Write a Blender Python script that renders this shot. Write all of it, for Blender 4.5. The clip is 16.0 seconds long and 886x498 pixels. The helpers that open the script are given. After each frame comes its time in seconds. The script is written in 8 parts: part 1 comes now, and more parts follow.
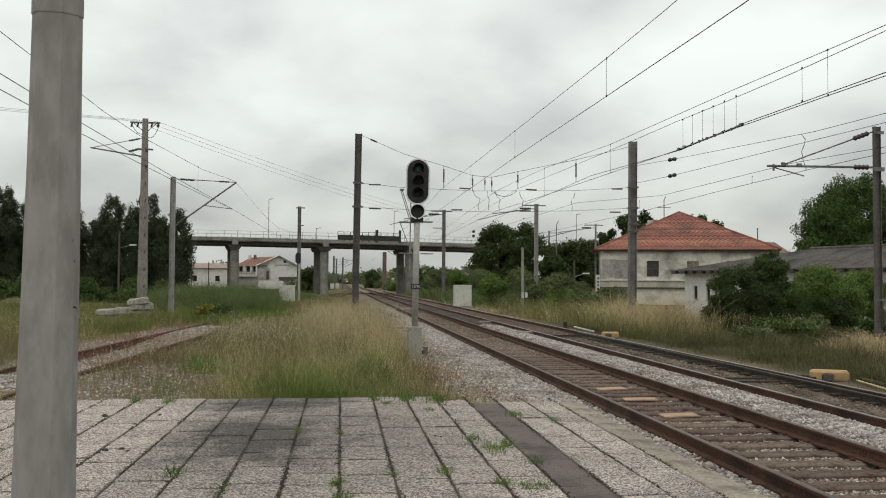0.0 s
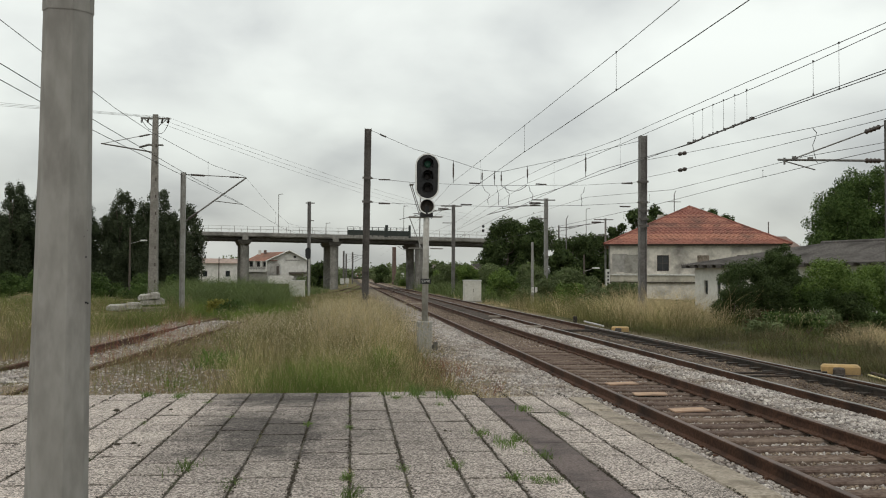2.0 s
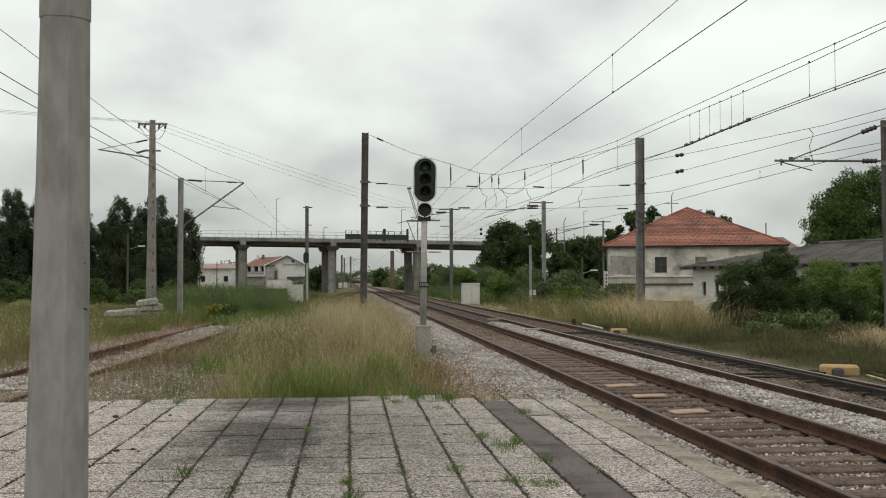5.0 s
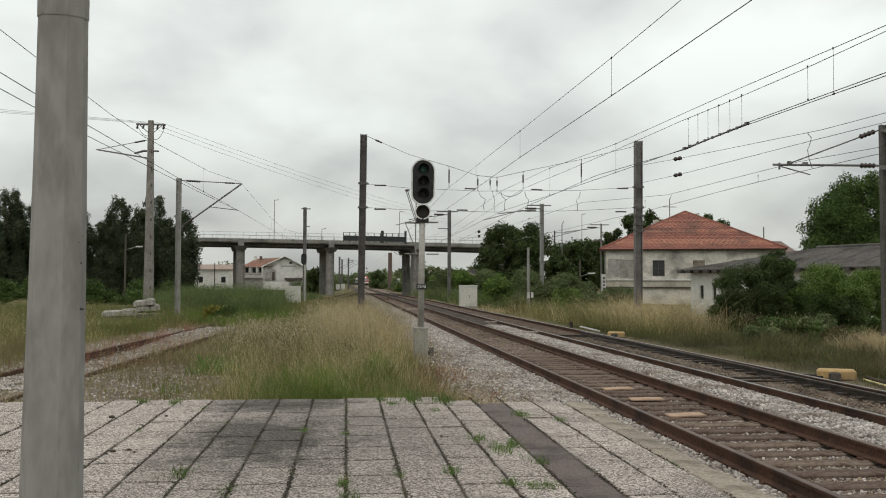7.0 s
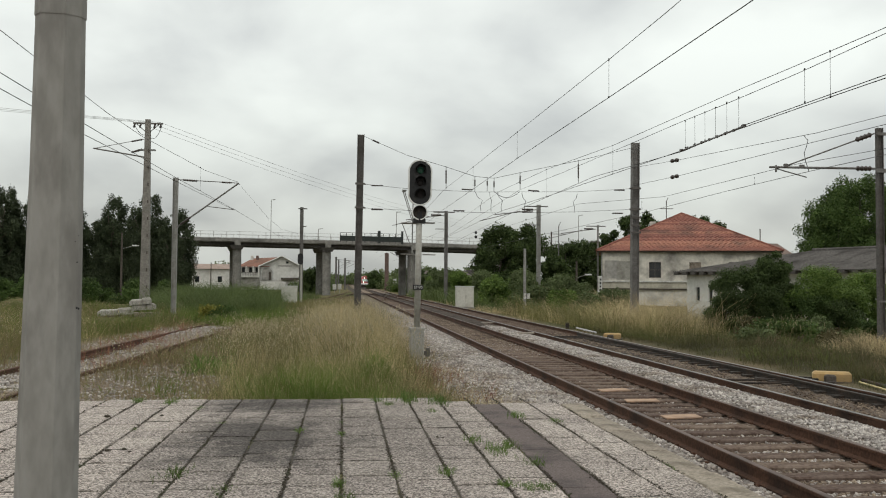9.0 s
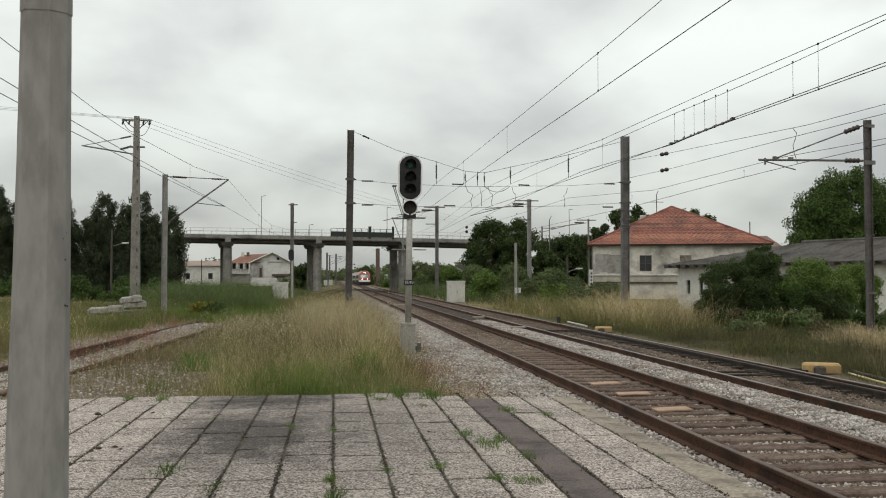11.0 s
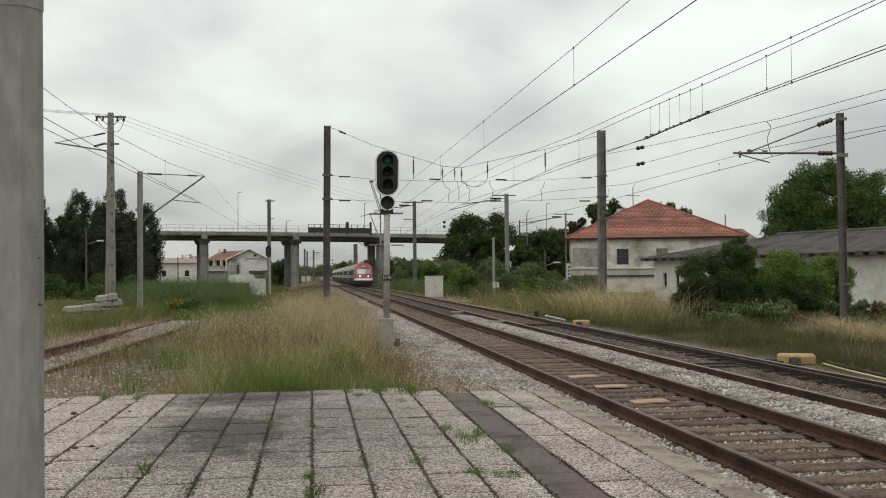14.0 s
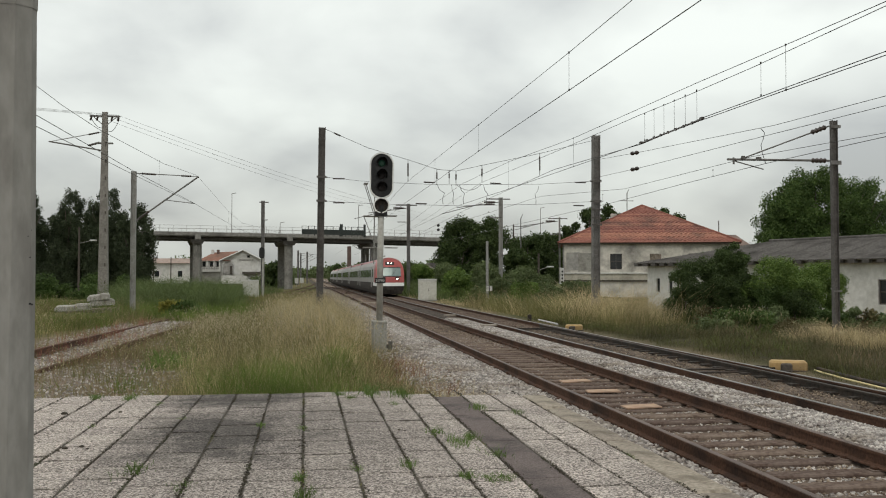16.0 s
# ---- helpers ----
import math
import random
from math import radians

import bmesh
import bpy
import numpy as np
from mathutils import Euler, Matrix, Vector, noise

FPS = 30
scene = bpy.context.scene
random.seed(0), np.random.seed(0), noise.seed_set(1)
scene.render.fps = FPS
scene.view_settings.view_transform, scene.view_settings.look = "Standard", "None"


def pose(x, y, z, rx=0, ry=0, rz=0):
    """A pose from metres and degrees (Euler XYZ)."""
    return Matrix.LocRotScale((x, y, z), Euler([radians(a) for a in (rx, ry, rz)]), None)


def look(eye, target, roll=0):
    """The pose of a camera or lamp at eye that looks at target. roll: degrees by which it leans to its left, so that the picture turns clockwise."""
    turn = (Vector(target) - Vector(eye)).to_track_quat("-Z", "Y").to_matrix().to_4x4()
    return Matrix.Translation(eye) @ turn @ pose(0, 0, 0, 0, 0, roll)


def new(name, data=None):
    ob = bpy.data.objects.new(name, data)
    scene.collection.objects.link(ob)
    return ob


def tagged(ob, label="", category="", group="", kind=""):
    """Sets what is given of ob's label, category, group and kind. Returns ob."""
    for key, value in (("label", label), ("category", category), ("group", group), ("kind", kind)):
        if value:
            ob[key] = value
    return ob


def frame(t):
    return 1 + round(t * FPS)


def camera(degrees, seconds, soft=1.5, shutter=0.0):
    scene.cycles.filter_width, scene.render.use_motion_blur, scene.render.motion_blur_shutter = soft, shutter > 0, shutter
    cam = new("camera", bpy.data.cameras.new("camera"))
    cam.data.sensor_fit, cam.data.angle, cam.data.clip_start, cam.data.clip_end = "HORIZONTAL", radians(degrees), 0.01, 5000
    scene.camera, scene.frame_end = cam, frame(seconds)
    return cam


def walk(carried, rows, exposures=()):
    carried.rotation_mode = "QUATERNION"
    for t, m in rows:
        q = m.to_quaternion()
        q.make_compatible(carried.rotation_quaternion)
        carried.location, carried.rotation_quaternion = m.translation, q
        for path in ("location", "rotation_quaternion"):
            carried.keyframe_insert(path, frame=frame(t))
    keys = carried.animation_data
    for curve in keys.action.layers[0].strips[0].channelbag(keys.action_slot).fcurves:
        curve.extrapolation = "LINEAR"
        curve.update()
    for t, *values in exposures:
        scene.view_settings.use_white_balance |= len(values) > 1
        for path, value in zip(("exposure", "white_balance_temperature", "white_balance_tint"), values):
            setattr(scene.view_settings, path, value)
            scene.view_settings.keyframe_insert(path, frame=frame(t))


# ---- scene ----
LENS = 51.41


def aim(x, y, z, yaw, pitch, roll):
    """A pose at (x, y, z): yaw to the left of +y, pitch up, roll as look() has it, in degrees."""
    a, b = radians(yaw), radians(pitch)
    way = Vector((-math.sin(a) * math.cos(b), math.cos(a) * math.cos(b), math.sin(b)))
    eye = Vector((x, y, z))
    return look(eye, eye + way, roll)


cam = camera(LENS, 16.0, soft=1.05)
PATH = [
    (0.0, aim(-0.006, 0.006, 1.869, -6.332, 2.135, 0.345)),
    (0.5, aim(-0.005, 0.006, 1.869, -6.119, 2.004, 0.888)),
    (1.0, aim(-0.005, 0.003, 1.869, -5.912, 1.951, 0.693)),
    (1.5, aim(-0.006, 0.001, 1.869, -5.755, 1.870, 0.500)),
    (2.0, aim(-0.006, 0.000, 1.870, -5.732, 1.809, 0.251)),
    (2.5, aim(-0.005, -0.003, 1.873, -5.820, 1.891, -0.024)),
    (3.0, aim(-0.007, -0.004, 1.872, -5.915, 1.954, -0.044)),
    (3.5, aim(-0.010, -0.005, 1.870, -5.863, 1.916, -0.099)),
    (4.0, aim(-0.010, -0.005, 1.871, -5.848, 1.970, -0.207)),
    (6.5, aim(-0.006, 0.002, 1.870, -6.004, 2.076, -0.050)),
    (7.0, aim(-0.006, 0.005, 1.869, -5.988, 2.154, 0.122)),
    (7.5, aim(-0.004, 0.007, 1.870, -6.044, 2.173, 0.041)),
    (8.0, aim(-0.002, 0.003, 1.868, -6.116, 2.158, 0.113)),
    (8.5, aim(-0.002, 0.000, 1.869, -6.150, 2.135, 0.044)),
    (9.0, aim(-0.005, 0.001, 1.871, -6.192, 2.191, 0.406)),
    (11.5, aim(0.005, -0.003, 1.868, -6.814, 1.793, -0.108)),
    (12.0, aim(0.007, -0.004, 1.869, -6.846, 1.735, 0.072)),
    (12.5, aim(0.011, -0.002, 1.868, -7.049, 1.693, 1.042)),
    (13.0, aim(0.012, 0.001, 1.865, -7.575, 1.522, 0.497)),
    (13.5, aim(0.011, 0.001, 1.868, -7.943, 1.448, -0.359)),
    (14.0, aim(0.006, -0.004, 1.868, -8.129, 1.568, -0.580)),
    (14.5, aim(0.005, -0.001, 1.869, -8.102, 1.648, -0.120)),
    (15.0, aim(0.005, -0.000, 1.870, -8.041, 1.686, 0.222)),
    (15.5, aim(0.010, -0.001, 1.869, -8.217, 1.765, 0.225)),
    (16.0, aim(0.011, -0.002, 1.870, -8.516, 1.758, 0.001)),
]
walk(cam, PATH)

# ---- world and light: a bright overcast sky ----
def sky():
    world = bpy.data.worlds.new("overcast_sky")
    scene.world = world
    world.use_nodes = True
    nt = world.node_tree
    nt.nodes.clear()
    out = nt.nodes.new("ShaderNodeOutputWorld")
    back = nt.nodes.new("ShaderNodeBackground")
    add = nt.nodes.new("ShaderNodeAddShader")
    veil = nt.nodes.new("ShaderNodeBackground")
    blue = nt.nodes.new("ShaderNodeTexSky")
    blue.sky_type, blue.sun_disc = "NISHITA", False
    blue.sun_elevation, blue.sun_rotation = radians(58), radians(200)
    blue.air_density, blue.dust_density = 1.0, 4.0
    veil.inputs["Strength"].default_value = 0.02
    nt.links.new(blue.outputs[0], veil.inputs["Color"])
    co = nt.nodes.new("ShaderNodeTexCoord")
    sep = nt.nodes.new("ShaderNodeSeparateXYZ")
    nt.links.new(co.outputs["Generated"], sep.inputs[0])
    up = nt.nodes.new("ShaderNodeMath")
    up.operation = "MAXIMUM"
    up.inputs[1].default_value = 0.0
    nt.links.new(sep.outputs["Z"], up.inputs[0])
    lift = nt.nodes.new("ShaderNodeMath")
    lift.operation = "ADD"
    lift.inputs[1].default_value = 0.42
    nt.links.new(up.outputs[0], lift.inputs[0])
    flat = nt.nodes.new("ShaderNodeCombineXYZ")
    for axis in "XY":
        div = nt.nodes.new("ShaderNodeMath")
        div.operation = "DIVIDE"
        nt.links.new(sep.outputs[axis], div.inputs[0])
        nt.links.new(lift.outputs[0], div.inputs[1])
        nt.links.new(div.outputs[0], flat.inputs[axis])
    big = nt.nodes.new("ShaderNodeTexNoise")
    big.inputs["Scale"].default_value, big.inputs["Detail"].default_value = 2.3, 7
    big.inputs["Roughness"].default_value, big.inputs["Distortion"].default_value = 0.46, 0.15
    nt.links.new(flat.outputs[0], big.inputs["Vector"])
    ramp = nt.nodes.new("ShaderNodeValToRGB")
    ramp.color_ramp.elements[0].position, ramp.color_ramp.elements[0].color = 0.32, (0.570, 0.605, 0.606, 1)
    ramp.color_ramp.elements[1].position, ramp.color_ramp.elements[1].color = 0.60, (0.935, 1.0, 0.965, 1)
    mid = ramp.color_ramp.elements.new(0.47)
    mid.color = (0.785, 0.835, 0.814, 1)
    nt.links.new(big.outputs["Fac"], ramp.inputs["Fac"])
    # the cloud deck is thicker towards the skyline
    low = nt.nodes.new("ShaderNodeMapRange")
    low.inputs["From Min"].default_value, low.inputs["From Max"].default_value = 0.0, 0.24
    low.inputs["To Min"].default_value, low.inputs["To Max"].default_value = 0.60, 1.0
    nt.links.new(sep.outputs["Z"], low.inputs["Value"])
    mul = nt.nodes.new("ShaderNodeVectorMath")
    mul.operation = "SCALE"
    nt.links.new(ramp.outputs["Color"], mul.inputs[0])
    nt.links.new(low.outputs[0], mul.inputs["Scale"])
    nt.links.new(mul.outputs[0], back.inputs["Color"])
    back.inputs["Strength"].default_value = 0.945
    nt.links.new(back.outputs[0], add.inputs[0])
    nt.links.new(veil.outputs[0], add.inputs[1])
    nt.links.new(add.outputs[0], out.inputs["Surface"])
    sun = new("sun", bpy.data.lights.new("sun", "SUN"))
    sun.data.energy, sun.data.angle, sun.data.color = 0.5, radians(40), (1.0, 0.97, 0.92)
    sun.matrix_world = look((0, 0, 60), (14, 34, 0))


sky()
scene.view_settings.exposure = 0.0
scene.view_settings.use_white_balance = True
scene.view_settings.white_balance_temperature, scene.view_settings.white_balance_tint = 6750, 10.5

# ---- materials ----
def mat(name, a, b, c=None, grain=40.0, patch=2.0, rough=0.85, metal=0.0, bump=0.2, bump_scale=None, vary=0.0, island=0.0, wear=0.5, spec=0.3):
    """A node material: a and b mixed by fine grain, c by larger stains; vary: brightness from object to object, island: from piece to piece."""
    m = bpy.data.materials.new(name)
    m.use_nodes = True
    nt = m.node_tree
    N, L = nt.nodes, nt.links
    bsdf = N["Principled BSDF"]
    bsdf.inputs["Roughness"].default_value = rough
    bsdf.inputs["Metallic"].default_value = metal
    bsdf.inputs["Specular IOR Level"].default_value = spec
    co = N.new("ShaderNodeTexCoord")
    fine = N.new("ShaderNodeTexNoise")
    fine.inputs["Scale"].default_value, fine.inputs["Detail"].default_value = grain, 3
    L.new(co.outputs["Object"], fine.inputs["Vector"])
    fr = N.new("ShaderNodeMapRange")
    fr.inputs["From Min"].default_value, fr.inputs["From Max"].default_value = 0.35, 0.65
    L.new(fine.outputs["Fac"], fr.inputs["Value"])
    mix = N.new("ShaderNodeMixRGB")
    mix.inputs["Color1"].default_value, mix.inputs["Color2"].default_value = (*a, 1), (*b, 1)
    L.new(fr.outputs[0], mix.inputs["Fac"])
    col = mix.outputs[0]
    if c is not None:
        big = N.new("ShaderNodeTexNoise")
        big.inputs["Scale"].default_value, big.inputs["Detail"].default_value = patch, 5
        big.inputs["Roughness"].default_value = 0.6
        L.new(co.outputs["Object"], big.inputs["Vector"])
        br = N.new("ShaderNodeMapRange")
        br.inputs["From Min"].default_value, br.inputs["From Max"].default_value = 0.62 - 0.28 * wear, 0.80 - 0.22 * wear
        L.new(big.outputs["Fac"], br.inputs["Value"])
        mix2 = N.new("ShaderNodeMixRGB")
        mix2.inputs["Color2"].default_value = (*c, 1)
        L.new(br.outputs[0], mix2.inputs["Fac"])
        L.new(col, mix2.inputs["Color1"])
        col = mix2.outputs[0]
    if vary or island:
        src = N.new("ShaderNodeObjectInfo").outputs["Random"] if vary else N.new("ShaderNodeNewGeometry").outputs["Random Per Island"]
        amount = vary or island
        vr = N.new("ShaderNodeMapRange")
        vr.inputs["To Min"].default_value, vr.inputs["To Max"].default_value = 1 - amount, 1 + amount
        L.new(src, vr.inputs["Value"])
        hsv = N.new("ShaderNodeHueSaturation")
        L.new(vr.outputs[0], hsv.inputs["Value"])
        hue = N.new("ShaderNodeMapRange")
        hue.inputs["To Min"].default_value, hue.inputs["To Max"].default_value = 0.5 - 0.03 * amount, 0.5 + 0.03 * amount
        L.new(src, hue.inputs["Value"])
        L.new(hue.outputs[0], hsv.inputs["Hue"])
        L.new(col, hsv.inputs["Color"])
        col = hsv.outputs[0]
    L.new(col, bsdf.inputs["Base Color"])
    if bump:
        bn = N.new("ShaderNodeTexNoise")
        bn.inputs["Scale"].default_value, bn.inputs["Detail"].default_value = bump_scale or grain * 1.5, 4
        L.new(co.outputs["Object"], bn.inputs["Vector"])
        bp = N.new("ShaderNodeBump")
        bp.inputs["Strength"].default_value, bp.inputs["Distance"].default_value = bump, 0.02
        L.new(bn.outputs["Fac"], bp.inputs["Height"])
        L.new(bp.outputs[0], bsdf.inputs["Normal"])
    return m


def leaf_mat(name, a, b, vary=0.45):
    """Leaves or blades: colour from piece to piece, a little light through them."""
    m = bpy.data.materials.new(name)
    m.use_nodes = True
    N, L = m.node_tree.nodes, m.node_tree.links
    bsdf = N["Principled BSDF"]
    bsdf.inputs["Roughness"].default_value = 0.7
    bsdf.inputs["Specular IOR Level"].default_value = 0.2
    geo = N.new("ShaderNodeNewGeometry")
    mix = N.new("ShaderNodeMixRGB")
    mix.inputs["Color1"].default_value, mix.inputs["Color2"].default_value = (*a, 1), (*b, 1)
    L.new(geo.outputs["Random Per Island"], mix.inputs["Fac"])
    co = N.new("ShaderNodeTexCoord")
    big = N.new("ShaderNodeTexNoise")
    big.inputs["Scale"].default_value, big.inputs["Detail"].default_value = 0.7, 3
    L.new(co.outputs["Object"], big.inputs["Vector"])
    vr = N.new("ShaderNodeMapRange")
    vr.inputs["From Min"].default_value, vr.inputs["From Max"].default_value = 0.3, 0.7
    vr.inputs["To Min"].default_value, vr.inputs["To Max"].default_value = 1 - vary, 1 + vary
    L.new(big.outputs["Fac"], vr.inputs["Value"])
    hsv = N.new("ShaderNodeHueSaturation")
    L.new(mix.outputs[0], hsv.inputs["Color"])
    L.new(vr.outputs[0], hsv.inputs["Value"])
    L.new(hsv.outputs[0], bsdf.inputs["Base Color"])
    tr = N.new("ShaderNodeBsdfTranslucent")
    L.new(hsv.outputs[0], tr.inputs["Color"])
    ms = N.new("ShaderNodeMixShader")
    ms.inputs["Fac"].default_value = 0.25
    L.new(bsdf.outputs[0], ms.inputs[1])
    L.new(tr.outputs[0], ms.inputs[2])
    L.new(ms.outputs[0], N["Material Output"].inputs["Surface"])
    return m


def glow(name, colour, strength):
    m = bpy.data.materials.new(name)
    m.use_nodes = True
    b = m.node_tree.nodes["Principled BSDF"]
    b.inputs["Base Color"].default_value = (*colour, 1)
    b.inputs["Emission Color"].default_value = (*colour, 1)
    b.inputs["Emission Strength"].default_value = strength
    return m


def ground_mat():
    """Soil, thin grass, and pale gravel round the siding and the track bed."""
    m = bpy.data.materials.new("rough_grass_ground")
    m.use_nodes = True
    N, L = m.node_tree.nodes, m.node_tree.links
    bsdf = N["Principled BSDF"]
    bsdf.inputs["Roughness"].default_value = 0.95
    bsdf.inputs["Specular IOR Level"].default_value = 0.1
    co = N.new("ShaderNodeTexCoord")

    def noise_of(scale, detail, lo, hi):
        n = N.new("ShaderNodeTexNoise")
        n.inputs["Scale"].default_value, n.inputs["Detail"].default_value = scale, detail
        L.new(co.outputs["Object"], n.inputs["Vector"])
        r = N.new("ShaderNodeMapRange")
        r.inputs["From Min"].default_value, r.inputs["From Max"].default_value = lo, hi
        L.new(n.outputs["Fac"], r.inputs["Value"])
        return r.outputs[0]

    def mixed(fac, one, two):
        x = N.new("ShaderNodeMixRGB")
        L.new(fac, x.inputs["Fac"])
        for sock, val in (("Color1", one), ("Color2", two)):
            if isinstance(val, tuple):
                x.inputs[sock].default_value = (*val, 1)
            else:
                L.new(val, x.inputs[sock])
        return x.outputs[0]

    green = mixed(noise_of(9, 4, 0.35, 0.65), (0.055, 0.065, 0.022), (0.105, 0.10, 0.042))
    dry = mixed(noise_of(14, 4, 0.35, 0.65), (0.13, 0.098, 0.05), (0.215, 0.17, 0.092))
    turf = mixed(noise_of(0.35, 4, 0.42, 0.60), green, dry)
    gravel = mixed(noise_of(32, 3, 0.35, 0.65), (0.142, 0.107, 0.079), (0.315, 0.252, 0.201))
    sep = N.new("ShaderNodeSeparateXYZ")
    L.new(co.outputs["Object"], sep.inputs[0])

    def band(sock, lo, hi, soft):
        a = N.new("ShaderNodeMapRange")
        a.inputs["From Min"].default_value, a.inputs["From Max"].default_value = lo - soft, lo + soft
        L.new(sock, a.inputs["Value"])
        b = N.new("ShaderNodeMapRange")
        b.inputs["From Min"].default_value, b.inputs["From Max"].default_value = hi - soft, hi + soft
        b.inputs["To Min"].default_value, b.inputs["To Max"].default_value = 1, 0
        L.new(sock, b.inputs["Value"])
        k = N.new("ShaderNodeMath")
        k.operation = "MULTIPLY"
        L.new(a.outputs[0], k.inputs[0])
        L.new(b.outputs[0], k.inputs[1])
        return k.outputs[0]

    def times(p, q):
        k = N.new("ShaderNodeMath")
        k.operation = "MULTIPLY"
        L.new(p, k.inputs[0])
        L.new(q, k.inputs[1])
        return k.outputs[0]

    bare = times(band(sep.outputs["X"], -8.0, -2.6, 0.8), band(sep.outputs["Y"], 6, 44, 6))
    bare = times(bare, noise_of(0.8, 4, 0.30, 0.55))
    col = mixed(bare, turf, gravel)
    # darker ground along the right verge, out beyond the thicket
    dark_verge = mixed(noise_of(11, 4, 0.35, 0.65), (0.034, 0.030, 0.018), (0.078, 0.068, 0.040))
    col = mixed(times(band(sep.outputs["X"], 9.9, 25, 0.7), band(sep.outputs["Y"], 8, 42, 3)), col, dark_verge)
    bed = band(sep.outputs["X"], 2.9, 9.6, 0.4)
    col = mixed(bed, col, gravel)
    L.new(col, bsdf.inputs["Base Color"])
    bn = N.new("ShaderNodeTexNoise")
    bn.inputs["Scale"].default_value, bn.inputs["Detail"].default_value = 12, 6
    L.new(co.outputs["Object"], bn.inputs["Vector"])
    bp = N.new("ShaderNodeBump")
    bp.inputs["Strength"].default_value, bp.inputs["Distance"].default_value = 0.8, 0.08
    L.new(bn.outputs["Fac"], bp.inputs["Height"])
    L.new(bp.outputs[0], bsdf.inputs["Normal"])
    return m


def slab_mat():
    """Exposed-aggregate paving: pale chips in grey mortar, with one large dark spill and lichen blotches."""
    m = mat("washed_concrete_slab", (0.089, 0.075, 0.064), (0.546, 0.480, 0.425), (0.231, 0.198, 0.172), grain=46, patch=1.4, rough=0.9, bump=0.7, bump_scale=46, vary=0.38, wear=0.45)
    N, L = m.node_tree.nodes, m.node_tree.links
    bsdf = N["Principled BSDF"]
    old = bsdf.inputs["Base Color"].links[0].from_socket
    geo = N.new("ShaderNodeNewGeometry")
    chips = N.new("ShaderNodeTexVoronoi")
    chips.inputs["Scale"].default_value = 88
    L.new(geo.outputs["Position"], chips.inputs["Vector"])
    grey = N.new("ShaderNodeSeparateColor")
    L.new(chips.outputs["Color"], grey.inputs[0])
    tone = N.new("ShaderNodeValToRGB")
    tone.color_ramp.elements[0].position, tone.color_ramp.elements[0].color = 0.12, (0.070, 0.058, 0.052, 1)
    tone.color_ramp.elements[1].position, tone.color_ramp.elements[1].color = 0.93, (0.86, 0.755, 0.69, 1)
    half = tone.color_ramp.elements.new(0.45)
    half.color = (0.305, 0.262, 0.232, 1)
    L.new(grey.outputs[0], tone.inputs["Fac"])
    both = N.new("ShaderNodeMixRGB")
    both.inputs["Fac"].default_value = 0.72
    L.new(old, both.inputs["Color1"])
    L.new(tone.outputs["Color"], both.inputs["Color2"])
    old = both.outputs[0]
    # dirt along the edges of each slab
    co = N.new("ShaderNodeTexCoord")
    cut = N.new("ShaderNodeSeparateXYZ")
    L.new(co.outputs["Generated"], cut.inputs[0])
    dirt = None
    for axis, lo in (("X", 0.452), ("Y", 0.474)):
        mid = N.new("ShaderNodeMath")
        mid.operation = "SUBTRACT"
        mid.inputs[1].default_value = 0.5
        L.new(cut.outputs[axis], mid.inputs[0])
        mag = N.new("ShaderNodeMath")
        mag.operation = "ABSOLUTE"
        L.new(mid.outputs[0], mag.inputs[0])
        rng_node = N.new("ShaderNodeMapRange")
        rng_node.inputs["From Min"].default_value, rng_node.inputs["From Max"].default_value = lo, 0.497
        rng_node.inputs["To Max"].default_value = 1.0
        L.new(mag.outputs[0], rng_node.inputs["Value"])
        if dirt is None:
            dirt = rng_node.outputs[0]
        else:
            top = N.new("ShaderNodeMath")
            top.operation = "MAXIMUM"
            L.new(dirt, top.inputs[0])
            L.new(rng_node.outputs[0], top.inputs[1])
            dirt = top.outputs[0]
    # it creeps in unevenly: washed away in some places, wide in others
    creep = N.new("ShaderNodeTexNoise")
    creep.inputs["Scale"].default_value, creep.inputs["Detail"].default_value = 5.5, 6
    L.new(geo.outputs["Position"], creep.inputs["Vector"])
    much = N.new("ShaderNodeMapRange")
    much.inputs["From Min"].default_value, much.inputs["From Max"].default_value = 0.36, 0.66
    much.inputs["To Min"].default_value, much.inputs["To Max"].default_value = 0.12, 1.0
    L.new(creep.outputs["Fac"], much.inputs["Value"])
    edge_dirt = N.new("ShaderNodeMath")
    edge_dirt.operation = "MULTIPLY"
    L.new(dirt, edge_dirt.inputs[0])
    L.new(much.outputs[0], edge_dirt.inputs[1])
    dirt = edge_dirt.outputs[0]
    grime = N.new("ShaderNodeMixRGB")
    grime.inputs["Color2"].default_value = (0.060, 0.052, 0.040, 1)
    L.new(dirt, grime.inputs["Fac"])
    L.new(old, grime.inputs["Color1"])
    old = grime.outputs[0]
    off = N.new("ShaderNodeVectorMath")
    off.operation = "SUBTRACT"
    off.inputs[1].default_value = (-0.72, 8.65, 0.45)
    L.new(geo.outputs["Position"], off.inputs[0])
    squash = N.new("ShaderNodeVectorMath")
    squash.operation = "MULTIPLY"
    squash.inputs[1].default_value = (0.68, 0.40, 1)
    L.new(off.outputs[0], squash.inputs[0])
    wob = N.new("ShaderNodeTexNoise")
    wob.inputs["Scale"].default_value, wob.inputs["Detail"].default_value = 2.2, 9
    wob.inputs["Roughness"].default_value = 0.72
    L.new(geo.outputs["Position"], wob.inputs["Vector"])
    length = N.new("ShaderNodeVectorMath")
    length.operation = "LENGTH"
    L.new(squash.outputs[0], length.inputs[0])
    off2 = N.new("ShaderNodeVectorMath")
    off2.operation = "SUBTRACT"
    off2.inputs[1].default_value = (-0.75, 11.0, 0.45)
    L.new(geo.outputs["Position"], off2.inputs[0])
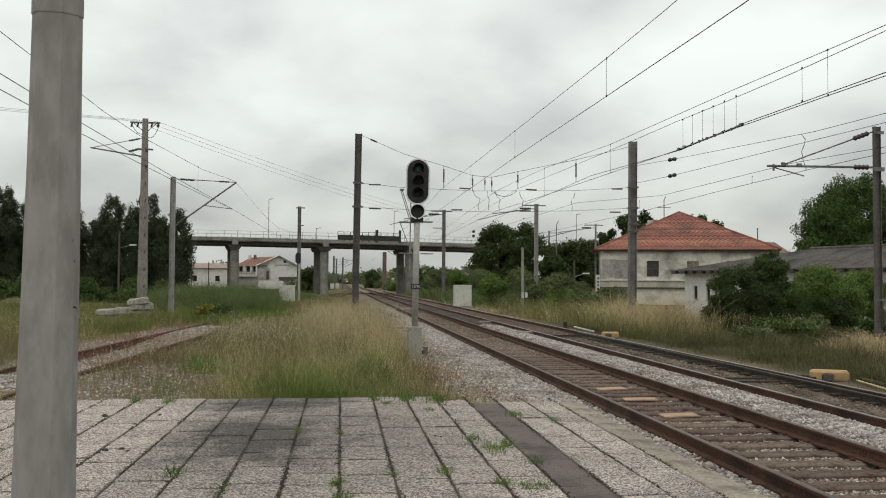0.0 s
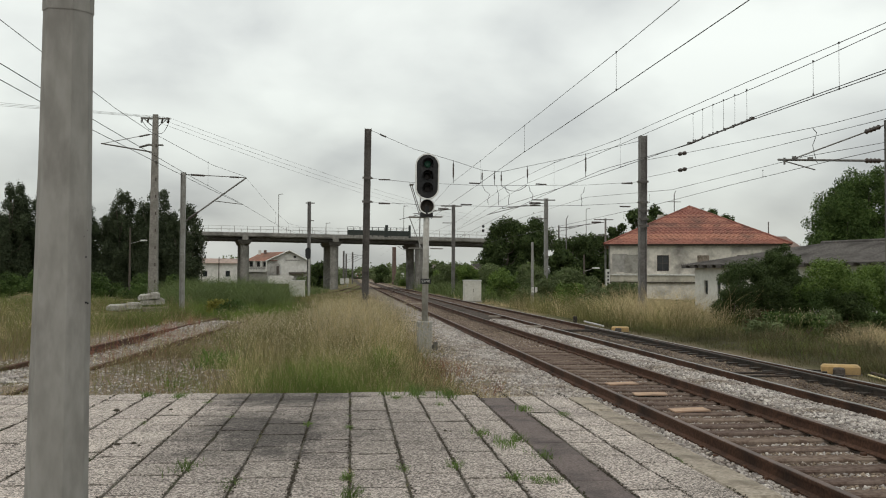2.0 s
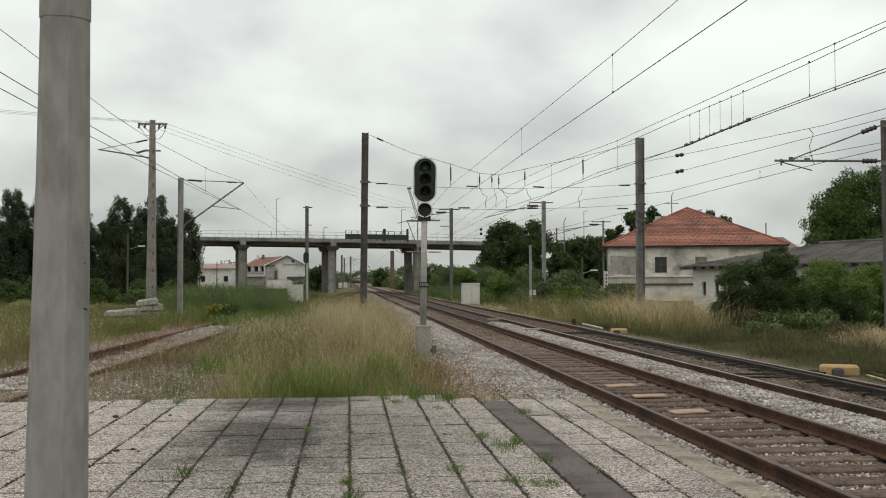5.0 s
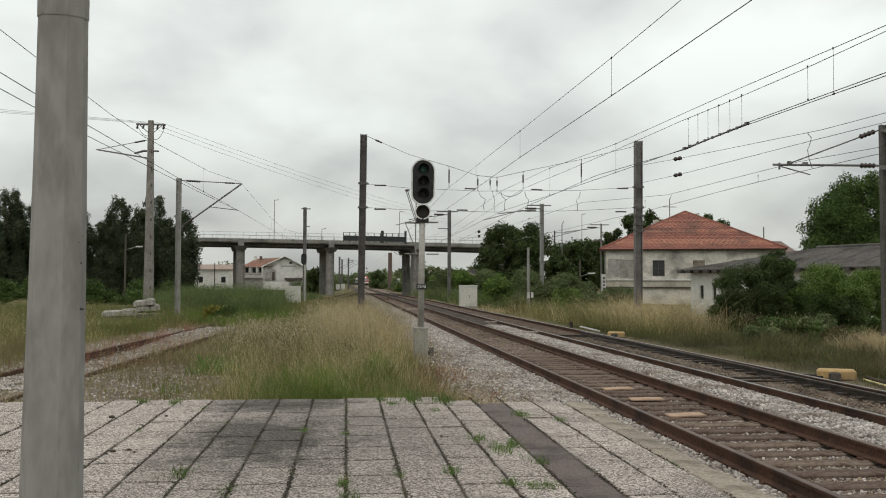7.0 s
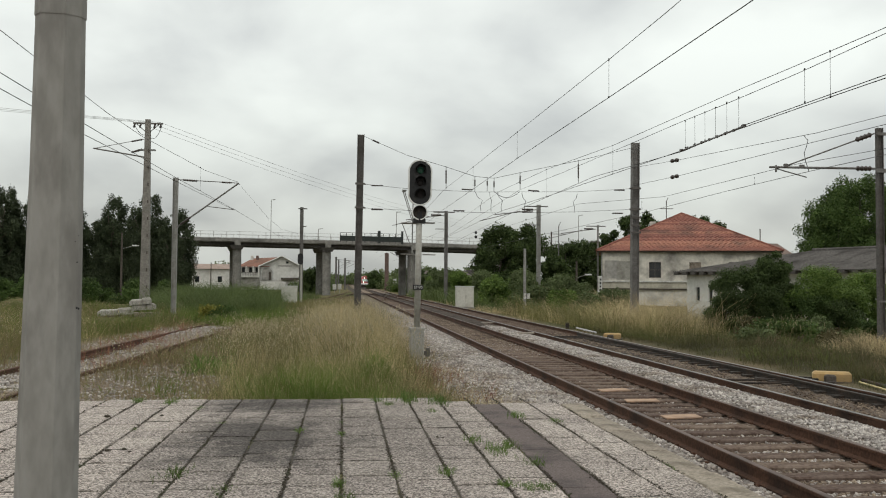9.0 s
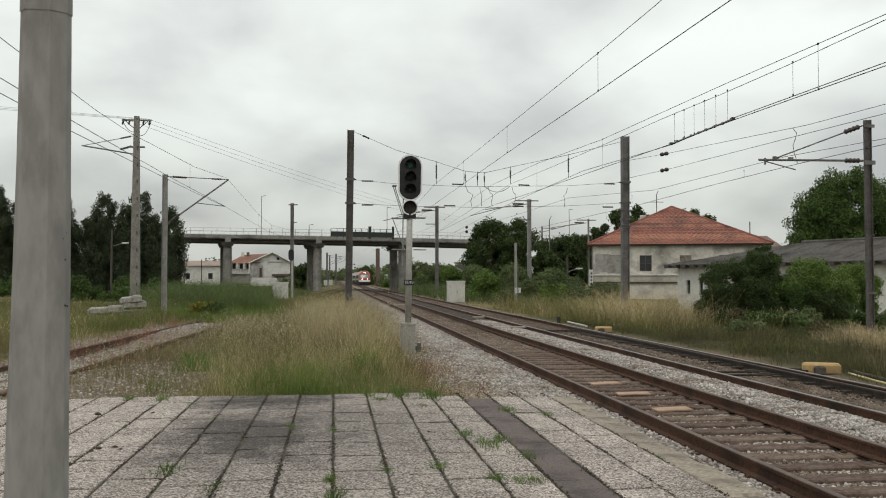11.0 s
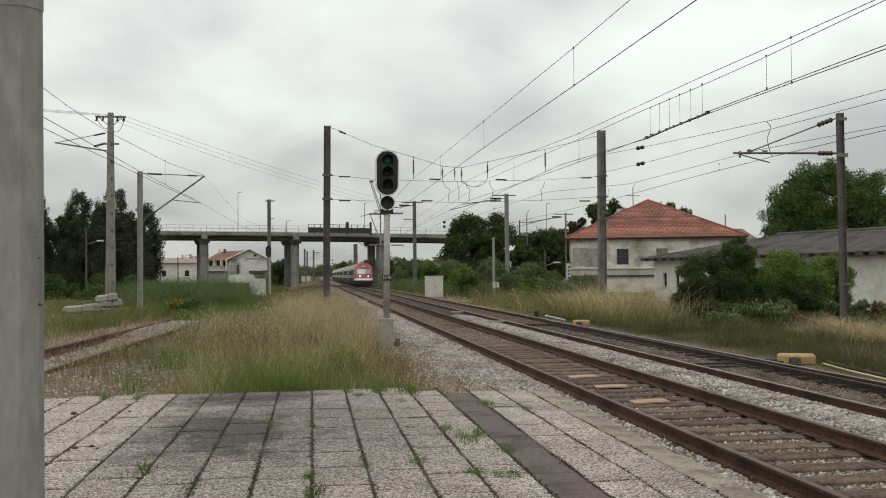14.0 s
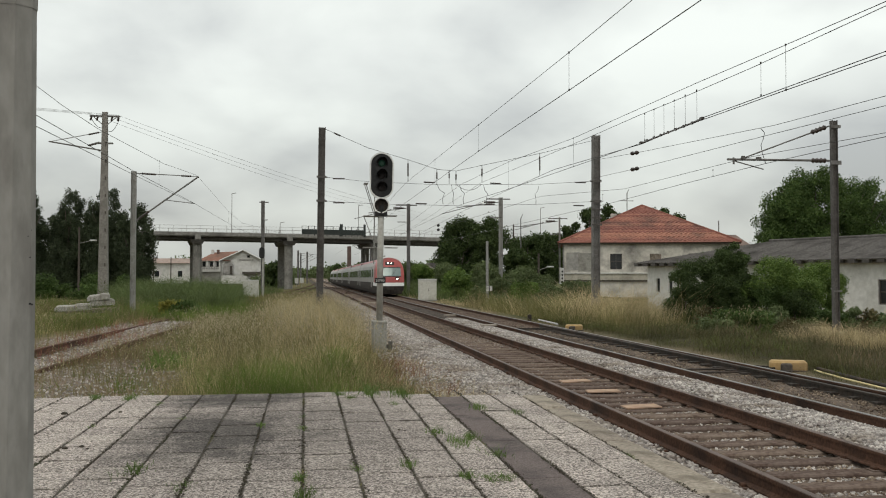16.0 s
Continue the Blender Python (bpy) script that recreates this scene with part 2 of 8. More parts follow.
    squash2 = N.new("ShaderNodeVectorMath")
    squash2.operation = "MULTIPLY"
    squash2.inputs[1].default_value = (0.62, 0.75, 1)
    L.new(off2.outputs[0], squash2.inputs[0])
    length2 = N.new("ShaderNodeVectorMath")
    length2.operation = "LENGTH"
    L.new(squash2.outputs[0], length2.inputs[0])
    nearer = N.new("ShaderNodeMath")
    nearer.operation = "MINIMUM"
    L.new(length.outputs["Value"], nearer.inputs[0])
    L.new(length2.outputs["Value"], nearer.inputs[1])
    add = N.new("ShaderNodeMath")
    add.operation = "MULTIPLY_ADD"
    add.inputs[1].default_value = 1.7
    L.new(wob.outputs["Fac"], add.inputs[0])
    L.new(nearer.outputs[0], add.inputs[2])
    edge = N.new("ShaderNodeMapRange")
    edge.inputs["From Min"].default_value, edge.inputs["From Max"].default_value = 1.1, 1.85
    edge.inputs["To Min"].default_value, edge.inputs["To Max"].default_value = 0.84, 0.0
    L.new(add.outputs[0], edge.inputs["Value"])
    # grime that gathers over the whole far half in blotches
    blot = N.new("ShaderNodeTexNoise")
    blot.inputs["Scale"].default_value, blot.inputs["Detail"].default_value = 0.9, 6
    blot.inputs["Roughness"].default_value = 0.65
    L.new(geo.outputs["Position"], blot.inputs["Vector"])
    blr = N.new("ShaderNodeMapRange")
    blr.inputs["From Min"].default_value, blr.inputs["From Max"].default_value = 0.44, 0.66
    blr.inputs["To Min"].default_value, blr.inputs["To Max"].default_value = 0.0, 0.42
    L.new(blot.outputs["Fac"], blr.inputs["Value"])
    mx = N.new("ShaderNodeMath")
    mx.operation = "MAXIMUM"
    L.new(edge.outputs[0], mx.inputs[0])
    L.new(blr.outputs[0], mx.inputs[1])
    # a broad trodden patch in the middle of the paving
    off3 = N.new("ShaderNodeVectorMath")
    off3.operation = "SUBTRACT"
    off3.inputs[1].default_value = (-0.1, 9.0, 0.45)
    L.new(geo.outputs["Position"], off3.inputs[0])
    squash3 = N.new("ShaderNodeVectorMath")
    squash3.operation = "MULTIPLY"
    squash3.inputs[1].default_value = (0.50, 0.24, 1)
    L.new(off3.outputs[0], squash3.inputs[0])
    length3 = N.new("ShaderNodeVectorMath")
    length3.operation = "LENGTH"
    L.new(squash3.outputs[0], length3.inputs[0])
    add3 = N.new("ShaderNodeMath")
    add3.operation = "MULTIPLY_ADD"
    add3.inputs[1].default_value = 1.6
    L.new(wob.outputs["Fac"], add3.inputs[0])
    L.new(length3.outputs["Value"], add3.inputs[2])
    worn = N.new("ShaderNodeMapRange")
    worn.inputs["From Min"].default_value, worn.inputs["From Max"].default_value = 1.05, 2.0
    worn.inputs["To Min"].default_value, worn.inputs["To Max"].default_value = 0.48, 0.0
    L.new(add3.outputs[0], worn.inputs["Value"])
    # it ends where the newer, cleaner slabs begin
    place = N.new("ShaderNodeSeparateXYZ")
    L.new(geo.outputs["Position"], place.inputs[0])
    newer = N.new("ShaderNodeMapRange")
    newer.inputs["From Min"].default_value, newer.inputs["From Max"].default_value = -1.66, -1.54
    L.new(place.outputs["X"], newer.inputs["Value"])
    old_part = N.new("ShaderNodeMath")
    old_part.operation = "MULTIPLY"
    L.new(worn.outputs[0], old_part.inputs[0])
    L.new(newer.outputs[0], old_part.inputs[1])
    clean = N.new("ShaderNodeMapRange")
    clean.inputs["To Min"].default_value = 0.3
    L.new(newer.outputs[0], clean.inputs["Value"])
    spared = N.new("ShaderNodeMath")
    spared.operation = "MULTIPLY"
    L.new(mx.outputs[0], spared.inputs[0])
    L.new(clean.outputs[0], spared.inputs[1])
    mx3 = N.new("ShaderNodeMath")
    mx3.operation = "MAXIMUM"
    L.new(spared.outputs[0], mx3.inputs[0])
    L.new(old_part.outputs[0], mx3.inputs[1])
    mx = mx3
    mix = N.new("ShaderNodeMixRGB")
    mix.blend_type = "MULTIPLY"
    mix.inputs["Color2"].default_value = (0.07, 0.068, 0.068, 1)
    L.new(mx.outputs[0], mix.inputs["Fac"])
    L.new(old, mix.inputs["Color1"])
    L.new(mix.outputs[0], bsdf.inputs["Base Color"])
    return m


GROUND = ground_mat()
SLAB = slab_mat()
MORTAR = mat("joint_dirt", (0.036, 0.030, 0.022), (0.078, 0.063, 0.046), (0.052, 0.058, 0.026), grain=50, patch=2.2, wear=0.35)
STRIP = mat("dark_asphalt_strip", (0.108, 0.083, 0.078), (0.205, 0.165, 0.155), (0.080, 0.066, 0.062), grain=70, patch=2.6, bump=0.8, wear=0.5)
KERB = mat("weathered_concrete_kerb", (0.215, 0.180, 0.142), (0.35, 0.300, 0.248), (0.125, 0.103, 0.078), grain=30, patch=3.5, bump=0.6, vary=0.15, wear=0.55)
POLE = mat("weathered_pole_concrete", (0.185, 0.172, 0.155), (0.27, 0.252, 0.23), (0.14, 0.13, 0.115), grain=8, patch=0.8, bump=0.2, wear=0.5)
BLOCK = mat("broken_pale_concrete", (0.30, 0.285, 0.255), (0.44, 0.42, 0.385), (0.17, 0.155, 0.13), grain=9, patch=1.8, bump=0.6, wear=0.5)
CONCRETE = mat("grey_concrete", (0.26, 0.25, 0.225), (0.35, 0.34, 0.31), (0.18, 0.17, 0.152), grain=25, patch=1.3, bump=0.15, vary=0.05)
POST = mat("cast_concrete_post", (0.218, 0.210, 0.194), (0.272, 0.264, 0.246), (0.168, 0.159, 0.147), grain=5, patch=1.6, bump=0.15, bump_scale=9, wear=0.45)
def streaks(m, side=5.0, down=0.35):
    """Turns a material's noise into streaks that run down the face."""
    N, L = m.node_tree.nodes, m.node_tree.links
    co = [n for n in N if n.bl_idname == "ShaderNodeTexCoord"][0]
    mp = N.new("ShaderNodeMapping")
    mp.inputs["Scale"].default_value = (side, side, down)
    L.new(co.outputs["Object"], mp.inputs["Vector"])
    for n in N:
        if n.bl_idname == "ShaderNodeTexNoise":
            L.new(mp.outputs[0], n.inputs["Vector"])


streaks(POST, 3.2, 1.1)
BRIDGE = mat("stained_bridge_concrete", (0.195, 0.187, 0.172), (0.275, 0.266, 0.246), (0.115, 0.110, 0.100), grain=3, patch=0.35, bump=0.15, wear=0.5)
# bridge concrete again, darkened: the shade under the deck put into the colour
BRIDGE_SHADE = mat("shaded_bridge_concrete", (0.085, 0.08, 0.074), (0.125, 0.118, 0.11), (0.06, 0.056, 0.052), grain=3, patch=0.4, bump=0.1)
BALLAST = mat("pale_ballast", (0.179, 0.150, 0.125), (0.347, 0.302, 0.265), (0.137, 0.104, 0.077), grain=24, patch=0.9, bump=1.0, bump_scale=26, rough=0.95, wear=0.45)
BALLAST_RUST = mat("rust_brown_ballast", (0.079, 0.057, 0.043), (0.173, 0.134, 0.106), (0.053, 0.038, 0.029), grain=24, patch=0.7, bump=1.0, bump_scale=26, rough=0.95, wear=0.5)
STONE = mat("crushed_stone", (0.284, 0.257, 0.236), (0.493, 0.450, 0.420), (0.189, 0.144, 0.108), grain=6, patch=0.8, bump=0.0, rough=0.9, island=0.45, wear=0.4)
STONE_RUST = mat("rust_stained_stone", (0.147, 0.107, 0.079), (0.284, 0.223, 0.174), (0.089, 0.062, 0.045), grain=6, patch=0.8, bump=0.0, rough=0.9, island=0.45)
RAIL = mat("rusty_rail_steel", (0.066, 0.036, 0.025), (0.118, 0.063, 0.042), (0.040, 0.027, 0.022), grain=30, patch=1.5, rough=0.8, metal=0.05, bump=0.25, spec=0.15)
RAIL_HEAD = mat("worn_rail_head", (0.092, 0.060, 0.047), (0.146, 0.098, 0.078), (0.060, 0.043, 0.036), grain=20, patch=1.5, rough=0.55, metal=0.15, bump=0.05, spec=0.3)
SLEEPER = mat("old_timber_sleeper", (0.085, 0.056, 0.044), (0.165, 0.120, 0.096), (0.21, 0.162, 0.134), grain=16, patch=2.0, rough=0.92, bump=0.5, vary=0.22, spec=0.15)
GREASE = mat("black_greased_steel", (0.026, 0.022, 0.019), (0.055, 0.045, 0.038), (0.08, 0.056, 0.043), grain=20, patch=2, rough=0.65, bump=0.2, spec=0.2)
PLY = mat("pale_plywood_board", (0.36, 0.235, 0.16), (0.45, 0.31, 0.22), (0.24, 0.165, 0.12), grain=12, patch=3, bump=0.1)
PLANK = mat("bleached_plank", (0.27, 0.235, 0.195), (0.37, 0.325, 0.275), (0.20, 0.17, 0.14), grain=14, patch=3, bump=0.2)
YELLOW = mat("faded_yellow_cover", (0.40, 0.262, 0.110), (0.48, 0.325, 0.150), (0.28, 0.195, 0.10), grain=12, patch=3, rough=0.65, bump=0.1)
CABLE_YELLOW = mat("yellow_conduit", (0.62, 0.52, 0.24), (0.72, 0.62, 0.34), grain=10, rough=0.5, bump=0)
MAST = mat("weathered_steel_mast", (0.150, 0.144, 0.138), (0.225, 0.216, 0.208), (0.098, 0.088, 0.080), grain=14, patch=1.2, rough=0.7, metal=0.2, bump=0.1)
MAST_BROWN = mat("brown_steel_mast", (0.098, 0.090, 0.084), (0.150, 0.138, 0.130), (0.066, 0.058, 0.052), grain=14, patch=1.0, rough=0.7, metal=0.2, bump=0.1)
GALV = mat("galvanised_steel", (0.25, 0.245, 0.23), (0.33, 0.325, 0.31), (0.19, 0.18, 0.165), grain=12, patch=2, rough=0.55, metal=0.4, bump=0.05)
WIRE = mat("dark_wire", (0.05, 0.05, 0.05), (0.09, 0.088, 0.085), grain=10, rough=0.6, metal=0.3, bump=0)
WIRE_THIN = mat("grey_power_wire", (0.30, 0.31, 0.31), (0.38, 0.39, 0.39), grain=10, rough=0.6, bump=0)
INSUL = mat("brown_porcelain", (0.034, 0.024, 0.020), (0.055, 0.038, 0.032), grain=10, rough=0.3, bump=0, spec=0.5)
BLACK = mat("matt_black_paint", (0.014, 0.014, 0.015), (0.026, 0.026, 0.027), (0.05, 0.048, 0.046), grain=20, patch=4, rough=0.6, bump=0.05, wear=0.2)
WHITE = mat("white_paint", (0.50, 0.50, 0.48), (0.60, 0.60, 0.58), (0.38, 0.37, 0.345), grain=15, patch=3, rough=0.6, bump=0.03)
LENS_DARK = mat("dark_signal_lens", (0.026, 0.023, 0.023), (0.036, 0.032, 0.032), grain=10, rough=0.8, bump=0, spec=0.15)
LENS_GREEN = glow("green_signal_lens", (0.012, 0.048, 0.030), 0.14)
CABINET = mat("off_white_cabinet", (0.48, 0.47, 0.42), (0.56, 0.55, 0.50), (0.38, 0.365, 0.31), grain=8, patch=1.5, rough=0.55, bump=0.03, wear=0.3)
PLASTER_OLD = mat("peeling_grey_plaster", (0.58, 0.55, 0.49), (0.70, 0.665, 0.60), (0.23, 0.215, 0.195), grain=3.0, patch=0.42, rough=0.95, bump=0.2, wear=0.62)
RENDER_GREY = mat("grey_cement_render", (0.25, 0.24, 0.225), (0.34, 0.33, 0.31), (0.42, 0.40, 0.37), grain=3, patch=0.9, bump=0.2, wear=0.4)
PLASTER_BAND = mat("yellowed_plaster_band", (0.40, 0.375, 0.31), (0.50, 0.47, 0.40), (0.27, 0.25, 0.21), grain=4, patch=0.8, rough=0.9, bump=0.2, wear=0.5)
PLASTER = mat("limewashed_wall", (0.56, 0.55, 0.515), (0.66, 0.65, 0.615), (0.42, 0.41, 0.375), grain=4, patch=0.6, rough=0.9, bump=0.1, wear=0.4)
TILE = mat("orange_clay_tile", (0.225, 0.090, 0.066), (0.325, 0.150, 0.115), (0.145, 0.080, 0.066), grain=5, patch=0.45, rough=0.88, bump=0.2, vary=0.25, spec=0.15)
TILE_OLD = mat("faded_clay_roof", (0.21, 0.105, 0.075), (0.285, 0.150, 0.110), (0.15, 0.09, 0.07), grain=2, patch=0.3, rough=0.9, bump=0.3)
FIBRE = mat("dark_fibre_cement", (0.088, 0.082, 0.077), (0.138, 0.128, 0.121), (0.058, 0.053, 0.050), grain=6, patch=0.7, rough=0.9, bump=0.15, spec=0.15)
WOOD_DARK = mat("dark_old_wood", (0.055, 0.045, 0.038), (0.10, 0.085, 0.072), grain=12, patch=2, rough=0.8, bump=0.1)
GLASS = mat("dark_window_glass", (0.018, 0.020, 0.022), (0.030, 0.033, 0.036), grain=2, rough=0.12, bump=0, spec=0.6)
DARK_ROOM = mat("unlit_interior", (0.022, 0.020, 0.018), (0.035, 0.032, 0.030), grain=3, rough=0.9, bump=0)
BARK = mat("grey_brown_bark", (0.085, 0.070, 0.055), (0.14, 0.12, 0.098), grain=12, patch=1.5, bump=0.5)
MESH_GREEN = mat("dark_green_screen", (0.026, 0.032, 0.030), (0.042, 0.050, 0.046), grain=8, patch=1, rough=0.7, bump=0)
BRICK_RED = mat("red_brown_render", (0.12, 0.082, 0.07), (0.16, 0.11, 0.095), (0.09, 0.062, 0.055), grain=3, patch=0.4, bump=0.1)
RED = mat("train_red_paint", (0.31, 0.054, 0.050), (0.36, 0.066, 0.060), (0.24, 0.050, 0.046), grain=3, patch=1, rough=0.38, bump=0, spec=0.45)
TRAIN_WHITE = mat("train_silver_white", (0.29, 0.285, 0.275), (0.345, 0.34, 0.328), (0.23, 0.215, 0.205), grain=3, patch=0.6, rough=0.42, bump=0, spec=0.45)
TRAIN_BUMPER = mat("train_bright_white", (0.88, 0.88, 0.87), (0.92, 0.92, 0.91), grain=3, rough=0.4, bump=0)
TRAIN_DARK = mat("train_dark_underframe", (0.028, 0.024, 0.022), (0.052, 0.045, 0.040), (0.075, 0.055, 0.045), grain=5, patch=1.2, rough=0.8, bump=0.1)
TRAIN_GLASS = mat("tinted_train_glass", (0.030, 0.050, 0.045), (0.045, 0.068, 0.060), grain=1, rough=0.10, bump=0, spec=0.7)
WINDSCREEN = mat("reflecting_windscreen", (0.16, 0.20, 0.19), (0.20, 0.245, 0.235), grain=1, rough=0.08, metal=0.55, bump=0, spec=0.8)
HEADLIGHT = glow("lit_headlamp", (1.0, 0.90, 0.80), 9.0)
GRASS_GREEN = leaf_mat("green_grass_blade", (0.085, 0.120, 0.025), (0.160, 0.190, 0.052))
GRASS_MIX = leaf_mat("half_dry_grass_blade", (0.075, 0.108, 0.026), (0.175, 0.17, 0.062))
REED = leaf_mat("green_reed_blade", (0.070, 0.106, 0.036), (0.145, 0.178, 0.066))
WEED_PINK = leaf_mat("reddish_weed", (0.22, 0.085, 0.06), (0.34, 0.15, 0.105))
LEAF_DARK = leaf_mat("dark_poplar_leaf", (0.042, 0.056, 0.032), (0.076, 0.096, 0.050), 0.3)
LEAF_MID = leaf_mat("green_tree_leaf", (0.044, 0.080, 0.021), (0.095, 0.142, 0.040))
LEAF_BUSH = leaf_mat("bramble_leaf", (0.060, 0.108, 0.022), (0.165, 0.235, 0.058), 0.35)
LEAF_DEEP = leaf_mat("deep_green_leaf", (0.035, 0.056, 0.018), (0.070, 0.100, 0.031), 0.35)
# grey-green scrub and brambles; on far hedges and woods the pale tone paints haze
LEAF_GREY_HAZE = leaf_mat("grey_green_leaf_and_haze", (0.082, 0.112, 0.046), (0.150, 0.185, 0.080), 0.3)
SCRUB_BROWN = leaf_mat("withered_scrub_leaf", (0.070, 0.068, 0.03), (0.14, 0.115, 0.055))
GRASS_DARK = leaf_mat("dull_verge_blade", (0.050, 0.058, 0.021), (0.125, 0.108, 0.052), 0.45)
RIM = mat("white_signal_rim", (0.66, 0.66, 0.64), (0.74, 0.74, 0.72), grain=10, rough=0.5, bump=0)
PLASTER_FAR = mat("greyish_white_render", (0.56, 0.55, 0.52), (0.66, 0.65, 0.62), (0.44, 0.43, 0.40), grain=2, patch=0.4, rough=0.9, bump=0.05)
POST_STEEL = mat("pale_painted_post", (0.34, 0.33, 0.30), (0.42, 0.41, 0.38), (0.27, 0.255, 0.225), grain=12, patch=2, rough=0.6, bump=0.03)
BROOM = leaf_mat("yellow_green_broom", (0.16, 0.17, 0.04), (0.38, 0.34, 0.07))

GRASS_OLIVE = leaf_mat("olive_grass_blade", (0.126, 0.130, 0.044), (0.228, 0.208, 0.086), 0.4)
GRASS_LUSH = leaf_mat("lush_grass_blade", (0.088, 0.140, 0.024), (0.165, 0.218, 0.052), 0.35)
GRASS_STRAW = leaf_mat("straw_grass_blade", (0.42, 0.330, 0.180), (0.62, 0.505, 0.305), 0.28)
GRASS_SEED = leaf_mat("pale_seed_head", (0.38, 0.32, 0.20), (0.54, 0.46, 0.32), 0.2)
WEED_BROWN = leaf_mat("brown_withered_weed", (0.150, 0.108, 0.064), (0.290, 0.215, 0.138), 0.35)
WEED_GREEN = leaf_mat("small_weed_leaf", (0.068, 0.118, 0.026), (0.135, 0.195, 0.055))
LEAF_LIGHT = leaf_mat("light_green_leaf", (0.085, 0.150, 0.030), (0.18, 0.265, 0.07))
BALLAST_EARTH = mat("earthy_ballast", (0.125, 0.098, 0.068), (0.235, 0.195, 0.145), (0.105, 0.088, 0.05), grain=24, patch=1.2, bump=1.0, bump_scale=26, rough=0.95, wear=0.6)
ROOF_PALE = mat("bleached_clay_roof", (0.30, 0.225, 0.19), (0.38, 0.30, 0.26), (0.24, 0.19, 0.165), grain=2, patch=0.3, rough=0.9, bump=0.2)
ROOF_BROWN = mat("weathered_brown_roof", (0.125, 0.105, 0.095), (0.17, 0.145, 0.13), (0.10, 0.085, 0.078), grain=3, patch=0.4, rough=0.9, bump=0.2)
BALLAST_DARK = mat("oily_dark_ballast", (0.038, 0.030, 0.025), (0.105, 0.083, 0.068), (0.022, 0.018, 0.016), grain=20, patch=0.6, bump=1.0, bump_scale=26, rough=0.95, wear=0.5, spec=0.15)
RAIL_POLISHED = mat("polished_rail_head", (0.15, 0.135, 0.125), (0.21, 0.19, 0.178), (0.11, 0.095, 0.085), grain=20, patch=1.5, rough=0.38, metal=0.6, bump=0.03, spec=0.5)


# ---- building helpers ----
class Shape:
    """Vertices and faces of one mesh, gathered piece by piece."""

    def __init__(self):
        self.v, self.f = [], []

    def add(self, verts, faces):
        n = len(self.v)
        self.v += [tuple(p) for p in verts]
        self.f += [tuple(i + n for i in face) for face in faces]
        return self

    def box(self, x, y, z, sx, sy, sz, turn=0.0, chamfer=0.0):
        """A box round (x, y, z), its long edges chamfered, turned about its own z by degrees."""
        c, s = math.cos(radians(turn)), math.sin(radians(turn))
        hx, hy, hz = sx / 2, sy / 2, sz / 2
        if not chamfer:
            pts = [(a * hx, b * hy, d * hz) for d in (-1, 1) for a, b in ((-1, -1), (1, -1), (1, 1), (-1, 1))]
            faces = [(3, 2, 1, 0), (4, 5, 6, 7)] + [(i, (i + 1) % 4, (i + 1) % 4 + 4, i + 4) for i in range(4)]
        else:
            k, pts = chamfer, []
            for zz, d in ((-hz, 0), (hz - k, 0), (hz, k)):
                ax, ay = hx - d, hy - d
                pts += [(-ax + k, -ay, zz), (ax - k, -ay, zz), (ax, -ay + k, zz), (ax, ay - k, zz), (ax - k, ay, zz), (-ax + k, ay, zz), (-ax, ay - k, zz), (-ax, -ay + k, zz)]
            faces = [tuple(range(7, -1, -1)), tuple(range(16, 24))]
            for r in (0, 8):
                faces += [(r + i, r + (i + 1) % 8, r + 8 + (i + 1) % 8, r + 8 + i) for i in range(8)]
        return self.add([(x + p * c - q * s, y + p * s + q * c, z + r) for p, q, r in pts], faces)

    def rod(self, p, q, r, r2=None, n=8, caps=True):
        """A round or many-sided bar from p to q."""
        p, q = Vector(p), Vector(q)
        way = (q - p).normalized()
        side = way.orthogonal().normalized()
        if abs(way.z) > 0.999:
            side = Vector((1, 0, 0))
        other = way.cross(side)
        r2 = r if r2 is None else r2
        pts = []
        for at, rad in ((p, r), (q, r2)):
            for i in range(n):
                a = 2 * math.pi * (i + 0.5) / n
                pts.append(at + (side * math.cos(a) + other * math.sin(a)) * rad)
        faces = [(i, (i + 1) % n, n + (i + 1) % n, n + i) for i in range(n)]
        if caps:
            faces += [tuple(range(n - 1, -1, -1)), tuple(range(n, 2 * n))]
        return self.add(pts, faces)

    def line(self, pts, r, n=4):
        """One wire through all the points."""
        pts = [Vector(p) for p in pts]
        rings = []
        for k, p in enumerate(pts):
            way = (pts[min(len(pts) - 1, k + 1)] - pts[max(0, k - 1)]).normalized()
            side = way.cross(Vector((0.03, 0.02, 1))).normalized() if abs(way.z) < 0.98 else Vector((1, 0, 0))
            other = way.cross(side)
            rings.append([p + (side * math.cos(2 * math.pi * i / n) + other * math.sin(2 * math.pi * i / n)) * r for i in range(n)])
        return self.loft(rings, caps=True)

    def weld(self):
        """Joins corners that meet and drops the faces between two joined blocks."""
        place, back = {}, []
        for p in self.v:
            back.append(place.setdefault(tuple(round(c, 4) for c in p), len(place)))
        faces = {}
        for f in self.f:
            g = tuple(back[i] for i in f)
            faces.setdefault(tuple(sorted(g)), []).append(g)
        self.v, self.f = list(place), [g[0] for g in faces.values() if len(g) == 1]
        return self

    def loft(self, rings, closed=True, caps=False):
        n = len(rings[0])
        pts = [p for ring in rings for p in ring]
        faces = []
        for k in range(len(rings) - 1):
            for i in range(n if closed else n - 1):
                j = (i + 1) % n
                faces.append((k * n + i, k * n + j, (k + 1) * n + j, (k + 1) * n + i))
        if caps:
            faces += [tuple(range(n - 1, -1, -1)), tuple(range((len(rings) - 1) * n, len(rings) * n))]
        return self.add(pts, faces)

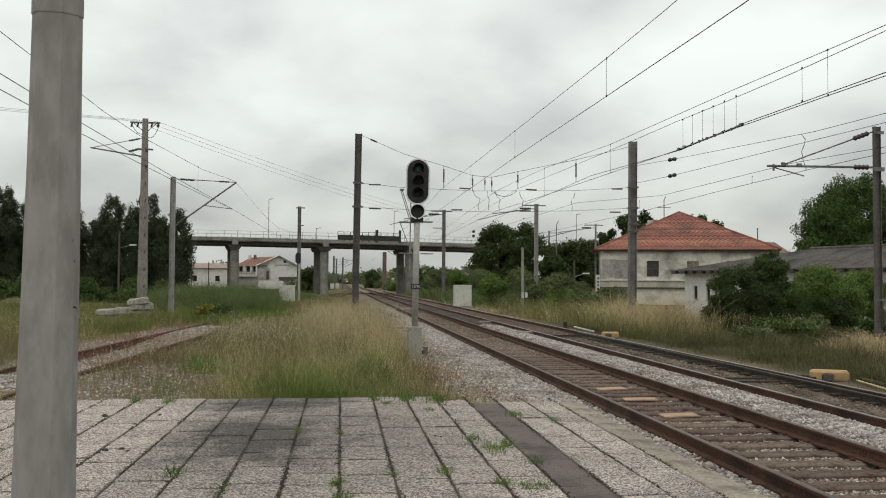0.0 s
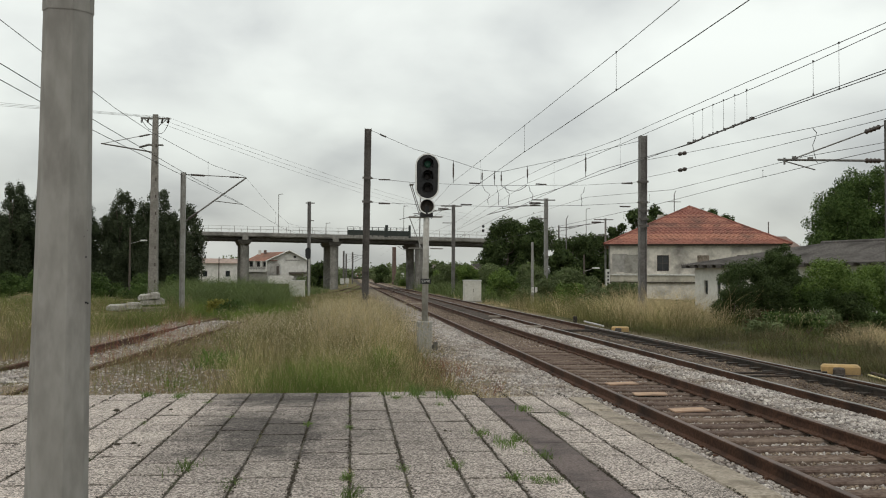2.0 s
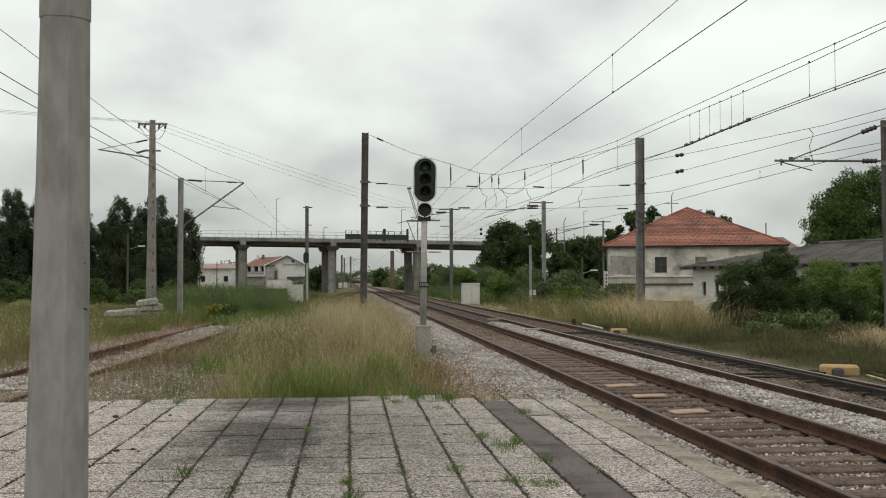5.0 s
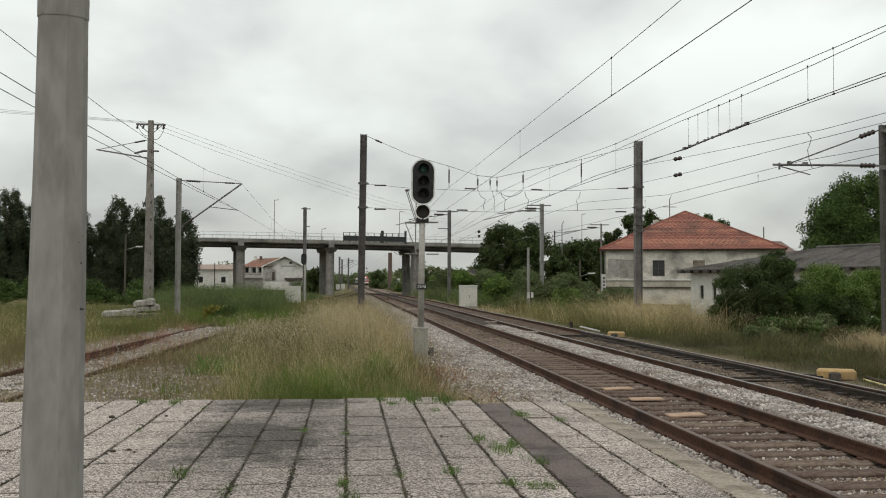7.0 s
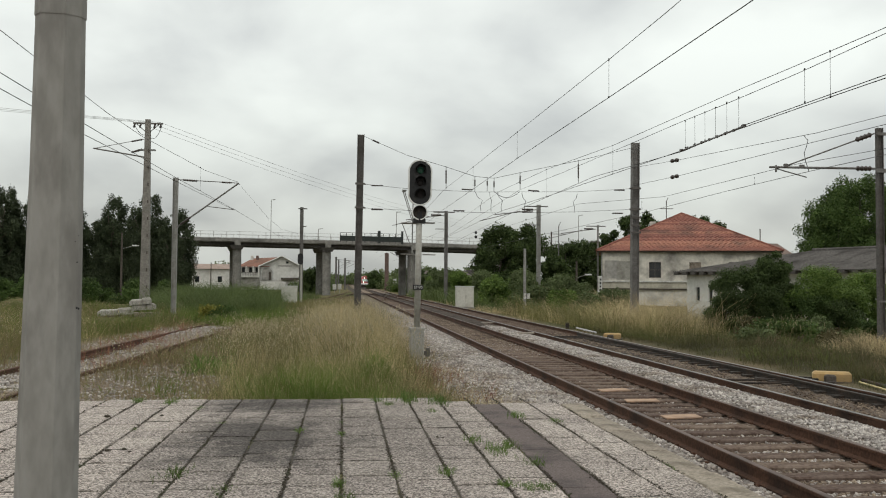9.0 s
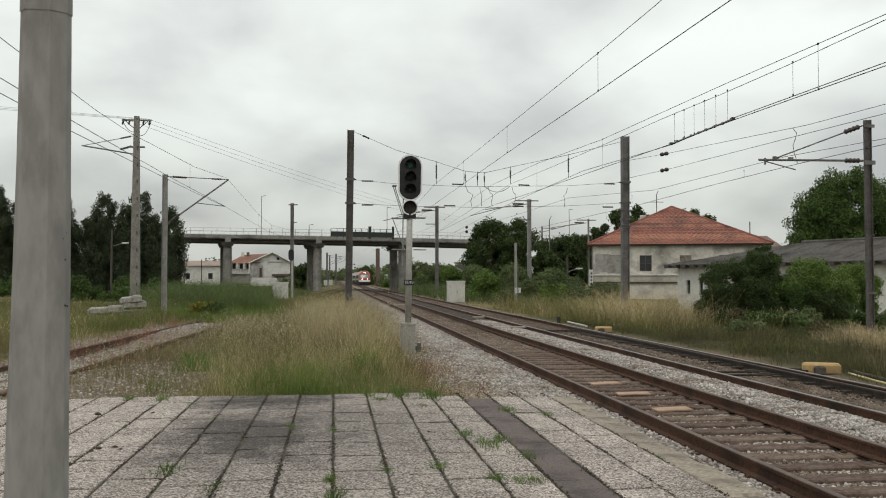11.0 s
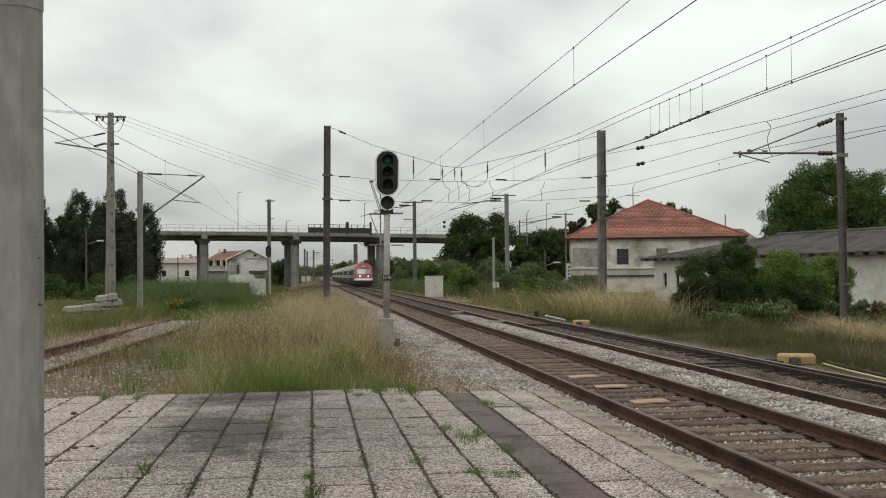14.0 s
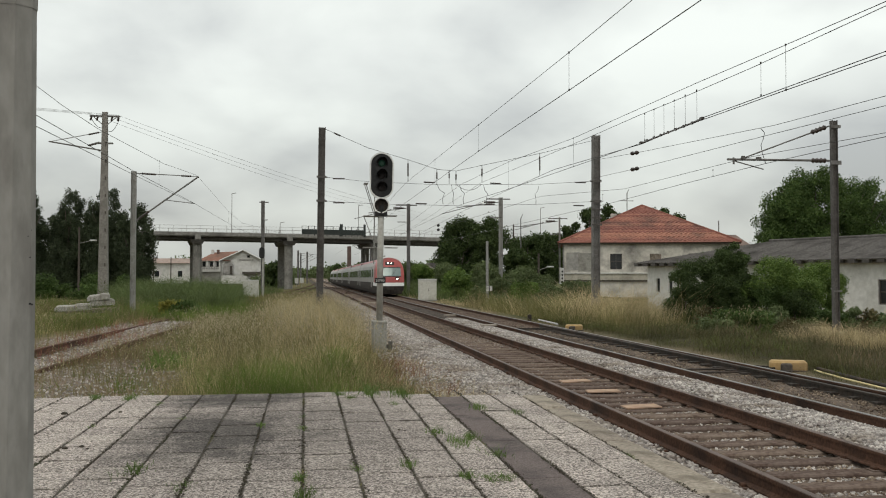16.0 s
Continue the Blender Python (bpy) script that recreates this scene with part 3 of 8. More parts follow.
    def lathe(self, at, axis, profile, n=12):
        """Turns (along, radius) pairs round an axis through at."""
        at, axis = Vector(at), Vector(axis).normalized()
        side = axis.orthogonal().normalized()
        other = axis.cross(side)
        rings = []
        for d, r in profile:
            rings.append([at + axis * d + (side * math.cos(2 * math.pi * i / n) + other * math.sin(2 * math.pi * i / n)) * r for i in range(n)])
        return self.loft(rings, caps=True)

    def mesh(self, name, material, smooth=False):
        me = bpy.data.meshes.new(name)
        me.from_pydata(self.v, [], self.f)
        me.materials.append(material)
        if smooth:
            me.polygons.foreach_set("use_smooth", [True] * len(me.polygons))
        me.update()
        return me


def part(name, shape, material, parent, label="", smooth=False):
    ob = new(name, shape.mesh(name, material, smooth))
    ob.parent = parent
    if label:
        tagged(ob, label)
    return ob


def thing(name, x, y, z, label, category, turn=0.0, group="", kind=""):
    ob = new(name)
    ob.empty_display_size = 0.2
    ob.matrix_basis = pose(x, y, z, 0, 0, turn)
    return tagged(ob, label, category, group, kind)


def single(name, shape, material, label, category="", group="", kind="", smooth=False):
    return tagged(new(name, shape.mesh(name, material, smooth)), label, category, group, kind)


def quads(name, verts, material, corners=4):
    """A mesh of loose faces from an array of corners, four or three to a face."""
    verts = np.asarray(verts, np.float32).reshape(-1, 3)
    n = len(verts)
    me = bpy.data.meshes.new(name)
    me.vertices.add(n)
    me.vertices.foreach_set("co", verts.ravel())
    me.loops.add(n)
    me.loops.foreach_set("vertex_index", np.arange(n, dtype=np.int32))
    me.polygons.add(n // corners)
    me.polygons.foreach_set("loop_start", np.arange(0, n, corners, dtype=np.int32))
    me.update(calc_edges=True)
    me.materials.append(material)
    return me


def indexed(name, verts, tris, material):
    """A mesh of joined triangles from arrays."""
    me = bpy.data.meshes.new(name)
    me.vertices.add(len(verts))
    me.vertices.foreach_set("co", np.asarray(verts, np.float32).ravel())
    tris = np.asarray(tris, np.int32)
    me.loops.add(tris.size)
    me.loops.foreach_set("vertex_index", tris.ravel())
    me.polygons.add(len(tris))
    me.polygons.foreach_set("loop_start", np.arange(0, tris.size, 3, dtype=np.int32))
    me.update(calc_edges=True)
    me.materials.append(material)
    return me


def smooth_step(a, b, v):
    t = np.clip((np.asarray(v, float) - a) / (b - a), 0, 1)
    return t * t * (3 - 2 * t)


def rise(y):
    """The line climbs gently beyond the bridge."""
    return 1.25 * smooth_step(140, 450, y)


def bend(y):
    """How far the main line drifts to the left with distance."""
    return -0.95 * smooth_step(190, 300, y) - 2.6 * smooth_step(340, 560, y) - 14 * smooth_step(560, 900, y)


def land(x, y):
    """Height of the ground."""
    x, y = np.asarray(x, float), np.asarray(y, float)
    z = rise(y) * (1 - 0.5 * smooth_step(20, 200, np.abs(x - 6)))
    bed = smooth_step(2.4, 3.3, x) * (1 - smooth_step(9.1, 9.9, x)) * (1 - smooth_step(150, 190, y))
    z = z - 0.14 * bed
    z = z - 0.5 * smooth_step(10.0, 12.5, x) * smooth_step(26, 42, y) * (1 - smooth_step(60, 120, y))
    z = z + 0.10 * np.sin(x * 0.55 + 1.3) * np.sin(y * 0.31) * (1 - smooth_step(1.5, 2.8, x) * (1 - smooth_step(9.5, 12, x))) * smooth_step(12, 16, y)
    return z


rng = np.random.default_rng(7)


def blades(count, place, height, width, lean=0.35, segments=2):
    """Bent tapering blades: place(n) gives x, y; each has its own height, lean and turn. Returns corners of quads."""
    xy = place(count)
    aim_at = xy[:, 2] if xy.shape[1] == 3 else None
    xy = xy[:, :2]
    n = len(xy)
    h = height * rng.uniform(0.45, 1.15, n) if np.isscalar(height) else height(xy) * rng.uniform(0.45, 1.15, n)
    h = h * (0.72 + 0.28 * np.sin(xy[:, 0] * 2.1 + 0.7) * np.sin(xy[:, 1] * 1.3) + 0.22 * np.sin(xy[:, 0] * 5.3 + xy[:, 1] * 3.1))
    turn, tip = rng.uniform(0, 2 * np.pi, n), rng.uniform(0, 2 * np.pi, n)
    if aim_at is not None:
        tip = aim_at + rng.normal(0, 0.5, n)
    w = width * rng.uniform(0.6, 1.3, n)
    side = np.stack([np.cos(turn), np.sin(turn), 0 * turn], 1) * w[:, None] / 2
    over = np.stack([np.cos(tip), np.sin(tip), 0 * tip], 1) * (h * lean * rng.uniform(0.1, 1.0, n))[:, None]
    base = np.stack([xy[:, 0], xy[:, 1], land(xy[:, 0], xy[:, 1]) - 0.02], 1)
    up = np.array([0, 0, 1.0])
    out = []
    for s in range(segments):
        a, b = s / segments, (s + 1) / segments
        pa, pb = base + up * (h * a)[:, None] + over * a * a - up * (h * 0.28 * lean * a ** 3)[:, None], base + up * (h * b)[:, None] + over * b * b - up * (h * 0.28 * lean * b ** 3)[:, None]
        wa, wb = 1 - 0.75 * a, 1 - 0.75 * b
        out.append(np.stack([pa - side * wa, pa + side * wa, pb + side * wb, pb - side * wb], 1))
    return np.stack(out, 1).reshape(-1, 3)


def seed_heads(count, place, height, size):
    """Feathery heads of tall grass: small crossed diamonds on thin stalks."""
    xy = place(count)[:, :2]
    n = len(xy)
    h = height * rng.uniform(0.7, 1.15, n)
    turn = rng.uniform(0, 2 * np.pi, n)
    drift = rng.normal(0, 0.28, (n, 2)) * h[:, None]
    base = np.stack([xy[:, 0], xy[:, 1], land(xy[:, 0], xy[:, 1])], 1)
    top = base + np.stack([drift[:, 0], drift[:, 1], h], 1)
    side = np.stack([np.cos(turn), np.sin(turn), 0 * turn], 1)
    thin = side * 0.0012
    stalk = np.stack([base - thin, base + thin, top + thin, top - thin], 1)
    s = size * rng.uniform(0.6, 1.3, n)[:, None]
    up = (top - base) / h[:, None]
    out = []
    for k in range(3):
        at = top - up * s * (0.9 * k) + rng.normal(0, 0.35, (n, 3)) * s
        out.append(np.stack([at - up * s * 0.42, at + side * s * 0.20, at + up * s * 0.42, at - side * s * 0.20], 1))
    return stalk.reshape(-1, 3), np.concatenate(out, 1).reshape(-1, 3)


def leaf_cloud(blobs, count, size, shell=0.5, three=False):
    """Corners of leaf quads in and on a cluster of ellipsoids (x, y, z, rx, ry, rz)."""
    blobs = np.asarray(blobs, float)
    weight = (blobs[:, 3] * blobs[:, 4] * blobs[:, 5]) ** 0.67
    pick = rng.choice(len(blobs), count, p=weight / weight.sum())
    way = rng.normal(size=(count, 3))
    way /= np.linalg.norm(way, axis=1, keepdims=True)
    rad = shell + (1 - shell) * rng.uniform(0, 1, count) ** 0.6
    rad *= 1 + rng.normal(0, 0.16, count)
    at = blobs[pick, :3] + way * blobs[pick, 3:] * rad[:, None]
    normal = way * 0.7 + rng.normal(0, 0.7, (count, 3)) + (0, 0, 0.35)
    normal /= np.linalg.norm(normal, axis=1, keepdims=True)
    a = np.cross(normal, rng.normal(size=(count, 3)))
    a /= np.linalg.norm(a, axis=1, keepdims=True)
    b = np.cross(normal, a)
    s = size * rng.uniform(0.55, 1.25, count)[:, None]
    a, b = a * s, b * s * 0.6
    if three:
        return np.stack([at - a, at + a * 0.6 - b * 1.3, at + a * 0.6 + b * 1.3], 1).reshape(-1, 3)
    return np.stack([at - a, at - b * 0.9 + a * 0.1, at + a, at + b], 1).reshape(-1, 3)


def clumps(cx, cy, z0, z1, rx, ry, n, r, seed, taper=0.0, lean=0.0, tall=1.0):
    """A crown's clumps, packed round a tapering axis, uneven at the edge."""
    g = np.random.default_rng(seed)
    out = []
    for i in range(n):
        u = (i + g.uniform(0, 1)) / n
        a = g.uniform(0, 2 * np.pi)
        form = math.sqrt(max(0.0, 1 - (1.65 * u - 0.72) ** 2)) if tall <= 1 else math.sin(math.pi * min(1, 0.12 + 0.88 * u) ** 0.8)
        wide = (form * (1 - taper) + taper * (1 - u)) * g.uniform(0.2, 1.0) ** 0.6
        s = r * g.uniform(0.65, 1.25) * (1 - 0.25 * u)
        out.append((cx + math.cos(a) * rx * wide + lean * u, cy + math.sin(a) * ry * wide, z0 + (z1 - z0) * u, s, s, s * tall * g.uniform(0.75, 1.2)))
    return out


def plumes(height, rx, r, seed):
    """A poplar's crown: full and rounded low down, drawn up into one or two blunt, feathery tips."""
    g = np.random.default_rng(seed)
    out = []
    tips = [(g.uniform(-0.35, 0.35) * rx, g.uniform(0.93, 1.0)), (g.uniform(-0.8, 0.8) * rx, g.uniform(0.80, 0.94))]
    for k in range(150):
        off, top = tips[0] if k % 3 else tips[1]
        u = (k + g.uniform(0, 1)) / 150
        wide = rx * (math.sin(math.pi * (0.20 + 0.72 * u ** 0.9)) ** 0.9) * (1.0 if k % 3 else 0.75)
        a, q = g.uniform(0, 2 * np.pi), wide * g.uniform(0.15, 1.0) ** 0.5
        s = r * g.uniform(0.65, 1.25) * (1.15 - 0.55 * u)
        out.append((off * u + math.cos(a) * q, math.sin(a) * q, height * (0.06 + (top - 0.10) * u), s, s, s * g.uniform(1.0, 1.7)))
    return out


def tree(name, x, y, height, rx, material, label, seed, leaves=5000, leaf=0.35, base=None, n=34, r=1.2, foot=0.12, taper=0.1, ry=None, category="tree", group="", kind="", lean=0.0, trunk=0.0, tall=1.0):
    """A tapered trunk with limbs and a crown of leaf clumps."""
    z = float(land(x, y)) if base is None else base
    ob = thing(name, x, y, z, label, category, group=group, kind=kind)
    g = np.random.default_rng(seed)
    wood = Shape()
    tr = trunk or height * 0.022
    top = height * 0.8
    knots = [Vector((0, 0, -0.2))]
    for k in range(1, 6):
        knots.append(Vector((g.normal(0, 0.012 * height) + lean * k / 5, g.normal(0, 0.012 * height), top * k / 5)))
    for k in range(5):
        wood.rod(knots[k], knots[k + 1], tr * (1 - k / 5.5), tr * (1 - (k + 1) / 5.5), 7)
    for k in range(9):
        a, zz = g.uniform(0, 2 * np.pi), top * g.uniform(0.25, 0.9)
        s = knots[min(4, int(zz / top * 5))]
        e = Vector((math.cos(a) * rx * 0.7, math.sin(a) * rx * 0.7, zz + height * 0.14))
        mid = (s + e) / 2 + Vector((0, 0, -0.03 * height))
        wood.rod((s.x, s.y, zz), mid, tr * 0.4, tr * 0.28, 5).rod(mid, e, tr * 0.28, tr * 0.1, 5)
    part("trunk", wood, BARK, ob)
    if tall > 2:
        blobs = plumes(height, rx, r, seed)
    else:
        blobs = clumps(0, 0, height * foot, height * 0.93, rx, ry or rx, n, r, seed, taper, lean, tall)
    crown = new("crown", quads("crown", leaf_cloud(blobs, leaves, leaf, 0.35, True), material, 3))
    crown.parent = ob
    return ob


def bush(name, x, y, blobs, leaves, leaf, material, label, seed, group="", category="bush"):
    z = float(land(x, y))
    ob = thing(name, x, y, z, label, category, group=group)
    g = np.random.default_rng(seed)
    wood = Shape()
    for k in range(7):
        b = blobs[int(g.integers(len(blobs)))]
        wood.rod((g.normal(0, 0.15), g.normal(0, 0.15), -0.1), (b[0] * 0.5, b[1] * 0.5, b[2] * 0.5), 0.035, 0.025, 5)
        wood.rod((b[0] * 0.5, b[1] * 0.5, b[2] * 0.5), (b[0], b[1], b[2] + b[5] * 0.5), 0.025, 0.008, 5)
    part("stems", wood, BARK, ob)
    leafage = new("leafage", quads("leafage", leaf_cloud(blobs, leaves, leaf * 1.12, 0.3, True), material, 3))
    leafage.parent = ob
    return ob


def tufts(x0, x1, y0, y1, per=26, spread=0.10, power=1.4, keep=None):
    """Blade feet in tufts, thinning out with distance."""
    def place(n):
        k = max(1, n // per)
        x, y = rng.uniform(x0, x1, k), y0 + (y1 - y0) * rng.uniform(0, 1, k) ** power
        if keep is not None:
            ok = keep(x, y)
            x, y = x[ok], y[ok]
        size = rng.uniform(0.5, 1.7, len(x))
        i = np.repeat(np.arange(len(x)), per)
        dx, dy = rng.normal(0, 1, len(i)) * spread * size[i], rng.normal(0, 1, len(i)) * spread * size[i] * 1.2
        return np.stack([x[i] + dx, y[i] + dy, np.arctan2(dy, dx)], 1)
    return place


# ---- ground, platform and tracks ----
def build_ground():
    xs = np.unique(np.concatenate([np.linspace(-40, 40, 101), np.linspace(-160, 160, 65), np.linspace(-2500, 2500, 41)]))
    ys = np.unique(np.concatenate([np.linspace(-20, 70, 101), np.linspace(-60, 420, 91), np.linspace(420, 3800, 40)]))
    gx, gy = np.meshgrid(xs, ys)
    v = np.stack([gx, gy, land(gx, gy)], -1).reshape(-1, 3)
    v[:, 2] -= 0.25 * ((v[:, 0] > -9.3) & (v[:, 0] < 2.7) & (v[:, 1] < 11.2))
    w, h = len(xs), len(ys)
    i = (np.arange(h - 1)[:, None] * w + np.arange(w - 1)).ravel()
    tris = np.concatenate([np.stack([i, i + 1, i + w + 1], 1), np.stack([i, i + w + 1, i + w], 1)])
    me = indexed("ground", v, tris, GROUND)
    me.polygons.foreach_set("use_smooth", [True] * len(me.polygons))
    tagged(new("ground", me), "rough railway land with dry grass and gravel", "ground", kind="structure")


PLAT = 0.45
L1, R1, L2, R2 = 4.04, 5.70, 7.10, 8.76
RAIL_TOP = 0.13


def rail_shape(path, step_z=0.0, head=True):
    """A flat-bottomed rail along (x, y, z of its top) points: the web and foot, and the worn head apart."""
    body, top = Shape(), Shape()
    prof = [(-0.070, -0.16), (0.070, -0.16), (0.070, -0.145), (0.012, -0.125), (0.012, -0.042), (0.036, -0.034), (0.036, -0.006), (-0.036, -0.006), (-0.036, -0.034), (-0.012, -0.042), (-0.012, -0.125), (-0.070, -0.145)]
    cap = [(-0.036, -0.006), (0.036, -0.006), (0.030, 0.0), (-0.030, 0.0)]
    rings, caps = [], []
    for k, (x, y, z) in enumerate(path):
        a, b = path[max(0, k - 1)], path[min(len(path) - 1, k + 1)]
        d = math.hypot(b[0] - a[0], b[1] - a[1])
        nx, ny = (b[1] - a[1]) / d, -(b[0] - a[0]) / d
        rings.append([(x + nx * u, y + ny * u, z + w) for u, w in prof])
        caps.append([(x + nx * u, y + ny * u, z + w) for u, w in cap])
    body.loft(rings, caps=True)
    top.loft(caps, caps=True)
    return body, top


def main_path(x, y0=-25.0, y1=700.0):
    ys = np.unique(np.concatenate([np.arange(y0, 180, 12.0), np.arange(180, y1, 16.0)]))
    return [(x + float(bend(y)), float(y), RAIL_TOP + float(rise(y))) for y in ys]


def siding_mid(y):
    return np.interp(y, [10, 22, 31, 40, 62, 92, 112, 136, 170, 203, 240], [-6.02, -5.68, -5.28, -4.80, -3.90, -2.75, -1.3, -0.25, 1.25, 2.45, 3.3])


def siding_x(y):
    return float(siding_mid(y))


def build_tracks():
    bed = new("track_bed")
    tagged(bed, "ballasted double railway track bed of pale crushed stone", "track bed", kind="structure")
    # the ballast sheet, heaped between the tracks and at the shoulder
    xs = np.linspace(1.5, 9.75, 56)
    ys = np.concatenate([np.arange(-25, 60, 0.5), np.arange(60, 180, 4.0), np.arange(180, 700, 16.0)])
    gx, gy = np.meshgrid(xs, ys)
    prof = np.interp(xs, [1.5, 2.0, 2.6, 3.0, 3.5, 3.9, 4.1, 4.9, 5.65, 5.85, 6.15, 6.45, 6.85, 7.05, 7.2, 7.9, 8.7, 8.95, 9.3, 9.75], [-0.16, 0.03, 0.06, 0.05, 0.0, -0.035, -0.085, -0.09, -0.085, -0.04, 0.055, 0.06, 0.03, -0.01, -0.03, -0.02, -0.03, -0.03, -0.06, -0.20])
    z = prof[None, :] + np.where((gx > 3.95) & (gx < 5.8), 0.003, 0.018) * np.sin(gx * 9.1 + gy * 3.7) * np.sin(gy * 5.3 - gx * 2.2) + rise(gy)
    v = np.stack([gx + bend(gy), gy, z], -1).reshape(-1, 3)
    w, h = len(xs), len(ys)
    i = (np.arange(h - 1)[:, None] * w + np.arange(w - 1)).ravel()
    tris = np.concatenate([np.stack([i, i + 1, i + w + 1], 1), np.stack([i, i + w + 1, i + w], 1)])
    mid = v[tris].mean(1)
    rusty = ((mid[:, 0] > 3.95) & (mid[:, 0] < 5.8)) | (mid[:, 0] > 7.0) | ((mid[:, 0] > 3.95) & (mid[:, 1] > 35 + 5 * np.sin(mid[:, 0] * 9))) | (mid[:, 1] > 150)
    dark = rusty & (((mid[:, 0] > 6.9) & (mid[:, 1] > 26 + 5 * np.sin(mid[:, 0] * 7))) | (mid[:, 1] > 40 + 3 * np.sin(mid[:, 0] * 5)))
    rusty = rusty & ~dark
    weedy = (mid[:, 0] < 2.55 + 0.035 * np.maximum(0, mid[:, 1] - 40) + 0.35 * np.sin(mid[:, 1] * 1.7) + 0.25 * np.sin(mid[:, 1] * 4.3)) & ~rusty & ~dark
    for name, pick, m in (("ballast", ~rusty & ~weedy & ~dark, BALLAST), ("earthy_ballast", weedy, BALLAST_EARTH), ("stained_ballast", rusty, BALLAST_RUST), ("dark_ballast", dark, BALLAST_DARK)):
        used, index = np.unique(tris[pick], return_inverse=True)
        sheet = new(name, indexed(name, v[used], index.reshape(-1, 3), m))
        sheet.parent = bed

    for name, xa, xb, label in (("railway_track", L1, R1, "rusty broad-gauge track on old timber sleepers"), ("railway_track", L2, R2, "dark greased track, sleepers buried in ballast")):
        ob = thing(name, (xa + xb) / 2, 0, 0, label, "railway track", group="main line tracks", kind="structure")
        x0 = (xa + xb) / 2
        for x in (xa, xb):
            body, head = rail_shape(main_path(x - x0))
            rail = part("rail", body, RAIL, ob)
            part("rail_head", head, RAIL_HEAD if xa == L1 else RAIL_POLISHED, rail)
    first = bpy.data.objects["railway_track"]
    second = bpy.data.objects["railway_track.001"]
    # timber sleepers with base plates, one mesh for each
    x0 = (L1 + R1) / 2
    sm = Shape().box(0, 0, -0.075, 2.55, 0.235, 0.15, chamfer=0.015)
    sm.box(-0.83, 0, 0.006, 0.28, 0.16, 0.012).box(0.83, 0, 0.006, 0.28, 0.16, 0.012)
    sleeper_mesh = sm.mesh("sleeper", SLEEPER)
    clip = Shape()
    for sx in (-0.92, -0.74, 0.74, 0.92):
        clip.box(sx, 0, 0.028, 0.05, 0.07, 0.03, chamfer=0.008)
    clip_mesh = clip.mesh("fastenings", RAIL)
    g = np.random.default_rng(3)
    for k in range(190):
        y = 4.6 + 0.55 * k
        s = new("sleeper", sleeper_mesh)
        s.parent = first
        s.matrix_basis = pose(g.normal(0, 0.02), y + g.normal(0, 0.02), RAIL_TOP - 0.175 - 0.034 * float(smooth_step(20, 34, y)) + g.normal(0, 0.004), 0, 0, g.normal(0, 0.7))
        if y < 34:
            c = new("fastenings", clip_mesh)
            c.parent = s
    far = Shape()
    for k in range(150):
        y = 109.6 + 0.6 * k
        far.box(float(bend(y)), y, RAIL_TOP - 0.24 + float(rise(y)), 2.55, 0.24, 0.15)
    tagged(part("far_sleepers", far, SLEEPER, first), kind="stuff")
    deep = Shape()
    for k in range(240):
        y = 6.0 + 0.6 * k
        deep.box(g.normal(0, 0.02), y, RAIL_TOP - 0.262 + 0.05 * float(smooth_step(26, 40, y)) + float(rise(y)), 2.5, 0.24, 0.18)
    tagged(part("buried_sleepers", deep, SLEEPER, second), kind="stuff")
    # the points on the further track: blades, rods and black slide chairs
    blade, head = rail_shape([(x, y, RAIL_TOP - 0.012) for x, y in ((0.83 - 0.085, 33.5), (0.83 - 0.11, 27), (0.83 - 0.17, 20), (0.83 - 0.30, 11), (0.83 - 0.46, 2))])
    sw = part("switch_blade", blade, GREASE, second, "black greased switch blade")
    part("rail_head", head, GREASE, sw)
    chair = Shape().box(0, 0, 0, 0.42, 0.17, 0.035, chamfer=0.008)
    chair_mesh = chair.mesh("slide_chair", GREASE)
    for k in range(34):
        o = new("slide_chair", chair_mesh)
        o.parent = second
        o.matrix_basis = pose(0.63, 12.0 + 0.6 * k, 0.008)
    rods = Shape()
    for y in (16.9, 17.5, 31.6, 32.4):
        rods.rod((-0.8, y, 0.03), (1.5, y, 0.03), 0.022, n=6)
    part("stretcher_rod", rods, GREASE, second)
    # the crossover beyond the signal
    def cross(points, parent):
        body, head = rail_shape(points)
        r = part("crossover_rail", body, RAIL, parent)
        part("rail_head", head, RAIL, r)

    for off in (-0.83, 0.83):
        pts = []
        for y in np.linspace(96, 150, 14):
            pts.append((off + 3.08 * min(1.0, max(0.0, (y - 96) / 54)), float(y), RAIL_TOP - 0.003))
        cross(pts, first)
        pts = []
        for y in np.linspace(120, 172, 14):
            pts.append((off + 3.08 * (1 - min(1.0, max(0.0, (y - 120) / 52))), float(y), RAIL_TOP - 0.004))
        cross(pts, first)
    side = thing("siding_track", 0, 0, 0, "overgrown rusty siding half buried in weeds", "railway track", kind="structure")
    for off in (-0.83, 0.83):
        pts = []
        for y in np.concatenate([np.arange(-10, 60, 5.0), np.arange(60, 240, 6.0)]):
            a = siding_x(y + 1) - siding_x(y - 1)
            n = math.hypot(a, 2)
            pts.append((siding_x(y) + off * 2 / n, float(y) - off * a / n, 0.13 + float(rise(y))))
        body, head = rail_shape(pts)
        r = part("rail", body, mat("flaking_red_rust", (0.085, 0.042, 0.03), (0.135, 0.07, 0.048), (0.06, 0.036, 0.028), grain=25, patch=2, rough=0.9, bump=0.3) if off < 0 else bpy.data.materials["flaking_red_rust"], side)
        part("rail_head", head, bpy.data.materials["flaking_red_rust"], r)
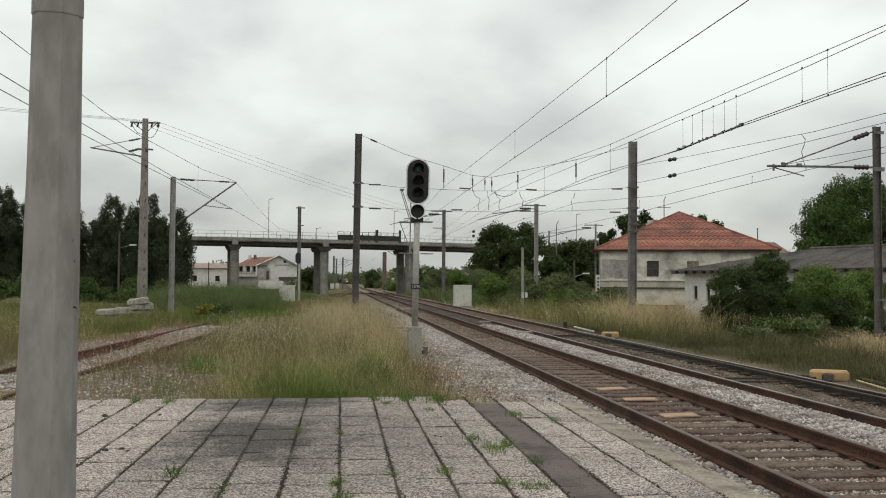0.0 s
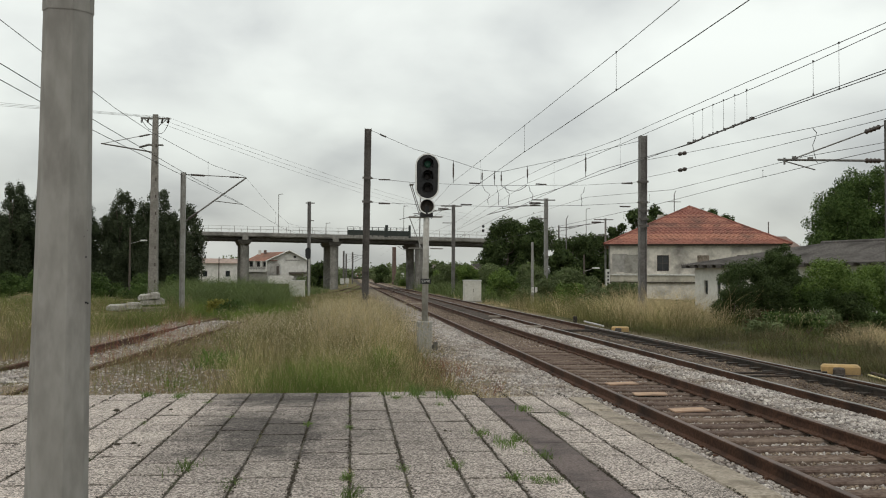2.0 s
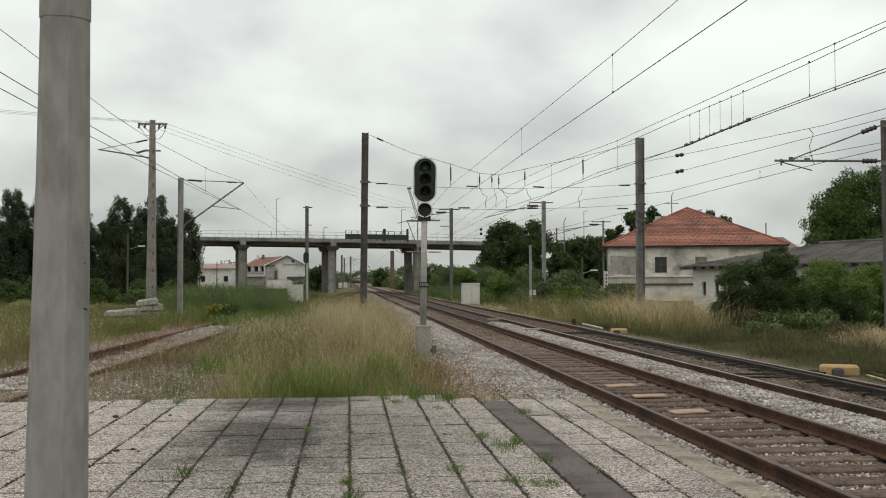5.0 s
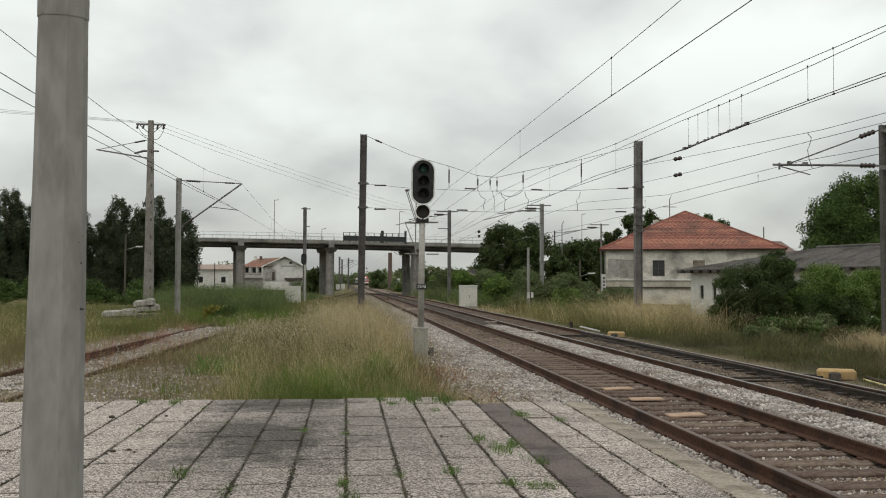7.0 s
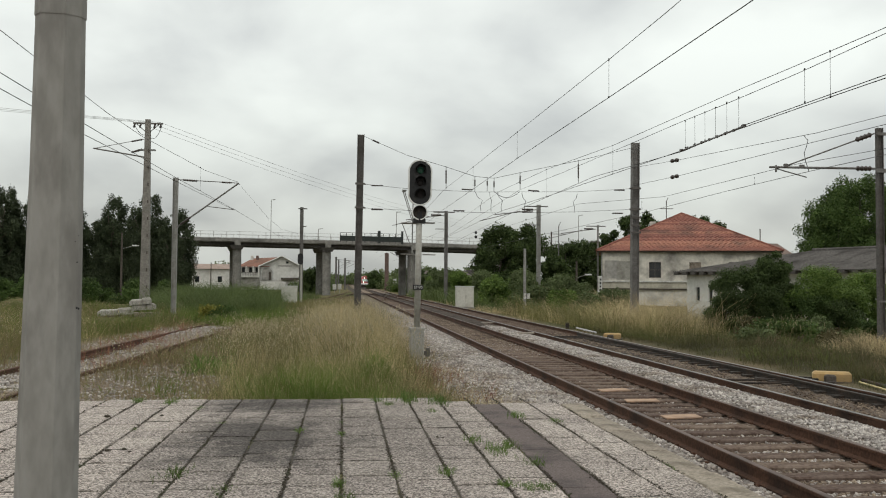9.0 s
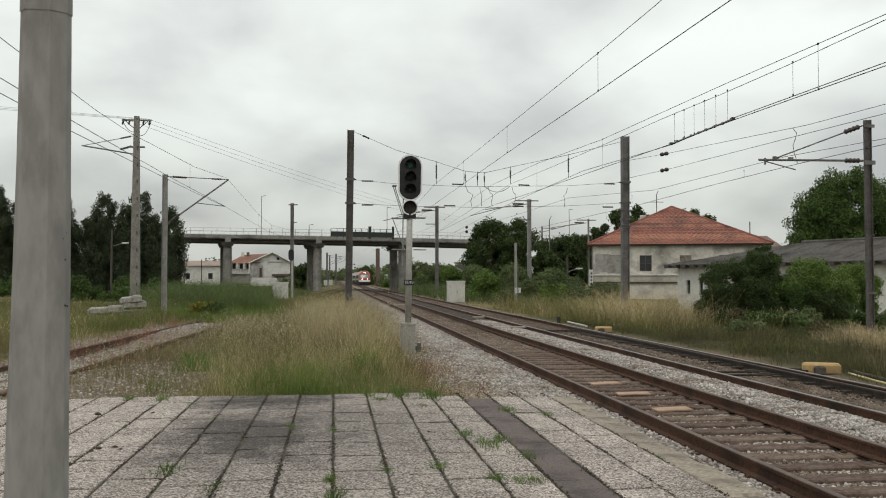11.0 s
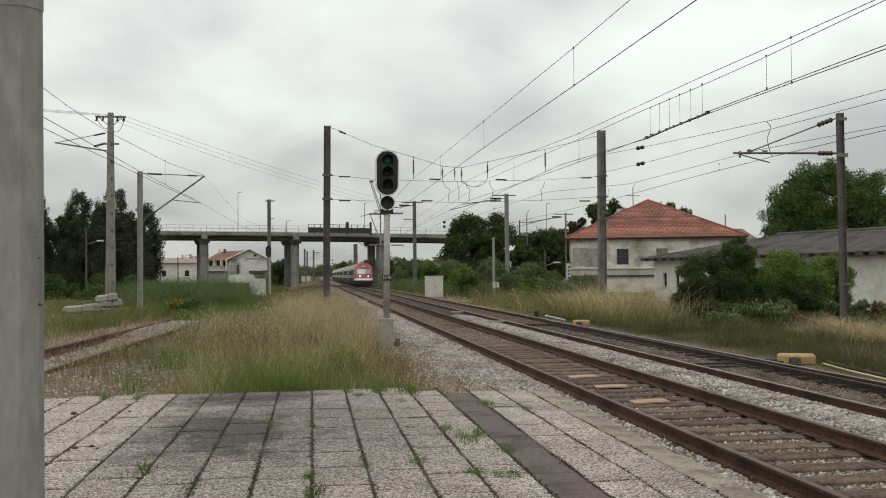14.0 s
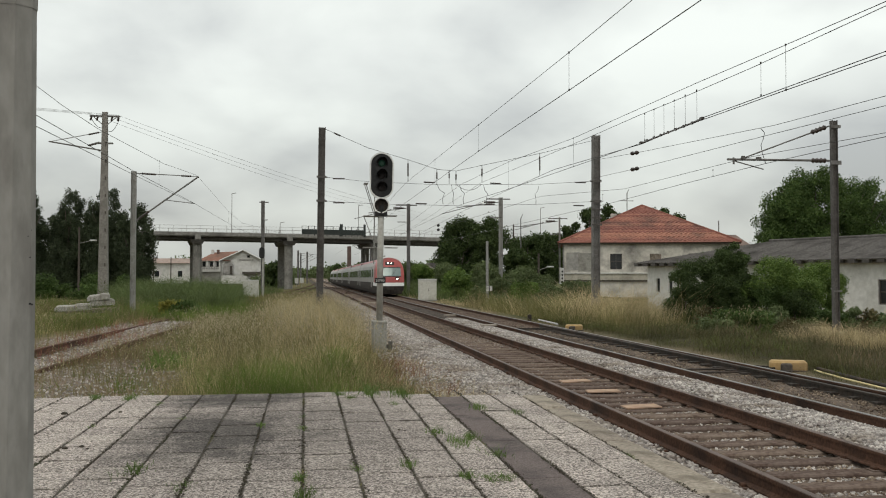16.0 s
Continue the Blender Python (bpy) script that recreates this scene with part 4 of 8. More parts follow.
    for k in range(70):
        y = 10.5 + 0.6 * k
        s = new("sleeper", sleeper_mesh)
        s.parent = side
        s.matrix_basis = pose(siding_x(y) + g.normal(0, 0.03), y, -0.125, 0, 0, -2)

    # planks and plates further along
    for x, y, z, sx, sy in ((4.45, 65.5, 0.06, 1.25, 0.34), (6.78, 33.7, 0.09, 0.62, 0.26), (6.72, 42.6, 0.10, 0.55, 0.26)):
        single("wooden_plank", Shape().box(x, y, z, sx, sy, 0.05, turn=3, chamfer=0.006), PLANK, "weathered pale plank lying by the rails", "board", "planks by the rails")
    # loose plywood boards between the rails
    for x, y, a in ((4.90, 16.35, 4), (4.93, 14.85, -6), (4.90, 13.0, 3)):
        b = Shape().box(0, 0, 0.016, 0.54, 0.28, 0.02, chamfer=0.003)
        ob = single("wooden_board", b, PLY, "pale plywood board lying between the rails", "board", "boards between the rails")
        ob.matrix_basis = pose(x, y, RAIL_TOP - 0.172, 1.5, -1, a)


def stones(count, place, size, depth, material, name):
    """Crushed stones: rough eight-sided lumps, each of its own shape and turn."""
    xyz = place(count)
    n = len(xyz)
    corner = np.array([(1, 0, 0), (0, 1, 0), (-1, 0, 0), (0, -1, 0), (0, 0, 1), (0, 0, -1)], float)
    tri = np.array([(0, 1, 4), (1, 2, 4), (2, 3, 4), (3, 0, 4), (1, 0, 5), (2, 1, 5), (3, 2, 5), (0, 3, 5)])
    pts = corner[None] * rng.uniform(0.6, 1.25, (n, 6, 1)) + rng.normal(0, 0.16, (n, 6, 3))
    q = rng.normal(size=(n, 4))
    q /= np.linalg.norm(q, axis=1, keepdims=True)
    w, x, y, z = q.T
    rot = np.stack([1 - 2 * (y * y + z * z), 2 * (x * y - w * z), 2 * (x * z + w * y), 2 * (x * y + w * z), 1 - 2 * (x * x + z * z), 2 * (y * z - w * x), 2 * (x * z - w * y), 2 * (y * z + w * x), 1 - 2 * (x * x + y * y)], 1).reshape(n, 3, 3)
    pts = np.einsum("nij,nkj->nki", rot, pts) * (size * rng.uniform(0.6, 1.4, n))[:, None, None]
    pts[..., 2] *= 0.8
    pts += xyz[:, None]
    tris = (tri[None] + 6 * np.arange(n)[:, None, None]).reshape(-1, 3)
    return new(name, indexed(name, pts.reshape(-1, 3), tris, material))


def bed_height(x):
    return np.interp(x, [1.5, 2.0, 2.6, 3.0, 3.5, 3.9, 4.1, 4.9, 5.65, 5.85, 6.15, 6.45, 6.85, 7.05, 7.2, 7.9, 8.7, 8.95, 9.3, 9.75], [-0.16, 0.03, 0.06, 0.05, 0.0, -0.035, -0.085, -0.09, -0.085, -0.04, 0.055, 0.06, 0.03, -0.01, -0.03, -0.02, -0.03, -0.03, -0.06, -0.20])


def near_y(n, lo, hi):
    """Places along the line, thinning out with distance."""
    return lo + (hi - lo) * rng.uniform(0, 1, n) ** 1.7


def build_stones():
    def strip(x0, x1, lo, hi, lift=0.008):
        def place(n):
            x, y = rng.uniform(x0, x1, n), near_y(n, lo, hi)
            if lift < 0:
                y = 4.6 + 0.55 * np.floor((y - 4.6) / 0.55) + 0.275 + rng.uniform(-0.15, 0.15, n)
            return np.stack([x, y, bed_height(x) + abs(lift)], 1)
        return place

    for count, args, size, material, name in (
        (15000, (5.82, 7.02, 7, 40), 0.028, STONE, "ballast_stones"),
        (9000, (2.95, 3.98, 6.5, 45), 0.027, STONE, "ballast_stones"),
        (3000, (4.12, 5.62, 24, 60), 0.03, STONE_RUST, "stained_stones"),
        (8000, (4.12, 5.62, 6, 60, -0.001), 0.026, STONE_RUST, "stained_stones"),
        (4500, (4.12, 5.62, 6, 30, -0.001), 0.024, STONE, "ballast_stones"),
        (6000, (7.2, 8.65, 9, 40), 0.022, STONE_RUST, "stained_stones"),
        (3500, (8.85, 9.5, 10, 40), 0.024, STONE_RUST, "stained_stones"),
    ):
        tagged(stones(count, strip(*args), size, 0, material, name), "loose crushed stone ballast between the rails", "ballast", kind="stuff")

    def siding(n):
        x, y = rng.uniform(-7.6, -2.2, n), near_y(n, 11.7, 40)
        return np.stack([x, y, land(x, y) + 0.006], 1)

    tagged(stones(14000, siding, 0.023, 0, STONE, "siding_stones"), "scattered pale gravel along the siding", "gravel", kind="stuff")

    def between(n):
        y = near_y(n, 16, 44)
        x = siding_mid(y) + rng.uniform(-0.76, 0.76, n)
        return np.stack([x, y, land(x, y) + 0.008], 1)

    tagged(stones(2600, between, 0.03, 0, STONE, "siding_stones"), "pale gravel between the siding rails", "gravel", kind="stuff")

    def end(n):
        x, y = rng.uniform(1.7, 3.4, n), near_y(n, 11.5, 34)
        return np.stack([x, y, np.maximum(bed_height(x), land(x, y)) + 0.006], 1)

    tagged(stones(7000, end, 0.026, 0, STONE, "shoulder_stones"), "pale crushed stone spilling from the track bed", "gravel", kind="stuff")


def build_platform():
    plat = new("platform")
    tagged(plat, "low station platform end paved with washed concrete slabs", "platform", kind="structure")
    core = Shape()
    core.box(-4.0, -6.9, 0.115, 10.3, 36.72, 0.655).box(1.8625, -7.25, 0.114, 1.415, 36.3, 0.655)
    part("platform_core", core, MORTAR, plat)
    g = np.random.default_rng(11)

    def slab_mesh(w, d, name):
        return Shape().box(0, 0, -0.03, w - 0.010, d - 0.010, 0.06, chamfer=0.008).mesh(name, SLAB)

    cols = [(-0.4 * k - 0.4, 0.4) for k in range(14, -1, -1)] + [(0.0, 0.4), (0.4, 0.4), (0.8, 0.37), (1.17, 0.36)]
    right = [(1.87, 0.35), (2.22, 0.35)]
    sizes = {}
    for x, w in cols + right:
        key = (w, 0.6)
        if key not in sizes:
            sizes[key] = slab_mesh(w, 0.6, "slab")
        shift = float(g.choice([0.0, -0.05, -0.12, -0.3, -0.2, -0.4]))
        end = 11.50 + 0.03 * math.sin(x * 2) - (0.0 if x < 1.1 else 0.30 if x < 1.8 else 0.5)
        n = 12 if x > -4.5 else 9
        first = 0.6 + shift if shift else 0.6
        y = end
        for k in range(n):
            d = first if k == 0 else float(g.choice([0.6, 0.6, 0.6, 0.6, 0.6, 0.4]))
            if (w, round(d, 2)) not in sizes:
                sizes[(w, round(d, 2))] = slab_mesh(w, d, "slab")
            o = new("slab", sizes[(w, round(d, 2))])
            o.parent = plat
            o.matrix_basis = pose(x + w / 2, y - d / 2, PLAT + g.normal(0, 0.0022), g.normal(0, 0.22), g.normal(0, 0.22), g.normal(0, 0.15))
            y -= d
    strip = Shape()
    for k in range(5):
        strip.box(1.70, 10.9 - 1.5 * k - 0.75, PLAT - 0.033, 0.325, 1.49, 0.06, chamfer=0.006)
    part("asphalt_strip", strip, STRIP, plat, "dark worn asphalt strip")
    km = Shape().box(0, 0, -0.16, 0.285, 0.985, 0.32, chamfer=0.02).mesh("kerb_stone", KERB)
    for k in range(17):
        o = new("kerb_stone", km)
        o.parent = plat
        o.matrix_basis = pose(2.72 + g.normal(0, 0.008), 10.35 - k, PLAT - 0.008 + g.normal(0, 0.006), g.normal(0, 0.5), g.normal(0, 0.8), g.normal(0, 0.4))
    # paving behind the camera, and out to the side
    rest = Shape()
    rest.box(-0.9, -10.4, PLAT - 0.035, 6.5, 29.4, 0.06).box(-6.7, -6.6, PLAT - 0.035, 5.0, 36.0, 0.06)
    part("far_paving", rest, SLAB, plat)


build_ground()
build_tracks()
build_platform()


# ---- masts, wires and the signal ----
def h_beam(w, h, deep):
    """A rolled I section, flanges to the sides, standing on its end."""
    t, d, a = w * 0.09, deep / 2, w / 2
    ring = [(-a, -d), (-a + t, -d), (-a + t, -t / 2), (a - t, -t / 2), (a - t, -d), (a, -d), (a, d), (a - t, d), (a - t, t / 2), (-a + t, t / 2), (-a + t, d), (-a, d)]
    return Shape().loft([[(x, y, 0.0) for x, y in ring], [(x, y, h) for x, y in ring]], caps=True)


def insulator(p, q, r=0.055, sheds=6):
    """Ribbed porcelain between p and q."""
    p, q = Vector(p), Vector(q)
    n, prof = (q - p).length, [(0, r * 0.35)]
    for k in range(sheds):
        a = n * (k + 0.2) / sheds
        prof += [(a, r * 0.72), (a + n * 0.3 / sheds, r), (a + n * 0.55 / sheds, r * 0.72)]
    prof.append((n, r * 0.35))
    return Shape().lathe(p, q - p, prof, 8)


def mast(x, y, z, h, w, deep, material, label, group="catenary masts", foot=True):
    ob = thing("catenary_mast", x, y, z, label, "catenary mast", group=group)
    part("pole", h_beam(w, h, deep), material, ob)
    if foot:
        part("footing", Shape().box(0, 0, 0.05, w * 2.2, deep * 2.2, 0.35, chamfer=0.03), CONCRETE, ob)
    return ob


def sag(p, q, drop, n=8):
    p, q = Vector(p), Vector(q)
    return [p.lerp(q, k / n) - Vector((0, 0, 4 * drop * (k / n) * (1 - k / n))) for k in range(n + 1)]


def overhead(name, label, contact, carrier, droppers, r=0.0075, category="overhead line"):
    """A contact wire and its carrier, with droppers at places along the line (x, y, top, bottom)."""
    ob = thing(name, 0, 0, 0, label, category, group="overhead lines")
    if contact:
        part("contact_wire", Shape().line(contact, r * 1.15), WIRE, ob)
    if carrier:
        part("carrier_wire", Shape().line(carrier, r), WIRE, ob)
    for x, y, hi, lo in droppers:
        d = Shape().rod((x, y, lo), (x, y, hi), r * 0.5, n=4).box(x, y, lo, 0.02, 0.03, 0.04).box(x, y, hi, 0.02, 0.03, 0.04)
        part("dropper", d, WIRE, ob)
    return ob


HS = 44.5


def build_overhead():
    a = mast(0.79, HS, -0.1, 9.18, 0.33, 0.34, MAST_BROWN, "tall grey-brown steel headspan mast standing in dry grass")
    b = mast(14.44, HS, -0.6, 9.61, 0.36, 0.34, MAST, "tall grey steel headspan mast beside the old house")
    a.matrix_basis, b.matrix_basis = pose(0.69, HS, -0.1, 0, 0.62, 0), pose(14.40, HS, -0.6, 0, 0.35, 0)  # neither stands quite upright
    # fittings of the two tall masts
    for ob, side, zs in ((a, 1, (6.78, 5.63)), (b, -1, (7.30, 6.27))):
        for z in zs:
            part("bracket", Shape().box(0, -0.19, z, 0.46, 0.05, 0.10), MAST_BROWN, ob)
            part("wire_lug", Shape().box(side * 0.24, 0, z, 0.10, 0.06, 0.06), MAST_BROWN, ob)
    for z in (5.85, 5.45, 5.1):
        part("clamp", Shape().box(0, -0.20, z, 0.50, 0.06, 0.09), MAST_BROWN, b)
    part("fuse_box", Shape().box(0.25, -0.24, 0.75, 0.22, 0.16, 0.42, chamfer=0.02).rod((0.25, -0.24, 0.1), (0.25, -0.24, 0.6), 0.03), MAST_BROWN, b)
    part("warning_plate", Shape().box(0, -0.185, 2.35, 0.22, 0.01, 0.16), MAST_BROWN, a)

    span = thing("headspan", 0, 0, 0, "cross-span wires with brown insulators carrying the overhead lines", "overhead line")
    drops = [(4.95, 7.60, 6.52), (6.37, 7.16, 6.43), (6.98, 7.11, 6.47), (7.32, 7.09, 6.39), (8.62, 7.39, 6.58), (11.55, 8.04, 6.91)]
    top = [(0.95, HS, 9.0), (3.0, HS, 8.14)] + [(x, HS, z) for x, z, _ in drops] + [(14.3, HS, 8.75)]
    part("carrying_wire", Shape().line(top, 0.010), WIRE, span)
    up = [(0.95, HS, 6.68), (3.0, HS, 6.50), (6.5, HS, 6.40), (11.5, HS, 6.50), (14.3, HS, 6.70)]
    lo = [(0.95, HS, 5.53), (3.5, HS, 5.42), (7.5, HS, 5.38), (11.5, HS, 5.50), (14.3, HS, 5.67)]
    part("upper_span_wire", Shape().line(up, 0.008), WIRE, span)
    part("lower_span_wire", Shape().line(lo, 0.008), WIRE, span)
    part("insulator", insulator((1.35, HS, 8.83), (1.68, HS, 8.69), 0.05), INSUL, span)
    for x, hi, low in drops:
        part("insulator", insulator((x, HS, hi - 0.15), (x, HS, low + 0.25), 0.045, 5), INSUL, span)
        part("hanger", Shape().rod((x, HS, low - 0.02), (x, HS, hi + 0.03), 0.014, n=5), WIRE, span)
    for x in (1.6, 6.0, 9.3, 13.65):
        part("insulator", insulator((x - 0.28, HS, 6.52 if 2 < x < 12 else 6.62), (x + 0.28, HS, 6.50 if 2 < x < 12 else 6.62), 0.042, 5), INSUL, span)
    for x in (1.6, 5.6, 9.0, 13.55):
        part("insulator", insulator((x - 0.28, HS, 5.46), (x + 0.28, HS, 5.46), 0.042, 5), INSUL, span)
    jump = Shape()
    for x, d in ((6.4, 0.35), (7.1, 0.1), (7.5, 0.25), (8.7, 0.2), (11.5, -0.2)):
        jump = Shape().line([(x, HS, 6.40), (x + d * 0.3, HS, 6.15), (x + d, HS, 6.0), (x + d * 0.7, HS, 5.7), (x + d * 0.8, HS, 5.45)], 0.012)
        part("jumper", jump, WIRE, span)
    part("jumper", Shape().line(sag((7.3, HS, 6.45), (8.6, HS, 6.45), 0.3, 8), 0.012), WIRE, span)

    # line over the nearer track
    cx = 4.87
    con = [(cx + 0.1, -25, 5.40), (cx, 10.8, 5.32), (cx, 16.5, 5.36), (cx, 25.6, 5.45), (cx, HS, 5.53), (cx + 0.2, 95, 5.5), (cx, 150, 5.5)]
    car = [(cx + 0.1, -25, 6.6), (cx, 0, 6.15), (cx, 13.4, 6.05), (cx, 16.5, 6.07), (cx, 25.6, 6.20), (cx, 35, 6.34), (cx, HS, 6.50), (cx + 0.1, 70, 6.15), (cx + 0.2, 95, 6.5), (cx, 150, 6.5)]
    overhead("overhead_line", "contact wire and carrier over the nearer track", con, car, [(cx, 9.0, 6.07, 5.32), (cx, 16.55, 6.07, 5.37), (cx, 25.6, 6.20, 5.46), (cx, 34.5, 6.33, 5.49), (cx, 55, 6.32, 5.5), (cx, 66, 6.2, 5.5)])
    # lines over the further track, with a sectioning piece
    con = [(9.5, -5, 5.35), (9.0, 13.1, 5.35), (8.84, 15.9, 5.35), (8.68, 19.4, 5.35), (8.63, 22.7, 5.35), (7.94, 35.5, 5.35), (7.6, HS, 5.45), (8.2, 95, 5.5), (7.9, 150, 5.5)]
    car = [(9.6, -5, 6.35), (8.99, 13.1, 6.19), (8.85, 15.9, 6.20), (8.62, 19.4, 6.20), (8.37, 28, 6.26), (7.95, 35.5, 6.43), (7.6, HS, 6.45), (8.0, 70, 6.15), (8.2, 95, 6.5), (7.9, 150, 6.5)]
    overhead("overhead_line", "contact wire and carrier over the further track", con, car, [(8.85, 15.9, 6.20, 5.36), (8.37, 28, 6.26, 5.37), (7.94, 35.5, 6.43, 5.37)])
    con = [(9.35, -5, 5.42), (8.97, 13.1, 5.40), (8.70, 19.2, 5.40), (8.65, 22.7, 5.33), (8.3, 30, 5.50), (8.62, HS, 5.6), (10.2, 95, 5.6)]
    car = [(9.4, -5, 6.3), (8.99, 13.1, 6.12), (8.79, 17, 6.04), (8.74, 20, 6.07), (8.64, 23, 6.11), (8.38, 26, 6.04), (8.45, 35, 6.25), (8.62, HS, 6.55), (10.2, 95, 6.5)]
    ob = overhead("overhead_line", "second wire pair with a sectioning piece over the points", con, car, [(8.80, 16.75, 6.06, 5.42)] + [(8.70 - 0.016 * k, 19.5 + 0.6 * k, 6.07, 5.39) for k in range(6)])
    bar = Shape().rod((8.68, 19.2, 5.37), (8.63, 22.8, 5.35), 0.022, n=6).box(8.68, 19.2, 5.38, 0.07, 0.12, 0.06).box(8.63, 22.8, 5.36, 0.07, 0.12, 0.06)
    for k in range(7):
        bar.box(8.67 - 0.006 * k, 19.7 + 0.45 * k, 5.365, 0.035, 0.07, 0.06)
    part("section_insulator", bar, INSUL, ob)

    # wires that end at the tall grey mast
    for i, (p, q) in enumerate((((13.68, 20, 6.19), (14.40, HS, 7.76)), ((13.68, 20, 5.96), (14.40, HS, 6.87)))):
        mid = ((13.52, 25, 6.30), (13.51, 36, 6.99)) if i == 0 else ((13.45, 25, 6.04), (13.51, 36, 6.34))
        e = Vector((14.3, -5, p[2] - 0.1))
        ob = thing("anchor_wire", 0, 0, 0, "tail wire with twin insulators anchored at the grey mast", "overhead line", group="overhead lines")
        P = lambda f: Vector(mid[1]).lerp(Vector(q), f)
        line = [tuple(e), p, mid[0], mid[1], q]
        part("wire", Shape().line(line, 0.008), WIRE, ob)
        part("insulator", insulator(P(0.02), P(0.05), 0.085, 2), INSUL, ob)
        part("insulator", insulator(P(0.10), P(0.13), 0.085, 2), INSUL, ob)

    # the mast with a bracket over the overgrown ground
    e = mast(15.95, 25.9, -0.1, 6.75, 0.17, 0.17, MAST_BROWN, "brown steel mast with a cantilever bracket among bushes", foot=False)
    ox, oy, oz = 15.95, 25.9, -0.1
    arm = Shape().rod((-0.15, 0, 5.52), (-3.45, 0, 5.50), 0.035)
    part("cantilever_tube", arm, MAST, e)
    part("stay_tube", Shape().rod((-0.15, 0, 6.58), (-2.9, 0, 5.56), 0.022), MAST, e)
    part("insulator", insulator((-0.25, 0, 6.55), (-0.75, 0, 6.365), 0.085, 4), INSUL, e)
    part("insulator", insulator((-0.25, 0, 5.52), (-0.75, 0, 5.515), 0.085, 4), INSUL, e)
    reg = Shape().rod((-3.25, 0, 5.46), (-2.3, 0, 5.22), 0.018).rod((-3.25, 0, 5.56), (-3.25, 0, 5.36), 0.03).box(-2.95, 0, 5.56, 0.10, 0.08, 0.1).box(-2.45, 0, 5.55, 0.14, 0.08, 0.08)
    part("steady_arm", reg, MAST, e)
    for x, z, w, h in ((-0.02, 5.45, 0.34, 0.12), (-0.02, 6.55, 0.32, 0.09), (0, 1.55, 0.24, 0.05)):
        part("bracket", Shape().box(x, -0.13, z, w, 0.05, h), MAST, e)
    con = [(14.6, -5, 5.25), (14.05, 20.6, 5.31), (13.78, 25.9, 5.31), (13.77, 32, 5.31), (14.02, 41, 5.31), (13.6, 100, 5.5)]
    car = [(14.2, -5, 5.75), (14.35, 21, 5.48), (13.3, 25.9, 5.50), (12.9, 36, 5.48), (11.6, HS, 5.9), (12.0, 100, 6.4)]
    overhead("overhead_line", "slack wires over the overgrown ground", con, car, [(13.62, 29.3, 5.49, 5.29), (13.3, 40, 5.62, 5.30)])
    j = Shape().line([(13.58, 25.9, 6.36), (13.70, 25.9, 6.22), (13.66, 25.9, 6.05), (13.58, 25.9, 5.85), (13.62, 25.9, 5.6), (13.72, 25.9, 5.31)], 0.012)
    part("jumper", j, WIRE, bpy.data.objects["anchor_wire"])

    # mast of the siding
    c = mast(-8.36, 47, -0.05, 7.15, 0.24, 0.22, GALV, "grey steel siding mast with a cantilever bracket")
    part("stay_tube", Shape().rod((0.1, 0, 7.05), (3.1, 0, 6.93), 0.022), MAST, c)
    part("strut_tube", Shape().rod((0.05, 0, 4.65), (3.10, 0, 6.93), 0.042), MAST, c)
    part("steady_arm", Shape().rod((1.5, 0, 5.74), (2.95, 0, 5.58), 0.02), MAST, c)
    part("insulator", insulator((0.35, 0, 7.04), (1.05, 0, 7.0), 0.06, 8), INSUL, c)
    part("insulator", insulator((2.25, 0, 6.96), (2.75, 0, 6.94), 0.05, 6), INSUL, c)
    part("insulator", insulator((0.25, 0, 4.80), (0.75, 0, 5.18), 0.07, 6), INSUL, c)
    con = [(-5.6, -5, 5.22), (-5.5, 20, 5.22), (-5.5, 31.2, 5.31), (-5.45, 47, 5.54), (-5.0, 70, 5.5), (-1.5, 110, 5.5)]
    con2 = [(-5.6, -5, 4.85), (-5.5, 20, 4.99), (-5.5, 34, 5.25), (-5.45, 47, 5.52)]
    car = [(-5.9, -5, 6.7), (-5.5, 10, 5.95), (-5.5, 22, 5.80), (-5.5, 25.8, 5.85), (-5.5, 37.3, 6.33), (-5.35, 47, 6.95), (-5.0, 62, 6.2), (-4.8, 72, 6.05), (-1.5, 110, 6.7)]
    ob = overhead("overhead_line", "sagging wires over the siding", con, car, [(-5.48, 36, 6.28, 5.40), (-5.0, 62, 6.2, 5.5), (-4.8, 72, 6.05, 5.5)])
    part("second_wire", Shape().line(con2, 0.008), WIRE, ob)

    # the tall concrete power pole
    d = thing("power_pole", -14.95, 72, -0.1, "tall tapered concrete power pole with switch gear on top", "power pole")
    rings = []
    for k in range(7):
        z, w = 14.4 * k / 6, 0.36 - 0.17 * k / 6
        rings.append([(-w, -w * 0.7, z), (w, -w * 0.7, z), (w, w * 0.7, z), (-w, w * 0.7, z)])
    part("pole", Shape().loft(rings, caps=True), POLE, d)
    for k in range(9):
        part("step_hole", Shape().box(0.16 - 0.006 * k, -0.245 + 0.0105 * k, 1.6 + 1.3 * k, 0.09, 0.05, 0.24), WOOD_DARK, d)
    part("crossarm", Shape().box(0, 0, 14.1, 2.2, 0.14, 0.12).rod((-0.9, 0, 14.1), (0, 0, 13.3), 0.03).rod((0.9, 0, 14.1), (0, 0, 13.3), 0.03), MAST, d)
    part("lower_arm", Shape().box(0, 0, 12.05, 1.2, 0.3, 0.10), MAST, d)
    for x in (-0.95, -0.5, 0.55, 1.0):
        part("insulator", insulator((x, 0, 14.15), (x - 0.1, 0, 13.75), 0.09, 4), INSUL, d)
    part("stay_tube", Shape().rod((-0.2, 0, 12.9), (-3.9, 0, 12.1), 0.025).rod((-0.2, 0, 11.5), (-4.0, 0, 12.1), 0.055), MAST, d)
    part("insulator", insulator((-0.4, 0, 12.86), (-1.2, 0, 12.68), 0.08, 5), INSUL, d)
